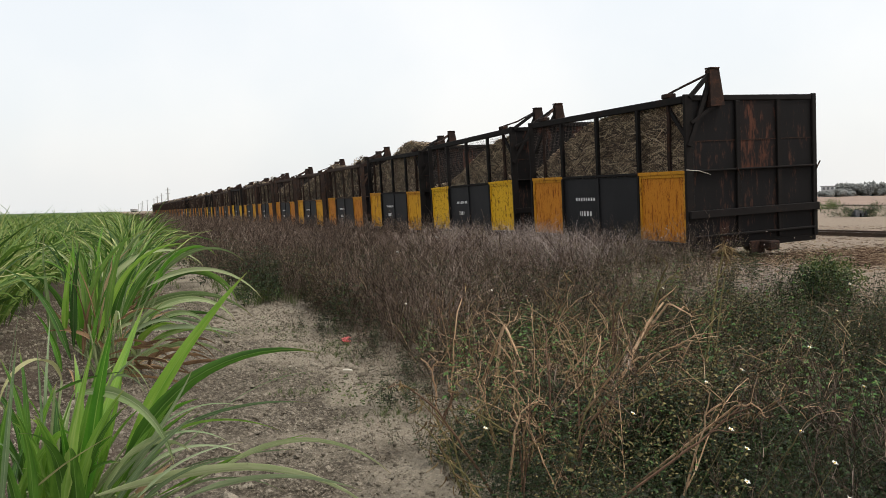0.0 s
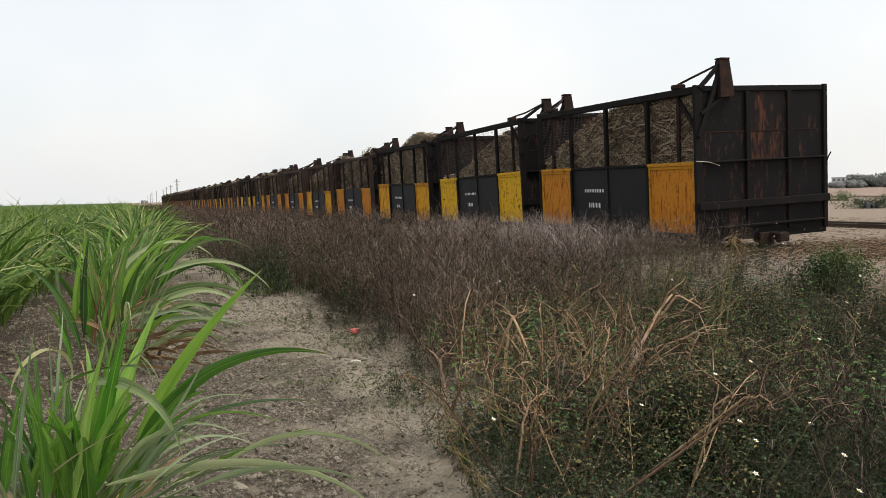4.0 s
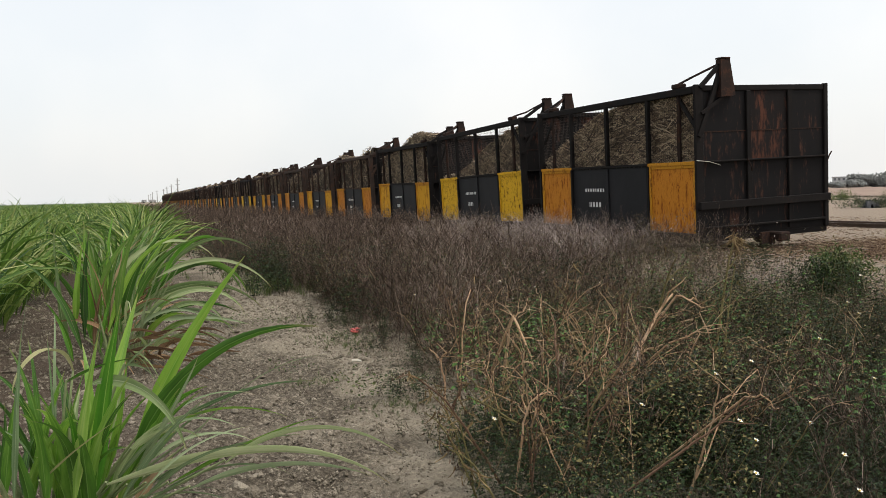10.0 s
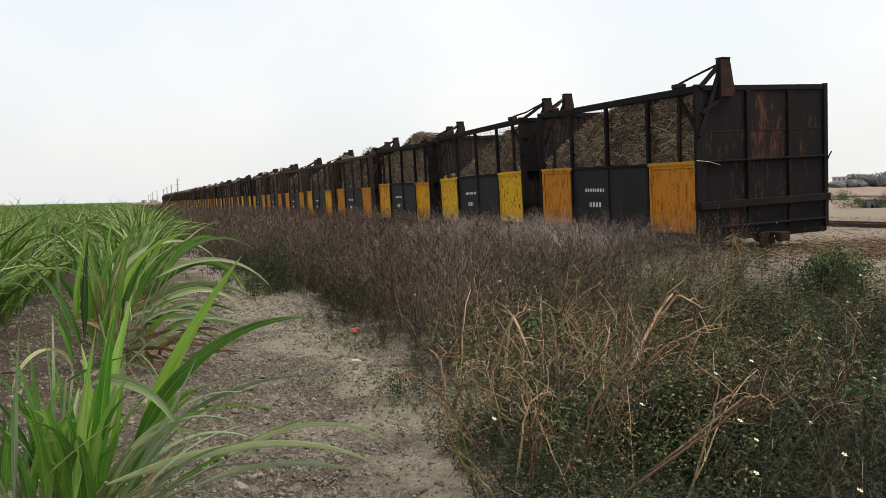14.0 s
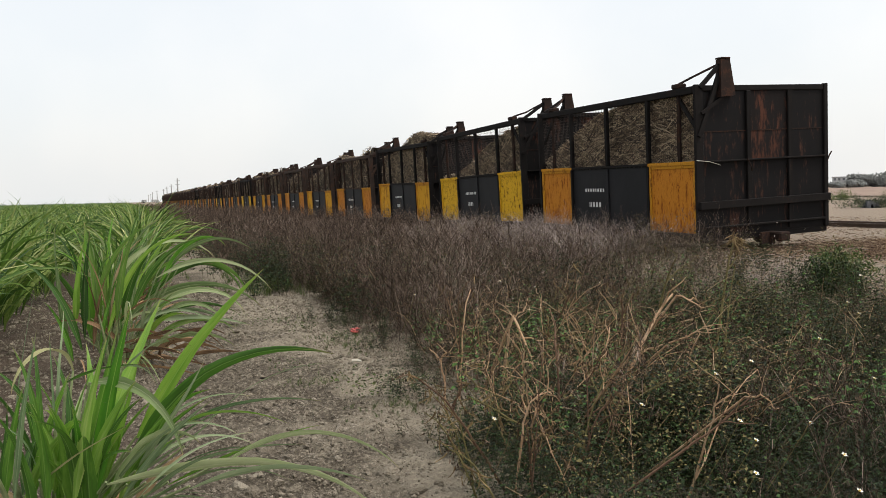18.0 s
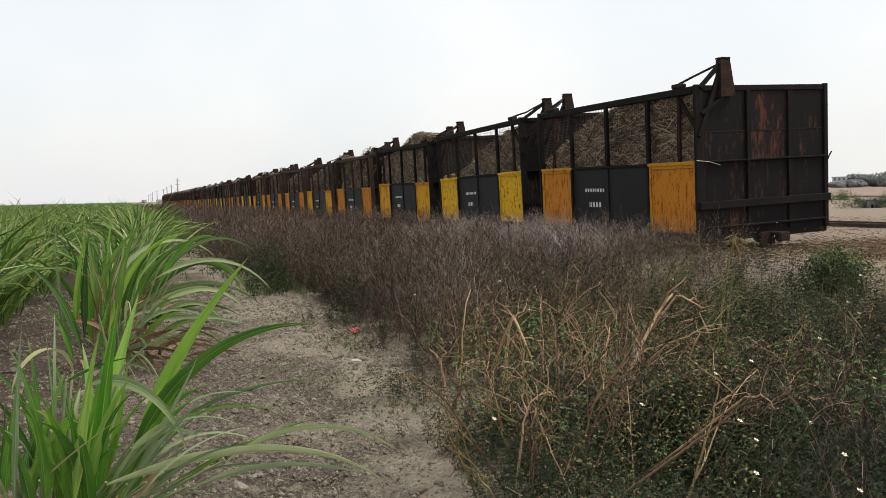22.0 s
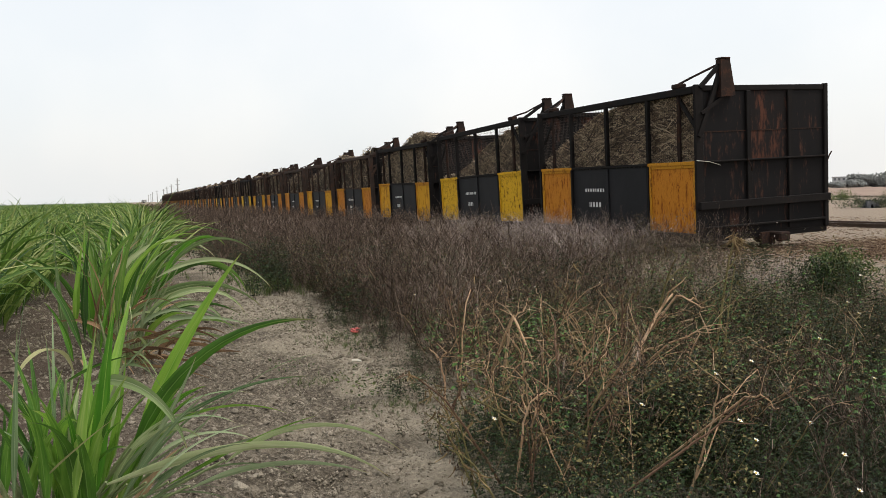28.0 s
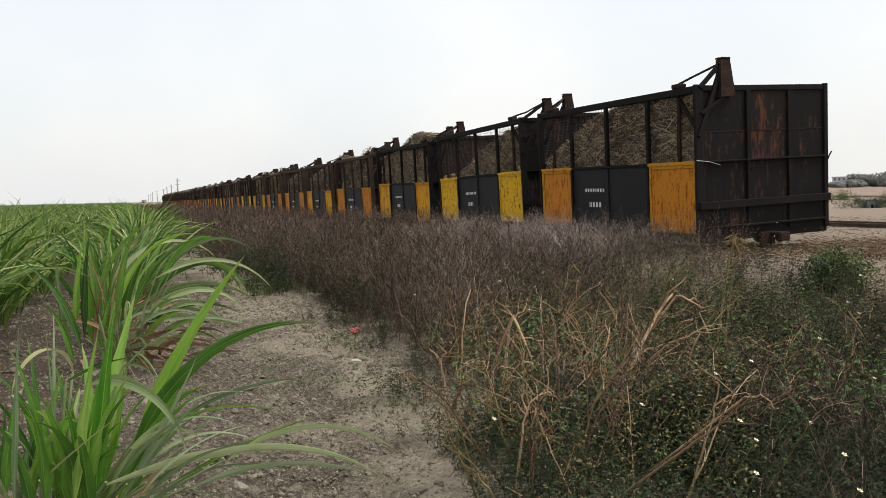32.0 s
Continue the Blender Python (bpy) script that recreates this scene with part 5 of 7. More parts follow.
def leafy(rng, n, tall, wide, size):
    """Loose leaves round a plant's centre."""
    az, r = rng.uniform(0, 6.28, n), wide * np.sqrt(rng.random(n))
    z = tall * rng.beta(1.6, 1.3, n)
    base = np.stack([r * np.cos(az), r * np.sin(az), z], 1)
    d = np.stack([np.cos(az) + rng.normal(0, 0.6, n), np.sin(az) + rng.normal(0, 0.6, n), rng.normal(0.1, 0.45, n)], 1)
    ln = size * rng.uniform(0.6, 1.4, n)
    return blades(base, d, np.array([0.05, 0.1, 1.0]) + rng.normal(0, 0.6, (n, 3)), ln, ln * rng.uniform(0.4, 0.65, n), 0.2, 0.15)


def in_weeds(x, y):
    """Where the dry weeds stand: between the path and the train, thinning out before the bare yard."""
    return (x > edge_of_weeds(y)) & (x < np.minimum(6.25, 5.2 + (y - 4) * 0.42)) & ((x - 5.45) ** 2 + (y - 5.45) ** 2 > 0.16)


def sow(rng, n, x0, x1, y0, y1, power=1.0):
    y = y0 + (y1 - y0) * rng.random(n) ** power
    x = rng.uniform(x0, x1, n)
    keep = in_weeds(x, y) & (np.abs(np.arctan2(x, y) - 0.378) < 0.62)
    return x[keep], y[keep]


def size_of(rng, low, high, m, n):
    low, high = (np.asarray(a)[m] if np.ndim(a) else a for a in (low, high))
    return low + (high - low) * rng.random(n)


def grow(rng, kinds, x, y, low, high, lean=0.08, base=0.0):
    sets = []
    who = rng.integers(0, len(kinds), len(x))
    for k, (v, f) in enumerate(kinds):
        m = who == k
        n = int(m.sum())
        if n:
            pl = np.stack([x[m], y[m], ground_height(x[m], y[m]) - 0.01 + base], 1)
            sets.append(scatter(v, f, pl, rng.uniform(0, 6.3, n), size_of(rng, low, high, m, n), rng.normal(0, lean, (n, 2))))
    return sets


OLIVE = material("olive_brown_weed", [(0.2, (0.06, 0.05, 0.02)), (0.5, (0.14, 0.12, 0.05)), (0.85, (0.26, 0.22, 0.1))], 0.85, 6, 50, 0.1, vary=0.5, island=True, spec=0.2)
BROWN_STEM = material("dark_brown_stem", [(0.2, (0.05, 0.028, 0.02)), (0.5, (0.12, 0.07, 0.045)), (0.85, (0.22, 0.14, 0.09))], 0.85, 6, 50, 0.1, vary=0.5, island=True, spec=0.2)


GREEN_STEM = material("dark_green_weed_stem", [(0.2, (0.022, 0.026, 0.012)), (0.5, (0.045, 0.045, 0.022)), (0.85, (0.09, 0.075, 0.04))], 0.8, 6, 50, 0, vary=0.6, island=True, spec=0.2)
STRAW_MIX = material("weathered_broken_straw", [(0.2, (0.03, 0.02, 0.013)), (0.5, (0.1, 0.065, 0.036)), (0.72, (0.24, 0.155, 0.085)), (0.95, (0.5, 0.37, 0.23))], 0.9, 6, 50, 0, vary=0.8, island=True, spec=0.15)
PALE_TWIG = material("bleached_grass", [(0.2, (0.14, 0.107, 0.094)), (0.5, (0.3, 0.245, 0.22)), (0.85, (0.5, 0.43, 0.39))], 0.95, 2, 20, 0, vary=0.7, island=True, spec=0.1)


def build_weeds():
    rng = np.random.default_rng(21)
    near = [dry_weed(rng, 15, 4, 0.74, 0.85) for _ in range(8)]
    mid = [dry_weed(rng, 9, 2, 0.78, 1.5) for _ in range(6)]
    far = [dry_weed(rng, 5, 1, 0.82, 4.0) for _ in range(4)]
    sets = []
    x, y = sow(rng, 4300, 1, 6.3, 2.0, 15, 0.85)
    lump = np.array([noise.noise(Vector((a * 1.1, b * 0.9, 2))) for a, b in zip(x, y)])
    k = ((y > 5.0) | (rng.random(len(x)) < 0.12 + 0.3 * (x > 3.2))) & ((lump > -0.12) | (rng.random(len(x)) < 0.25))
    x, y = x[k], y[k]
    tall = (1 - 0.42 * np.clip((x - 4.2) / 1.4, 0, 1)) * (1 - 0.25 * np.clip((5.2 - y) / 2, 0, 1)) * (1 - 0.25 * np.clip((x - 4.6) / 0.8, 0, 1) * np.clip((8.4 - y) / 1, 0, 1))
    tall *= 1 - 0.35 * np.clip((5.0 - y) / 1.5, 0, 1)
    tall *= np.array([1 + (0.5 if a < 4.4 and b > 4.5 else 0.15) * (1.3 * noise.noise(Vector((a * 1.9, b * 1.5, 7))) + 0.8 * noise.noise(Vector((a * 1.1, b * 0.9, 2)))) for a, b in zip(x, y)])
    tall = np.clip(tall, 0.35, 1.3) * np.where((x > 3.8) & (y < 7.2), 0.66, np.where(x > 4.6, 0.9, 1))
    sets += grow(rng, near, x, y, 0.5 * tall, 1.05 * tall, 0.18)
    fine = [dry_weed(rng, 16, 3, 0.6, 0.8) for _ in range(5)]
    x, y = sow(rng, 130, 1.9, 4.2, 1.7, 3.6, 1.0)
    sets += grow(rng, fine, x, y, 0.55, 0.95, 0.4)
    # the lower growth on the bank in front of the first wagon
    x, y = rng.uniform(4.0, 6.3, 560), rng.uniform(5.6, 9.8, 560)
    k = in_weeds(x, y) & (y > 6.3 - 0.5 * (x < 5))
    sets += grow(rng, near, x[k], y[k], 0.32, 0.72, 0.2)
    # the dense bushy edge beside the path
    y = rng.uniform(5.4, 12.5, 300)
    x = edge_of_weeds(y) + 0.05 + 0.45 * rng.random(300) ** 1.3
    sets += grow(rng, near, x, y, 0.5, 0.85, 0.16)
    # low dead weeds and tangles that reach onto the path
    for cx, cy, sx, sy, m, s in ((1.85, 7.3, 0.2, 0.5, 46, 0.42), (1.95, 6.2, 0.16, 0.3, 40, 0.36), (1.7, 5.6, 0.16, 0.25, 16, 0.25), (1.75, 4.6, 0.15, 0.25, 20, 0.3), (1.95, 5.1, 0.12, 0.3, 24, 0.4), (1.5, 3.7, 0.12, 0.3, 16, 0.35)):
        sets += grow(rng, near, rng.normal(cx, sx, m), rng.normal(cy, sy, m), 0.5 * s, 1.2 * s, 0.7)
    x, y = sow(rng, 3600, 0.9, 6.3, 14, 45, 1.2)
    tall = 1 - 0.42 * np.clip((x - 4.2) / 1.6, 0, 1)
    sets += grow(rng, mid, x, y, 0.7 * tall, 1.1 * tall, 0.1)
    x, y = sow(rng, 2200, 0.9, 6.3, 42, 160, 1.4)
    tall = 1 - 0.42 * np.clip((x - 4.2) / 1.6, 0, 1)
    sets += grow(rng, far, x, y, 0.8 * tall, 1.1 * tall, 0.1)
    v, f = join(sets)
    tagged(new("dry_weeds", mesh_of("dry_weeds", v, f, TWIG)), "dense dead purple-brown weeds between the path and the train", "weeds", kind="stuff")
    # withered leaves and seed heads among them
    dead = [leafy(rng, 64, 0.62, 0.14, 0.017) for _ in range(5)]
    x, y = sow(rng, 2500, 1, 6.3, 2.6, 18, 0.85)
    lump = np.array([noise.noise(Vector((a * 1.1, b * 0.9, 2))) for a, b in zip(x, y)])
    k = ((lump > -0.15) | (rng.random(len(x)) < 0.25)) & (x > edge_of_weeds(y) + 0.12) & ((y > 5) | (rng.random(len(x)) < 0.4))
    x, y = x[k], y[k]
    tall = (1 - 0.42 * np.clip((x - 4.2) / 1.4, 0, 1)) * (1 - 0.55 * np.clip((x - 4.6) / 0.8, 0, 1) * np.clip((8.4 - y) / 1, 0, 1))
    sets = grow(rng, dead, x, y, 0.6 * tall, 1.12 * tall, 0.05)
    dead = [leafy(rng, 40, 0.65, 0.3, 0.05) for _ in range(4)]
    x, y = sow(rng, 1900, 0.9, 6.3, 17, 150, 1.5)
    tall = 1 - 0.42 * np.clip((x - 4.2) / 1.6, 0, 1)
    sets += grow(rng, dead, x, y, 0.8 * tall, 1.1 * tall, 0.05)
    v, f = join(sets)
    tagged(new("withered_leaves", mesh_of("withered_leaves", v, f, DRY_LEAF)), "withered brown leaves hanging in the dead weeds", "weeds", kind="stuff")
    # green undergrowth, in patches
    def patch(x, y, level):
        return np.array([noise.noise(Vector((a * 0.9, b * 0.9, 3))) + 0.5 * noise.noise(Vector((a * 2.7, b * 2.7, 9)))  for a, b in zip(x, y)]) > level

    def uneven(x, y):
        return np.array([1 + 0.7 * noise.noise(Vector((a * 1.8, b * 1.8, 5))) for a, b in zip(x, y)])
    green = [bur_weed(rng, 0.46, 0.03) for _ in range(8)]
    small = [bur_weed(rng, 0.42, 0.029, 3, 6, True) for _ in range(6)]
    sprigs = [bur_weed(rng, 0.4, 0.033, 1, 5) for _ in range(5)]
    leaves, stems = [], []

    def add(kinds, x, y, low, high, lean=0.06, base=0.0):
        g, h = plant(rng, kinds, x, y, low, high, lean, base)
        leaves.extend(g), stems.extend(h)
    # the closed leafy mass nearest the path, then an open mixture behind it
    x, y = sow(rng, 1000, 1, 3.4, 1.5, 3.7, 1.0)
    k = patch(x, y, -0.5 + 0.45 * np.clip((x - 2.1) / 0.7, 0, 1))
    high = uneven(x[k], y[k]) * np.clip(0.45 + (x[k] - edge_of_weeds(y[k])) * 1.6, 0.45, 1) * (1 - 0.6 * np.exp(-((x[k] - 1.95) ** 2 + (y[k] - 2.25) ** 2) / 0.16))
    add(green, x[k], y[k], 0.55 * high, 0.95 * high)
    x, y = sow(rng, 560, 2.2, 6, 1.5, 4.2, 1.0)
    k = patch(x, y, -0.2)
    high = uneven(x[k], y[k])
    add(green, x[k], y[k], 0.5 * high, 0.92 * high)
    x, y = sow(rng, 1000, 1, 6, 3.4, 6.0, 1.0)
    k = patch(x, y, -0.3)
    high = uneven(x[k], y[k]) * np.clip(0.35 + (x[k] - edge_of_weeds(y[k])) * 1.6, 0.35, 1) * (1 - 0.4 * np.clip((x[k] - 4.2) / 1.2, 0, 1))
    add(small, x[k], y[k], 0.55 * high, 1.0 * high)
    x, y = sow(rng, 420, 3.5, 5.6, 3.0, 5.4, 1.0)
    add(small, x, y, 0.45, 0.95)
    x, y = sow(rng, 300, 4.0, 6.2, 5.2, 8.6, 1.0)
    add(small, x, y, 0.4, 0.85)
    x, y = sow(rng, 800, 1, 4.6, 5.6, 13, 1.0)
    k = patch(x, y, -0.05)
    add(small, x[k], y[k], 0.7, 1.4)
    for cx, cy, m in ((1.95, 11.0, 22), (2.2, 12.6, 26), (1.75, 13.6, 20), (2.75, 7.6, 14), (3.4, 8.4, 10), (2.3, 8.6, 14), (4.2, 9.6, 12), (3.1, 10.8, 14), (2.5, 12.4, 16), (3.9, 6.4, 10), (3.5, 14.5, 14), (2.3, 16.5, 18), (3.7, 18.5, 16), (2.6, 22, 20), (4.0, 26, 20), (2.2, 31, 24), (4.4, 12.2, 10)):
        add(small, rng.normal(cx, 0.24 + 0.006 * cy, m), rng.normal(cy, 0.28 + 0.02 * cy, m), 1.2, 1.75 - 0.25 * max(0.0, cx - 3.5))
    x, y = sow(rng, 700, 0.9, 5.4, 12, 60, 1.6)
    k = np.array([noise.noise(Vector((a * 0.5, b * 0.25, 3))) > 0.1 for a, b in zip(x, y)])
    add(small, x[k], y[k], 1.0, 1.7)
    # low weeds that creep out at the path's edge
    for cx, cy, sx, sy, m in ((1.9, 6.3, 0.12, 0.3, 16), (1.62, 4.55, 0.1, 0.16, 16), (2.0, 5.4, 0.1, 0.2, 12), (1.42, 3.5, 0.08, 0.2, 12), (1.95, 7.6, 0.15, 0.4, 18)):
        add(small, rng.normal(cx, sx, m), rng.normal(cy, sy, m), 0.3, 0.7)
    v, f = join(leaves)
    tagged(new("green_undergrowth", mesh_of("green_undergrowth", v, f, WEED_LEAF)), "dark green leafy weeds growing through the dead stems", "weeds", kind="stuff")
    v, f = join(stems)
    tagged(new("weed_stems", mesh_of("weed_stems", v, f, GREEN_STEM)), "thin olive-brown stems of the leafy weeds", "weeds", kind="stuff")
    tiny = [leafy(rng, 22, 0.1, 0.1, 0.018) for _ in range(3)]
    sets = []
    for cx, cy, spread, m in ((1.75, 7.6, 0.25, 16), (1.95, 6.7, 0.15, 10), (1.45, 4.95, 0.1, 10), (1.75, 4.9, 0.12, 8), (1.15, 8.7, 0.3, 8), (1.1, 5.7, 0.08, 3)):
        sets += grow(rng, tiny, rng.normal(cx, spread, m), rng.normal(cy, spread * 1.4, m), 0.6, 1.3, 0.05)
    tagged(new("path_weeds", mesh_of("path_weeds", *join(sets), GRASS)), "small low green weeds growing on the path's edge", "weeds", kind="stuff")
    # fresh green sprigs in small groups
    leaves, stems = [], []
    for cx, cy, spread, m in ((2.45, 4.2, 0.09, 9), (2.62, 4.0, 0.08, 7), (3.3, 3.9, 0.1, 9), (3.5, 3.5, 0.08, 6), (3.2, 3.2, 0.1, 5), (3.15, 2.9, 0.1, 6), (3.35, 2.7, 0.08, 6), (2.0, 3.9, 0.1, 3), (3.0, 7.9, 0.2, 6), (2.15, 4.9, 0.1, 4), (4.1, 4.6, 0.15, 7), (2.8, 5.2, 0.15, 6)):
        add(sprigs, rng.normal(cx, spread, m), rng.normal(cy, spread, m), 0.8, 1.25, 0.08, 0.14)
    x, y = sow(rng, 230, 1, 5, 2.9, 6.5, 1.0)
    add(sprigs, x, y, 0.7, 1.1, 0.08, 0.14)
    tagged(new("fresh_weeds", mesh_of("fresh_weeds", *join(leaves), BRIGHT_LEAF)), "fresh bright green weeds pushing through the dead stems", "weeds", kind="stuff")
    tagged(new("fresh_stems", mesh_of("fresh_stems", *join(stems), GREEN_STEM)), "thin stems of the fresh green weeds", "weeds", kind="stuff")
    # olive seed heads and crumbs of withered leaf over the near weeds
    fuzz = [leafy(rng, 60, 0.6, 0.15, 0.016) for _ in range(4)]
    x, y = sow(rng, 1500, 1, 6, 1.7, 6.4, 1.0)
    k = (patch(y, x, 0.05) | ((x > 3.4) & (rng.random(len(x)) < 0.5))) & (x > edge_of_weeds(y) + 0.1)
    x, y = x[k], y[k]
    high = uneven(x, y)
    bits = grow(rng, fuzz, x, y, 0.45 * high, 0.9 * high, 0.1)
    x, y = sow(rng, 900, 1, 6, 6.2, 15, 1.0)
    k = patch(x, y, -0.1)
    bits += grow(rng, fuzz, x[k], y[k], 0.7, 1.25 - 0.3 * np.clip((x[k] - 4.2) / 1.4, 0, 1), 0.1)
    v, f = join(bits)
    tagged(new("seed_heads", mesh_of("seed_heads", v, f, OLIVE)), "olive-brown seed heads and withered bits over the near weeds", "weeds", kind="stuff")
    # broken straw lying at all angles in the near weeds
    n = 1300
    x, y = sow(rng, n, 1, 6.3, 2.4, 7.5, 0.85)
    n = len(x)
    az, el = rng.uniform(0, 6.28, n), rng.normal(0.45, 0.5, n)
    d = np.stack([np.cos(az) * np.cos(el), np.sin(az) * np.cos(el), np.abs(np.sin(el))], 1)
    ln = rng.uniform(0.06, 0.3, n)
    p = np.stack([x, y, rng.uniform(0.05, 0.5, n)], 1)
    q = p + d * ln[:, None] * 0.5
    bow = rng.normal(0, 0.06, (n, 3)) - np.array([0, 0, 0.03])
    e = q + (d + bow * 4) * ln[:, None] * 0.5
    r = rng.uniform(0.0009, 0.0024, n)
    v, f = join([prisms(p, q, r, r * 0.8), prisms(q, e, r * 0.8, r * 0.45)])
    tagged(new("broken_straw", mesh_of("broken_straw", v, f, STRAW_MIX)), "golden broken weed straw tangled among the weeds", "straw", kind="stuff")
    bent = [crooked_weed(rng, 0.62, 2) for _ in range(7)]
    x, y = sow(rng, 34, 2.0, 3.4, 2.9, 5.2, 1.0)
    v, f = join(grow(rng, bent, x, y, 0.7, 1.2, 0.25))
    tagged(new("golden_weeds", mesh_of("golden_weeds", v, f, STRAW)), "tangled golden dead weed stems bent over", "weeds", kind="stuff")
    x, y = sow(rng, 100, 1.7, 3.6, 2.8, 6.0, 1.0)
    v, f = join(grow(rng, bent, x, y, 0.6, 1.1, 0.2))
    tagged(new("bent_weeds", mesh_of("bent_weeds", v, f, STRAW_MIX)), "bent golden-brown half-dead weed stems", "weeds", kind="stuff")
    # bleached seed bits caught all over the dead weeds
    n = 2600
    x, y = sow(rng, n, 1, 6.2, 4.5, 22, 1.1)
    n = len(x)
    tall = 0.68 - 0.2 * np.clip((x - 4.2) / 1.4, 0, 1)
    c = np.stack([x, y, ground_height(x, y) + tall * rng.uniform(0.5, 1.05, n)], 1)
    v, f = blades(c, rng.normal(0, 1, (n, 3)), rng.normal(0, 1, (n, 3)), rng.uniform(0.008, 0.02, n) * (1 + y * 0.04), rng.uniform(0.005, 0.01, n) * (1 + y * 0.04))
    tagged(new("seed_fluff", mesh_of("seed_fluff", v, f, PALE_TWIG)), "bleached seed fluff caught in the dead weeds", "weeds", kind="stuff")
    # grass: a green tuft where the path narrows, pale bent grass by the wagons, thin tufts on the path
    gx, gy = [], []
    for cx, cy, sx, sy, m in ((2.1, 12.2, 0.5, 1.0, 130), (1.8, 11.0, 0.3, 0.3, 30), (1.55, 8.2, 0.3, 0.12, 40), (1.15, 5.3, 0.12, 0.08, 40), (1.75, 6.6, 0.15, 0.3, 90), (1.45, 4.5, 0.15, 0.1, 50)):
        gx.append(rng.normal(cx, sx, m)), gy.append(rng.normal(cy, sy, m))
    x, y = np.concatenate(gx), np.concatenate(gy)
    tuft = grass_tuft(rng, 12, 0.3)
    tall = np.where(y > 10, 0.75, 0.18)
    pl = np.stack([x, y, ground_height(x, y)], 1)
    v, f = scatter(*tuft, pl, rng.uniform(0, 6.3, len(x)), rng.uniform(0.6, 1.2, len(x)) * tall, rng.normal(0, 0.15, (len(x), 2)))
    tagged(new("green_grass", mesh_of("green_grass", v, f, GRASS)), "green grass tufts on and beside the path", "grass", kind="stuff")
    n = 760
    x = np.concatenate([rng.uniform(4.9, 6.25, n), rng.normal(7.6, 0.5, 40)])
    y = np.concatenate([rng.uniform(8.0, 14.5, n), rng.normal(6.6, 0.3, 40)])
    tuft = grass_tuft(rng, 9, 1.0)
    pl = np.stack([x, y, ground_height(x, y)], 1)
    thick = np.array([noise.noise(Vector((a * 1.2, b * 1.2, 4))) for a, b in zip(x[:n], y[:n])])
    tall = np.concatenate([rng.uniform(0.42, 0.7, n) + 0.4 * np.clip(thick, -0.4, 0.6), rng.uniform(0.06, 0.14, 40)])
    v, f = scatter(*tuft, pl, rng.uniform(0, 6.3, len(x)), tall, rng.normal(0, 0.1, (len(x), 2)))
    tagged(new("dry_grass", mesh_of("dry_grass", v, f, PALE_TWIG)), "pale dry bent grass in front of the wagons", "grass", kind="stuff")


def grass_tuft(rng, n, tall):
    sets = []
    for i in range(n):
        pts = cane_curve(rng.uniform(0, 360), rng.uniform(70, 89), tall * rng.uniform(0.5, 1.0), rng.uniform(5, 95), 4)
        v, f = thin_leaf(pts, 0.006 if tall > 0.5 else 0.009, rng.uniform(-70, 70))
        sets.append((v + np.array([rng.normal(0, 0.03), rng.normal(0, 0.03), 0]), f))
    return join(sets)


def seed_spike(seed):
    """A curved finger of withered seed, knobbly along its length."""
    rng = random.Random(seed)
    bend = rng.uniform(0.2, 0.7)
    f = Form()
    pts = [Vector((0.05 * bend * u * u, 0, 0.05 * u)) for u in (0, 0.2, 0.4, 0.6, 0.8, 1.0)]
    f.tube(pts, 0.003, 0.0012, 5)
    f.v = [tuple(Vector(p) + Vector((rng.uniform(-1, 1), rng.uniform(-1, 1), 0)) * 0.0014) for p in f.v]
    return f.mesh("seed_spike", SEED)


SEED = material("withered_brown_seed", [(0.2, (0.07, 0.045, 0.022)), (0.5, (0.16, 0.11, 0.055)), (0.85, (0.3, 0.22, 0.11))], 0.9, 30, 300, 0.4, vary=0.5, spec=0.15)
SPIKES = [seed_spike(k) for k in range(3)]


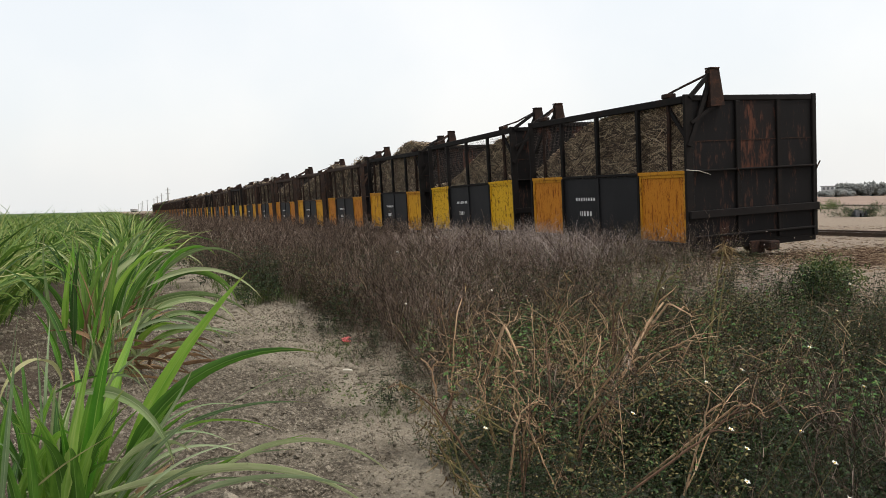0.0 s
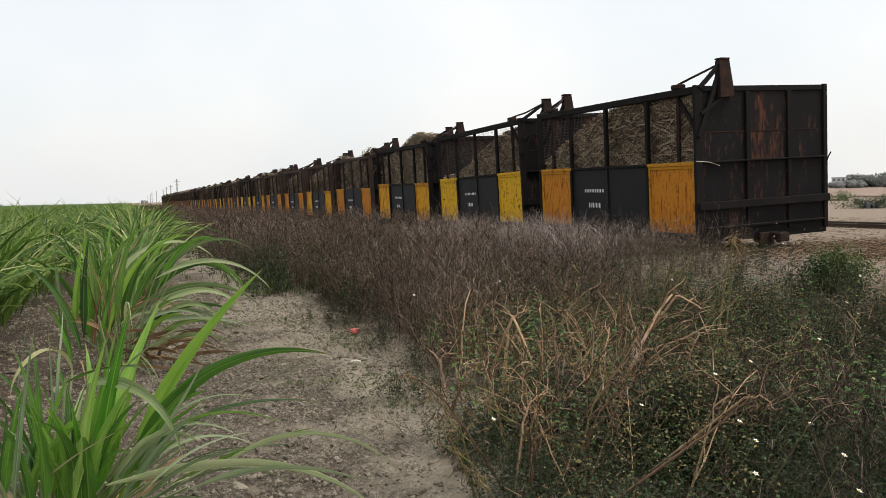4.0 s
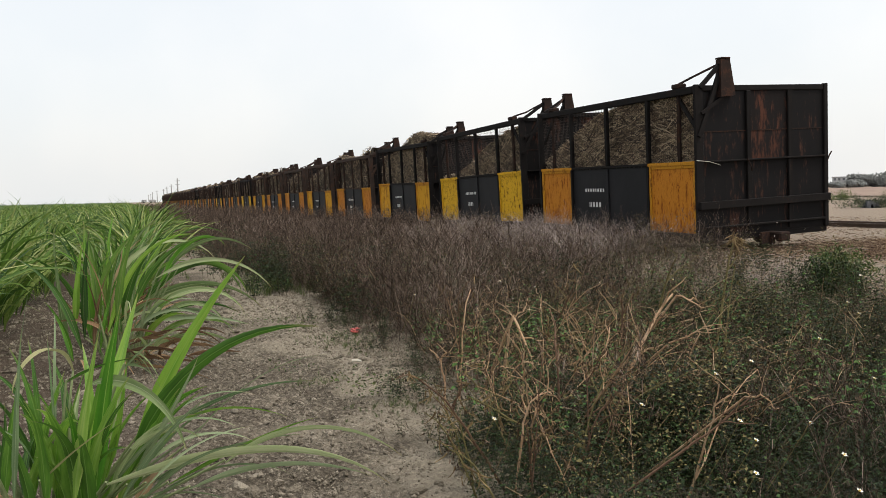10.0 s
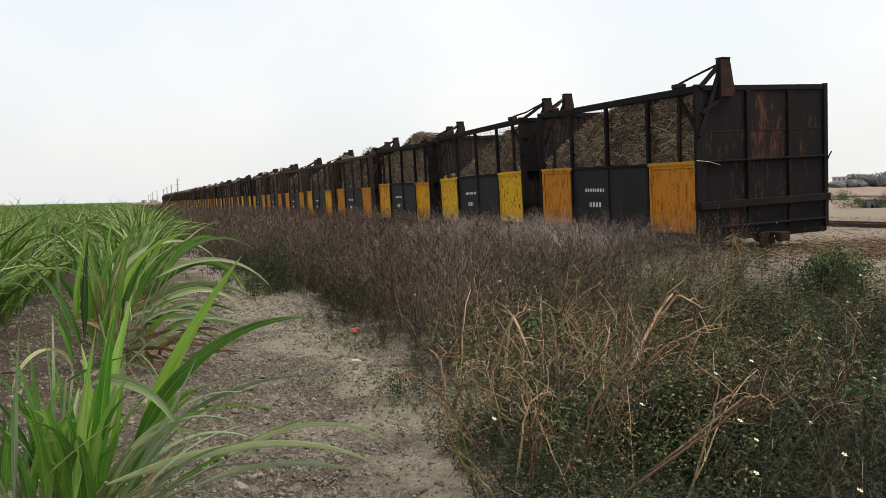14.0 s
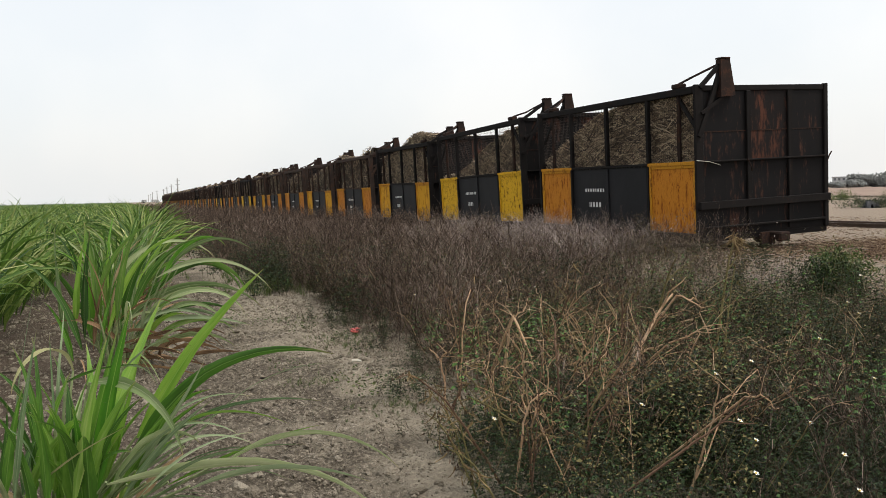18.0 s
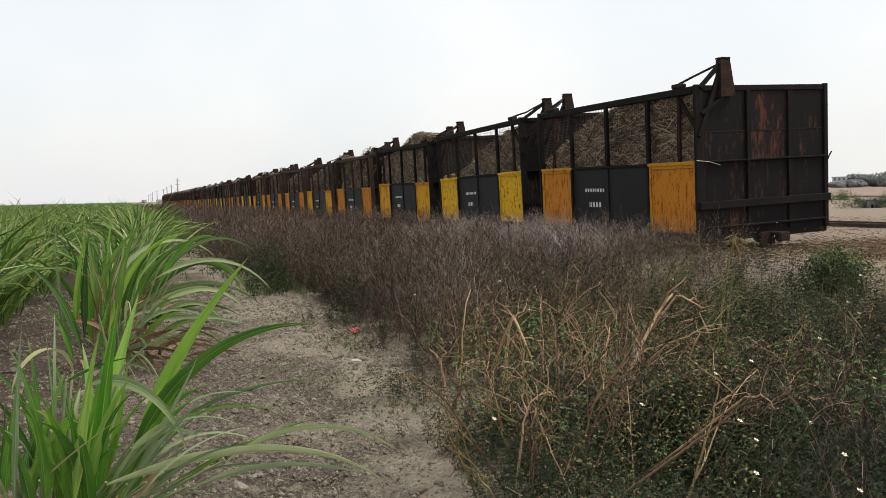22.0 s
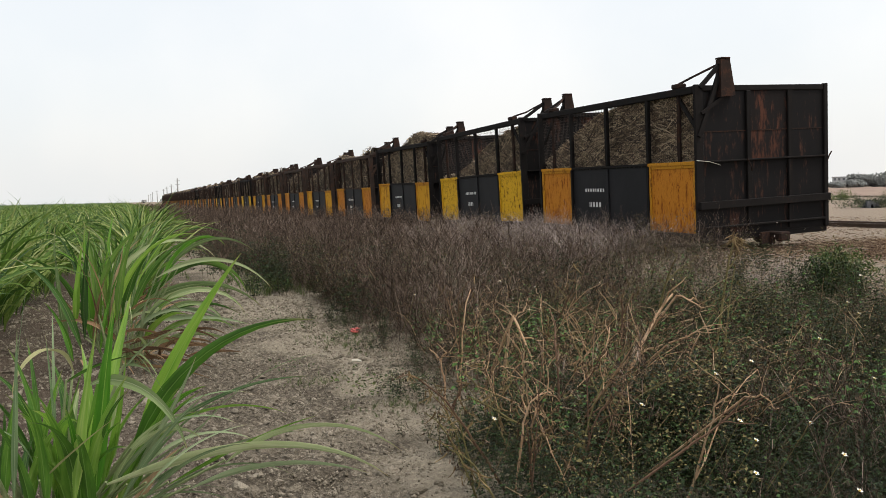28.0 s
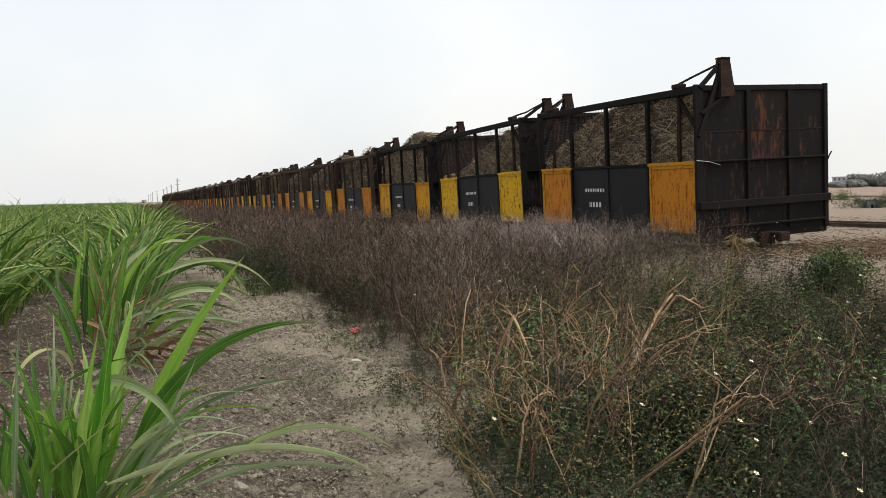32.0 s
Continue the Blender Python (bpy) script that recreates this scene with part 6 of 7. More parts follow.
def stalk(x, y, z, az, el, ln, droop, r, kind):
    """A dead upright or broken weed stalk with a few side twigs and withered tufts."""
    rng = np.random.default_rng(int(abs(x * 1000 + y * 77 + z * 13)))
    ob = new("dry_weed_stalk")
    g = float(ground_height(np.array(x), np.array(y)))
    ob.location = (x, y, g)
    pts = [p + Vector((0, 0, z - g)) for p in cane_curve(az, el, ln, droop, 6, 2.6)]
    way = (pts[1] - pts[0]).normalized()
    foot = pts[0] - Vector((way.x, way.y, max(way.z, 0.3))) * min(0.6, (pts[0].z + 0.03) / max(way.z, 0.3))
    foot.z = min(foot.z, -0.02)
    body = [foot] + [p + Vector(rng.normal(0, 0.003, 3)) for p in pts]
    mat = {"s": STRAW, "o": OLIVE, "b": BROWN_STEM}[kind]
    part("stem", Form().tube(body, r * 1.1, r * 0.5, 6), mat, ob)
    # side branches, each with its twigs and, on the seeding kinds, hanging spikes
    ends = []
    for k in range(int(rng.integers(2, 5)) if ln > 0.24 else 1):
        i = int(rng.integers(2, len(body)))
        a = body[i - 1].lerp(body[i], float(rng.random()))
        side = Vector((rng.normal(0, 1), rng.normal(0, 1), 0)).normalized()
        d = (way * 0.6 + side * rng.uniform(0.5, 1.1) + Vector((0, 0, 0.3))).normalized()
        reach = ln * (rng.uniform(0.2, 0.45) if ln < 0.8 else rng.uniform(0.08, 0.18))
        sag = Vector((0, 0, -rng.uniform(-0.1, 0.35)))
        run = [a + (d + sag * u * u) * reach * u + Vector(rng.normal(0, 0.004, 3)) for u in (0, 0.3, 0.6, 1.0)]
        part("branch", Form().tube(run, r * 0.62, r * 0.3, 5), mat, ob)
        ends.append(run[-1]), ends.append(run[-2])
    ends.append(body[-1])
    for k in range(5):
        a = ends[k % len(ends)] if k < 3 else body[int(rng.integers(2, len(body)))]
        d = Vector(rng.normal(0, 1, 3)) + way * 0.7 + Vector((0, 0, 0.3))
        e = a + d.normalized() * rng.uniform(0.04, 0.13)
        part("twig", Form().tube([a, a.lerp(e, 0.5) + Vector(rng.normal(0, 0.005, 3)), e], r * 0.32, r * 0.14, 4), mat, ob)
        ends.append(e)
    if kind != "s":
        for k in range(9):
            a = ends[int(rng.integers(0, len(ends)))] + Vector(rng.normal(0, 0.012, 3))
            part("seed_spike", SPIKES[int(rng.integers(0, 3))], None, ob, at=Matrix.Translation(a) @ pose(0, 0, 0, rng.uniform(100, 190), 0, rng.uniform(0, 360)) @ Matrix.Scale(rng.uniform(0.7, 1.3), 4))
    if ln > 0.9:
        for k in range(22):
            a = body[-1] + Vector(rng.normal(0, 0.022, 3)) - Vector((0, 0, 0.02))
            part("seed_spike", SPIKES[k % 3], None, ob, at=Matrix.Translation(a) @ pose(0, 0, 0, rng.uniform(110, 175), 0, 360 * k / 22) @ Matrix.Scale(rng.uniform(1.2, 2.1), 4))
    tips = np.array([tuple(ends[int(j)]) for j in rng.integers(0, len(ends), 40)]) + rng.normal(0, 0.012, (40, 3))
    v, f = blades(tips, rng.normal(0, 0.5, (40, 3)) - np.array([0, 0, 0.9]), rng.normal(0, 1, (40, 3)), rng.uniform(0.01, 0.032, 40), rng.uniform(0.003, 0.006, 40), 0.3, 0.25)
    tagged(part("withered_tuft", mesh_of("withered_tuft", v, f, DRY_LEAF), None, ob), kind="stuff")
    tagged(ob, {"s": "broken golden dry weed stalk leaning in the weeds", "o": "olive-brown half-dead weed stalk with withered tufts", "b": "dark brown dead weed stem with withered tufts"}[kind], "weed stalk", "dead weed stalks")


def build_stalks():
    stalk(1.86, 4.46, 0.06, 48, 79, 0.65, 41, 0.0069, "s")
    stalk(2.29, 3.54, 0.15, 43, 84, 0.43, 72, 0.0059, "s")
    stalk(2.66, 3.83, 0.23, 17, 50, 0.57, 19, 0.0113, "s")
    stalk(2.93, 3.75, 0.65, -76, -15, 0.18, 20, 0.0065, "s")
    stalk(1.84, 2.33, 0.31, -23, 36, 0.32, -7, 0.0052, "b")
    stalk(2.06, 2.26, 0.50, -79, 14, 0.13, 88, 0.0041, "s")
    stalk(3.15, 3.73, 0.08, 10, 80, 0.92, 12, 0.0085, "o")
    stalk(3.2, 3.72, 0.1, 25, 74, 0.72, 5, 0.006, "o")
    stalk(3.66, 4.94, 0.19, -83, 78, 0.56, 24, 0.0106, "o")
    stalk(1.87, 3.27, 0.11, 70, 89, 0.64, 72, 0.0067, "b")
    stalk(2.00, 4.10, 0.33, -75, 77, 0.24, 7, 0.0081, "s")
    stalk(2.05, 4.10, 0.55, -93, -33, 0.37, 46, 0.0081, "s")
    stalk(1.67, 4.22, 0.11, 149, 88, 0.29, 61, 0.0065, "s")
    stalk(1.37, 3.04, 0.14, -177, 59, 0.47, 27, 0.0060, "b")
    stalk(1.55, 2.98, 0.26, 179, 31, 0.32, -4, 0.0048, "o")
    stalk(1.51, 2.88, 0.15, -89, 83, 0.42, 95, 0.0046, "s")
    stalk(2.14, 3.17, 0.17, -5, 14, 0.32, -9, 0.0054, "s")
    stalk(2.62, 3.43, 0.45, -75, 25, 0.23, -6, 0.0059, "s")
    stalk(2.57, 3.23, 0.34, -65, 73, 0.22, 8, 0.0056, "s")
    stalk(1.93, 3.37, 0.22, -9, 41, 0.21, 5, 0.0055, "s")
    stalk(2.21, 3.25, 0.20, -24, 38, 0.18, 2, 0.0082, "b")
    stalk(1.95, 3.04, 0.34, -86, 47, 0.38, -8, 0.0051, "s")
    stalk(1.45, 2.83, 0.29, -16, 82, 0.26, 150, 0.0045, "s")
    stalk(2.83, 4.19, 0.19, 12, 83, 0.39, -10, 0.0088, "b")
    stalk(1.97, 2.38, 0.27, -78, 72, 0.28, -10, 0.0042, "s")
    stalk(2.51, 4.11, 0.24, -180, 67, 0.30, -10, 0.0051, "s")
    for x, y, az, el, ln in ((1.28, 2.95, 170, 70, 0.4), (1.34, 3.1, 150, 80, 0.36), (1.3, 2.75, -170, 62, 0.34), (1.5, 2.85, 100, 86, 0.46), (1.42, 3.4, 160, 75, 0.34), (1.62, 2.7, -20, 80, 0.44), (1.8, 2.9, 60, 84, 0.5)):
        stalk(x, y, 0.04, az, el, ln, 35, 0.0045, "o" if x < 1.45 else "b")
    rng = random.Random(31)
    for i in range(60):
        y = rng.uniform(2.5, 5.6)
        x = float(edge_of_weeds(y)) + rng.uniform(0.15, 1.5)
        stalk(x, y, 0.1 + ground_height(x, y), rng.uniform(0, 360), rng.uniform(25, 85), rng.uniform(0.34, 0.68) * (0.7 if x > 3.2 else 1.0), rng.uniform(-10, 60), rng.uniform(0.0024, 0.0048), rng.choice("ssob"))


def wildflower():
    ob = new("white_wildflower")
    part("stem", Form().tube([(0, 0, -0.3), (0.01, 0, -0.15), (0, 0, 0)], 0.0015, 0.001, 5), OLIVE, ob)
    for k in range(5):
        a = 2 * math.pi * k / 5
        v, f = blades(np.zeros((1, 3)), np.array([[math.cos(a), math.sin(a), 0.25]]), np.array([[0, 0, 1.0]]), 0.012, 0.007)
        part("petal", mesh_of("petal", v, f, PETAL), None, ob)
    part("eye", Form().tube([(0, 0, -0.001), (0, 0, 0.003)], 0.004, 0.003, 8), YELLOW_EYE, ob)
    return tagged(ob, "small white wildflower with a yellow eye among the weeds", "wildflower", "white wildflowers")


def build_flowers():
    rng = random.Random(17)
    first = wildflower()
    first.matrix_basis = pose(2.6, 5.4, 0.6, 50, 0, 30)
    for q in ((2.44, 2.64, 0.52), (3.64, 3.22, 0.62), (3.47, 3.00, 0.60), (1.92, 2.13, 0.46), (1.86, 1.99, 0.44), (1.92, 1.65, 0.38), (2.11, 2.01, 0.46), (2.04, 1.81, 0.42), (1.72, 1.84, 0.40), (2.21, 2.59, 0.50), (1.24, 2.65, 0.42), (2.96, 2.77, 0.55), (3.24, 4.20, 0.68), (1.76, 4.96, 0.60), (1.75, 2.45, 0.46), (2.69, 2.25, 0.50)):
        copy_thing(first, pose(*q, 28, 0, 10 + 30 * rng.random()))
    for i in range(9):
        y = rng.uniform(3.5, 8.5)
        x = float(edge_of_weeds(y)) + rng.uniform(0.3, 4.5)
        copy_thing(first, pose(x, y, rng.uniform(0.4, 0.58) + 0.4 * float(ground_height(np.array(x), np.array(y))), rng.uniform(20, 70), 0, rng.uniform(-60, 60)))


build_weeds()
build_stalks()
build_flowers()

# ---- distance ----
def build_poles():
    rng = random.Random(3)
    for d, x in ((275, 17.8), (367, 21), (423, 22), (495, 23.8), (560, 22.5), (640, 22.3), (760, 25), (900, 27)):
        root = new("utility_pole")
        root.location = (x, d * 1.055, float(ground_height(np.array(x), np.array(d))))
        part("shaft", Form().tube([(0, 0, -0.2), (0, 0, 8.6)], 0.28, 0.2, 8), POLE, root)
        part("crossarm", Form().bar((-0.9, 0, 7.8), (0.9, 0, 7.8), 0.16, 0.16), POLE, root)
        if d < 300:
            part("crossarm", Form().bar((-0.7, 0, 6.6), (0.7, 0, 6.6), 0.16, 0.16), POLE, root)
        tagged(root, "grey concrete utility pole with short crossarms beside the far road", "utility pole", "utility poles along the road")


def lorry(name, label):
    root = new(name)
    part("bed", Form().box(-1.15, 1.15, -2.6, 1.4, 0.9, 2.7, 0.06), TRUCK_GREY, root)
    cab = part("cab", Form().box(-1.1, 1.1, 1.5, 3.0, 0.7, 2.4, 0.1), TRUCK_GREY, root)
    part("windscreen", Form().box(-0.95, 0.95, 3.0, 3.02, 1.5, 2.2), GLASS_DARK, cab)
    part("chassis", Form().box(-0.5, 0.5, -2.5, 2.9, 0.55, 0.69), DARK_FRAME, root)
    for y in (-1.6, 2.1):
        for x in (-1.0, 1.0):
            part("wheel", Form().tube([(x - 0.15, y, 0.5), (x + 0.15, y, 0.5)], 0.5, n=14), TYRE, root)
    return tagged(root, label, "lorry")


def build_far_trees():
    rng = np.random.default_rng(8)
    for i in range(44):
        u = i / 43
        x, y = 296 + 62 * u + rng.uniform(-2, 2), 291 - 24 * u + rng.uniform(-14, 14)
        h = rng.uniform(3.4, 4.6) if u < 0.5 else rng.uniform(5.0, 7.0) + (1.5 if u < 0.75 else 0)
        root = new("tree")
        root.location = (x, y, 0.4)
        part("trunk", Form().tube([(0, 0, 0), (0.2, 0, h * 0.35), (0.3, 0.2, h * 0.65)], 0.2, 0.08, 7), SLEEPER, root)
        n = 300
        d = rng.normal(0, 1, (n, 3))
        d /= np.linalg.norm(d, axis=1, keepdims=True)
        lump = rng.uniform(-1, 1, (7, 3)) * np.array([h * 0.45, h * 0.4, h * 0.22])
        c = lump[rng.integers(0, 7, n)] + d * rng.uniform(0.4, 1, (n, 1)) * h * 0.26 + np.array([0, 0, h * 0.42])
        c[:, 2] = np.maximum(c[:, 2], 0.3)
        v, f = scatter(OCTA * rng.uniform(0.4, 1.4, (6, 1)), OCTA_FACES, c, rng.uniform(0, 6.3, n), rng.uniform(0.3, 0.75, (n, 1)) * rng.uniform(0.7, 1.2, (n, 3)), rng.normal(0, 0.3, (n, 2)))
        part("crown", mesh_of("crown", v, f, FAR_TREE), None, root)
        tagged(root, "hazy grey-green tree in the far tree line", "tree", "far tree line")


def build_far_houses():
    for x, y, w, h, turn in ((318, 312, 7, 5.2, 45), (325, 312, 4, 5.8, 45), (337, 304, 6, 5.4, 45), (342, 300, 5, 6.2, 45)):
        root = new("house")
        root.matrix_basis = pose(x, y, 0.4, 0, 0, -turn)
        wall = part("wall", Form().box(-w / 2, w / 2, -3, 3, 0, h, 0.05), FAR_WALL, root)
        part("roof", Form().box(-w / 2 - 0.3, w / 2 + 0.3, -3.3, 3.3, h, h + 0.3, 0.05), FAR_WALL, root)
        for s in range(2):
            for k in range(3):
                a = -w / 2 + w * (k + 0.5) / 3
                part("window", Form().box(a - 0.5, a + 0.5, -3.06, -3.003, s * 2.8 + 1.0, s * 2.8 + 2.2), GLASS_DARK, wall)
        tagged(root, "pale hazy concrete house behind the far trees", "house", "far houses")


def bush(name, x, y, w, h, mat, leaf, n, label, cat, seed, lift=0.0):
    """A low leafy heap on stems, uneven and open."""
    rng = np.random.default_rng(seed)
    root = new(name)
    root.location = (x, y, float(ground_height(np.array(x), np.array(y))) + lift)
    p0, p1 = np.zeros((26, 3)), rng.normal(0, 1, (26, 3)) * np.array([w * 0.38, w * 0.38, 0]) + np.stack([np.zeros(26), np.zeros(26), rng.uniform(0.4, 1.1, 26) * h], 1)
    p0[:, :2] = p1[:, :2] * 0.4
    tagged(part("stem_tangle", mesh_of("stem_tangle", *prisms(p0, p1, 0.006, 0.003), OLIVE), None, root), kind="stuff")
    t = rng.integers(0, 26, n)
    c = p0[t] + (p1 - p0)[t] * rng.random((n, 1)) ** 0.6 + rng.normal(0, leaf * 1.6, (n, 3))
    c[:, 2] = np.maximum(c[:, 2], 0.01)
    v, f = blades(c, rng.normal(0, 1, (n, 3)) + np.array([0, 0, 0.3]), rng.normal(0, 1, (n, 3)), leaf * rng.uniform(0.6, 1.4, n), leaf * rng.uniform(0.25, 0.5, n))
    tagged(part("foliage", mesh_of("foliage", v, f, mat), None, root), kind="stuff")
    return tagged(root, label, cat)


def vine_heap(x, y):
    """A low heap of dry vines: arching strands flung over one another."""
    rng = random.Random(41)
    root = new("vine_heap")
    root.location = (x, y, float(ground_height(np.array(x), np.array(y))))
    for k in range(70):
        f = Form()
        az, reach = rng.uniform(0, 360), rng.uniform(0.1, 0.38)
        pts = cane_curve(az, rng.uniform(25, 75), reach * 1.6, rng.uniform(70, 170), 7)
        at = Vector((rng.gauss(0, 0.16), rng.gauss(0, 0.12), 0.0))
        part("strand", f.tube([Vector((p.x, p.y, max(0.004, p.z))) + at for p in pts], 0.003, 0.0015, 4), PALE_TWIG, root)
    tagged(root, "heap of pale dry vines on the bare yard", "dry vines")


TRASH = material("brown_cane_trash", [(0.2, (0.06, 0.035, 0.024)), (0.55, (0.17, 0.11, 0.075)), (0.9, (0.42, 0.32, 0.21))], 0.95, 3, 30, 0, vary=0.8, island=True, spec=0.1)


def build_yard():
    rng = np.random.default_rng(12)
    # ploughed field beyond the yard
    xs, ys = np.linspace(50, 420, 60), np.linspace(-60, 420, 60)
    X, Y = np.meshgrid(xs, ys)
    idx = (np.arange(59)[:, None] * 60 + np.arange(59)[None]).ravel()
    Z = 0.47 + rng.uniform(0, 0.12, X.shape)
    tagged(new("ploughed_field", mesh_of("ploughed_field", np.stack([X, Y, Z], 2).reshape(-1, 3), np.stack([idx, idx + 1, idx + 61, idx + 60], 1), FIELD_SOIL, True)), "bare reddish ploughed field beyond the yard", "field", kind="structure")
    bush("weed_clump", 5.6, 5.02, 0.3, 0.27, GRASS, 0.034, 3400, "green leafy weed clump at the edge of the bare yard", "weeds", 1)
    bush("weed_clump", 5.42, 4.98, 0.3, 0.24, WEED_LEAF, 0.03, 3600, "dark green weed clump on the yard's edge", "weeds", 2)
    vine_heap(5.5, 5.5)
    bush("brush_pile", 25.2, 21.1, 1.6, 0.38, WEED_LEAF, 0.055, 4200, "heap of cut dark green branches in the yard", "brush pile", 3)
    bush("brush_pile", 27.6, 20.6, 1.9, 0.6, WEED_LEAF, 0.055, 4200, "tall heap of leafy branches in the yard", "brush pile", 4)
    bush("brush_pile", 38.5, 34.6, 1.7, 0.45, GRASS, 0.08, 1500, "yellow-green cut branches heaped in the yard", "brush pile", 5)
    gx, gy = np.meshgrid(np.linspace(-0.28, 0.28, 12), np.linspace(-0.16, 0.16, 8))
    gz = 0.24 + rng.normal(0, 0.07, gx.shape) - 0.14 * (gx / 0.28) ** 2 - 0.12 * (gy / 0.16) ** 2
    v = np.stack([gx, gy, np.maximum(gz, 0)], 2).reshape(-1, 3)
    k = (np.arange(7)[:, None] * 12 + np.arange(11)[None]).ravel()
    ob = new("plastic_sheet", mesh_of("plastic_sheet", v, np.stack([k, k + 1, k + 13, k + 12], 1), PLASTIC_BLACK))
    ob.location = (24.8, 21.0, 0.43)
    tagged(ob, "crumpled black plastic sheet thrown over the brush pile", "plastic sheet")
    # cane trash on the yard beside the last wagon
    n = 4200
    x, y = rng.uniform(6.8, 17, n), rng.uniform(7.4, 17, n)
    k = (x > 8.9) | (y < 7.9)
    x, y = x[k], y[k]
    x, y = np.concatenate([x, rng.normal(8.7, 1.2, 8500)]), np.concatenate([y, rng.normal(7.3, 0.7, 8500)])
    n = len(x)
    az = rng.uniform(0, 6.28, n)
    p = np.stack([x, y, ground_height(x, y) + rng.uniform(0.005, 0.05, n)], 1)
    d = np.stack([np.cos(az), np.sin(az), rng.normal(0, 0.15, n)], 1) * rng.uniform(0.03, 0.14, n)[:, None]
    tagged(new("cane_trash", mesh_of("cane_trash", *prisms(p, p + d, rng.uniform(0.0015, 0.005, n), 0.0015), TRASH)), "dry cane trash littered on the bare yard", "straw", kind="stuff")
    # litter on the path
    ob = new("plastic_scrap")
    part("scrap", Form().box(-0.045, 0.045, -0.025, 0.025, 0, 0.016, 0.005), RED, ob)
    part("fold", Form().bar((-0.04, 0.01, 0.025), (0.035, -0.012, 0.04), 0.04, 0.005), RED, ob)
    ob.matrix_basis = pose(1.9, 7.0, 0.03, 8, 5, 40)
    tagged(ob, "crumpled red plastic scrap lying at the weeds' edge", "litter")
    ob = new("cane_piece", Form().tube([(-0.035, 0, 0), (0, 0.004, 0.003), (0.035, 0, 0)], 0.011, 0.009, 8).mesh("cane_piece", WHITE_STRAW))
    ob.matrix_basis = pose(1.57, 5.75, 0.03, 0, 0, -35)
    tagged(ob, "short pale piece of dried cane on the path", "cane piece")


build_yard()
build_poles()
build_far_trees()
build_far_houses()
PARKED = lorry("lorry", "pale grey lorry parked on the far field road")
PARKED.matrix_basis = pose(16.9, 720, 0.45, 0, 0, 20)
MOVING = lorry("lorry", "grey cane lorry driving slowly along the far field road")
MOVING.matrix_basis = pose(16.9, 728, 0.45, 0, 0, -60)



# ---- a butterfly over the path ----
def butterfly():
    root = new("butterfly")
    part("body", Form().tube([(0, -0.011, 0), (0, 0, 0.001), (0, 0.011, 0)], 0.0018, 0.0012, 6), TYRE, root)
    wings = []
    for s in (1, -1):
        v = [(0, 0.004, 0), (s * 0.012, 0.014, 0), (s * 0.026, 0.013, 0), (s * 0.027, 0.004, 0), (s * 0.02, -0.003, 0), (s * 0.019, -0.012, 0), (s * 0.009, -0.014, 0), (0, -0.006, 0)]
        me = bpy.data.meshes.new("wing")
        me.from_pydata(v, [], [tuple(range(8))])
        me.materials.append(PETAL)
        wings.append(part("wing", me, None, root, "white wing"))
    tagged(root, "small white butterfly fluttering over the field path", "butterfly", "white butterflies")
    return root, wings


BUTTERFLIES = [butterfly(), butterfly()]

# ---- what moves: cane leaves in the wind, the far lorry ----
def gust(t):
    """How far, in degrees, the wind bends the foremost clump over at each time."""
    ts = (0, 1, 2, 2.5, 3, 3.5, 4.5, 5.5, 6, 9, 12, 14, 15.5, 16.5, 16.8, 17, 17.3, 17.6, 18, 18.2, 18.5, 18.7, 19, 19.5, 20, 22, 23, 24, 25, 26.2, 27.5, 29, 30, 31, 32)
    gs = (6.5, 4.3, 4, 8, 14, 12, 6, 4, 1.5, 1.5, 0, -1, 6, 10, 5, 8, 4.5, 8, 9, 14, 15, 17, 6, 3, 1, 1, 4, 4, 6, 2, -2, 0, 3, 9, 0)
    return float(np.interp(t, ts, gs))


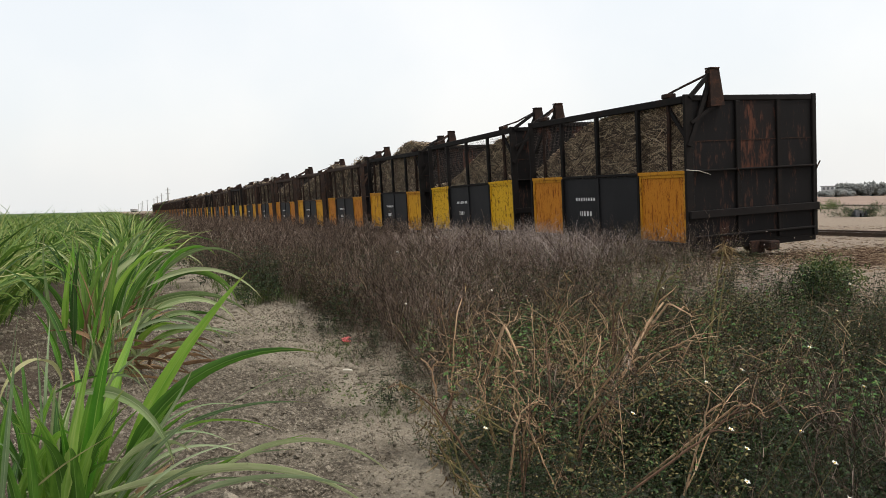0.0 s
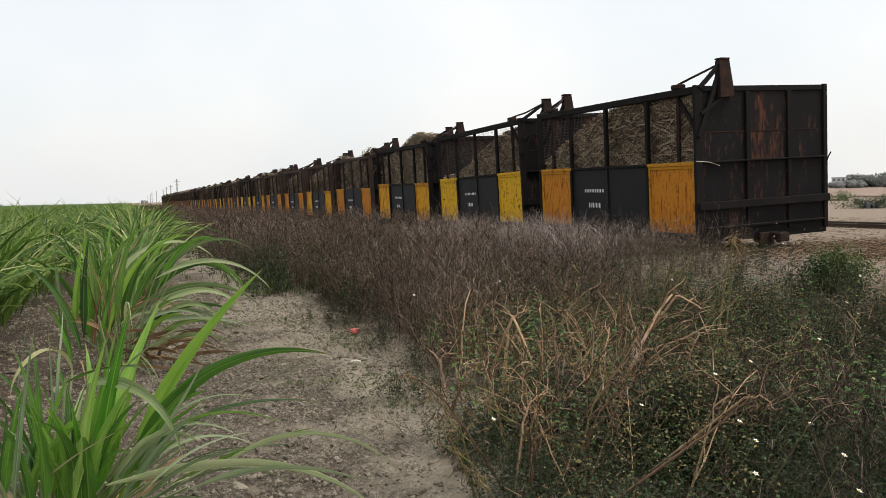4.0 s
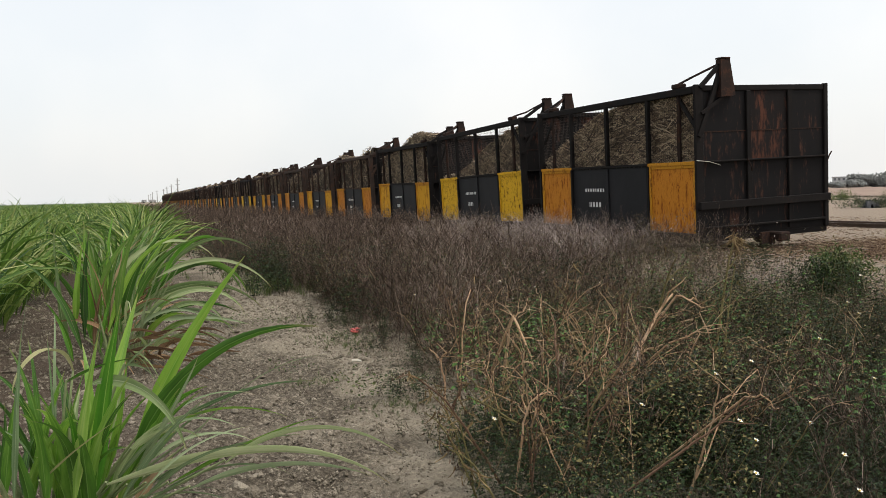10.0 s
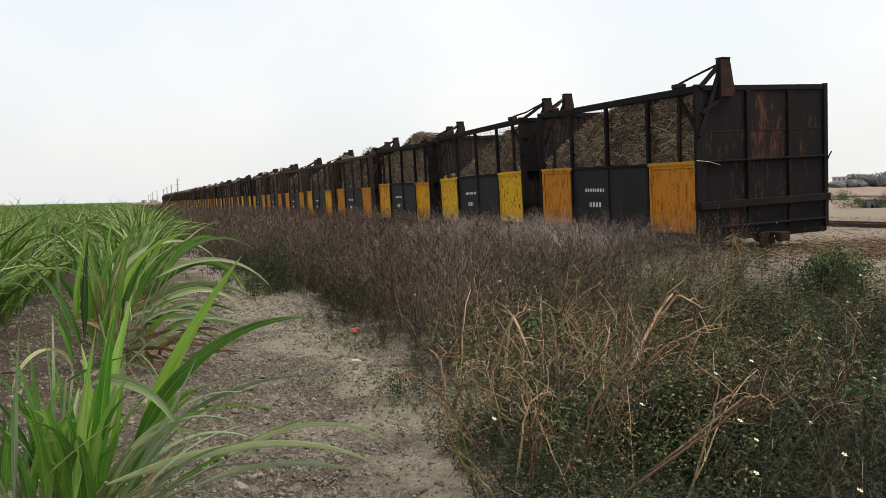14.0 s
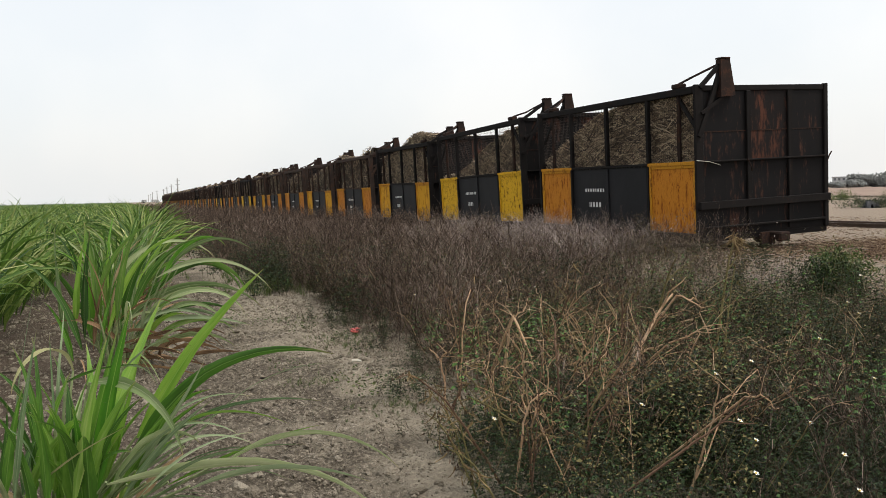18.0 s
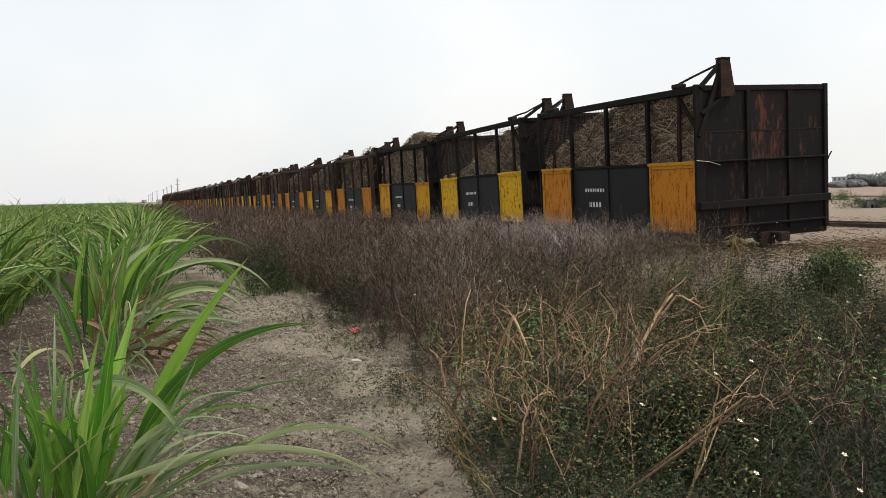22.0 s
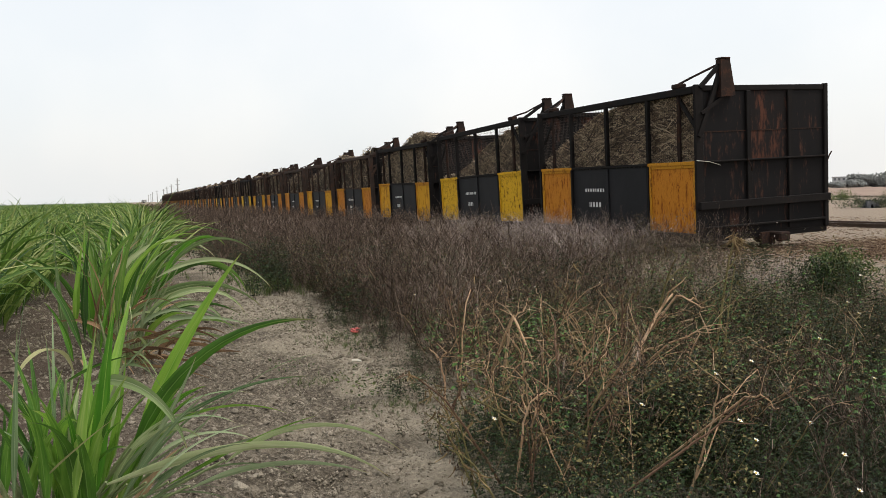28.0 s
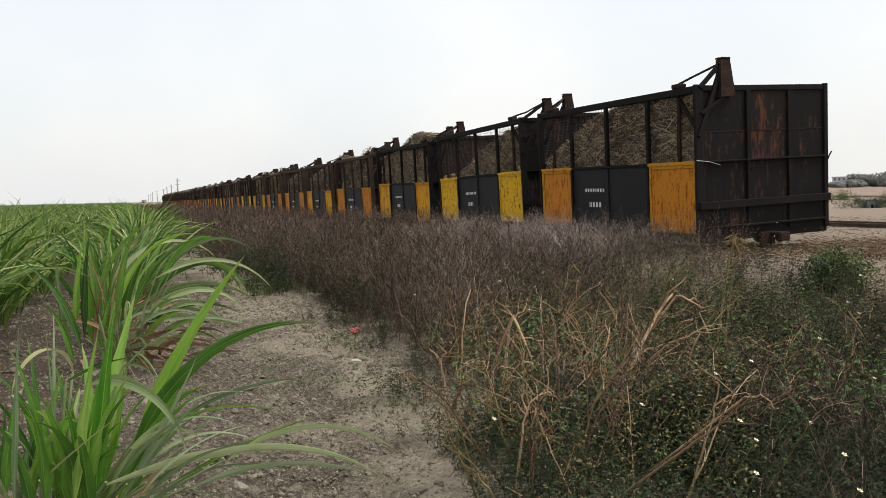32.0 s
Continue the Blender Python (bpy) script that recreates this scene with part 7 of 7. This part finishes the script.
def motions():
    ahead = Vector((0.369, 0.929, 0))
    steps = sorted(set([i * 0.5 for i in range(65)] + [i * 0.25 for i in range(8, 16)] + [i * 0.25 for i in range(66, 80)]))
    for leaf, base, tip, joint, az, ln, kind, u, w in HERO:
        first = leaf.parent == FOREMOST
        reach = (0.3 if kind != "d" else 0.12) * (0.5 + u)
        share = (0.45 + 0.55 * u if ln > 0.7 else 0.2 + 0.5 * u) if first else 0.03
        ax = Vector((-math.sin(radians(az)), math.cos(radians(az)), 0))
        rows, rows2 = [], []
        for t in steps:
            calm = 0.6 + 0.4 * math.sin(0.55 * t + 1.0)
            a = reach * calm * (math.sin(2.3 * t * (0.8 + 0.4 * w) + 6.28 * u) + 0.5 * math.sin(4.1 * t + 9 * w))
            b = 3.5 * reach * calm * math.sin(2.9 * t * (0.8 + 0.4 * u) + 6.28 * w)
            g = share * gust(t)
            rows.append((t, base @ Matrix.Rotation(radians(0.7 * g), 4, ahead) @ Matrix.Rotation(radians(a), 4, ax)))
            rows2.append((t, joint @ Matrix.Rotation(radians(0.45 * g), 4, ahead) @ Matrix.Rotation(radians(b), 4, ax)))
        walk(leaf, rows)
        walk(tip, rows2)
    first = [(0, (2.80, 6.95, 0.94)), (1, (2.29, 6.62, 0.93)), (1.5, (2.12, 6.68, 0.89)), (2, (2.14, 6.67, 0.80)), (2.3, (1.72, 6.61, 0.71)), (2.8, (0.94, 6.27, 0.66)), (3, (0.78, 6.11, 0.56)), (3.5, (0.37, 5.18, 0.33)), (4.5, (0.20, 5.25, 0.40)), (5.5, (0.07, 5.52, 0.47)), (6, (-0.47, 7.22, 0.14)), (7.5, (-0.55, 7.25, 0.55)), (32.0, (-0.55, 7.25, 0.55))]
    second = [(0, (2.29, 6.61, 0.84)), (1, (1.58, 6.67, 0.73)), (1.5, (1.30, 6.55, 0.48)), (2, (0.96, 6.68, 0.41)), (2.3, (0.74, 6.76, 0.37)), (3, (0.47, 7.29, 0.26)), (4, (-0.13, 8.06, 0.14)), (5.0, (-0.35, 7.9, 0.6)), (32.0, (-0.35, 7.9, 0.6))]
    for (body, wings), flight in ((BUTTERFLIES[0], first), (BUTTERFLIES[1], second)):
        walk(body, [(t, pose(*q, 0, 15, 40 + 25 * math.sin(3 * t) if t < 5 else 40)) for t, q in flight])
        for wing, side in zip(wings, (1, -1)):
            beat = [(i * 0.1, pose(0, 0, 0, 0, -side * (38 + (28 if i % 2 else -28)), 0)) for i in range(75)]
            walk(wing, beat + [(32.0, pose(0, 0, 0, 0, -side * 66, 0))])
    drive = [(0.0, 253), (5.0, 256), (8.0, 266), (14.0, 268), (17.0, 270), (19.0, 273), (21.0, 277), (25.0, 280.5), (28.0, 285), (32.0, 296)]
    walk(MOVING, [(t, pose(16.9 + (x - 253) * 0.49, 728, 0.45, 0, 0, -60)) for t, x in drive])


motions()
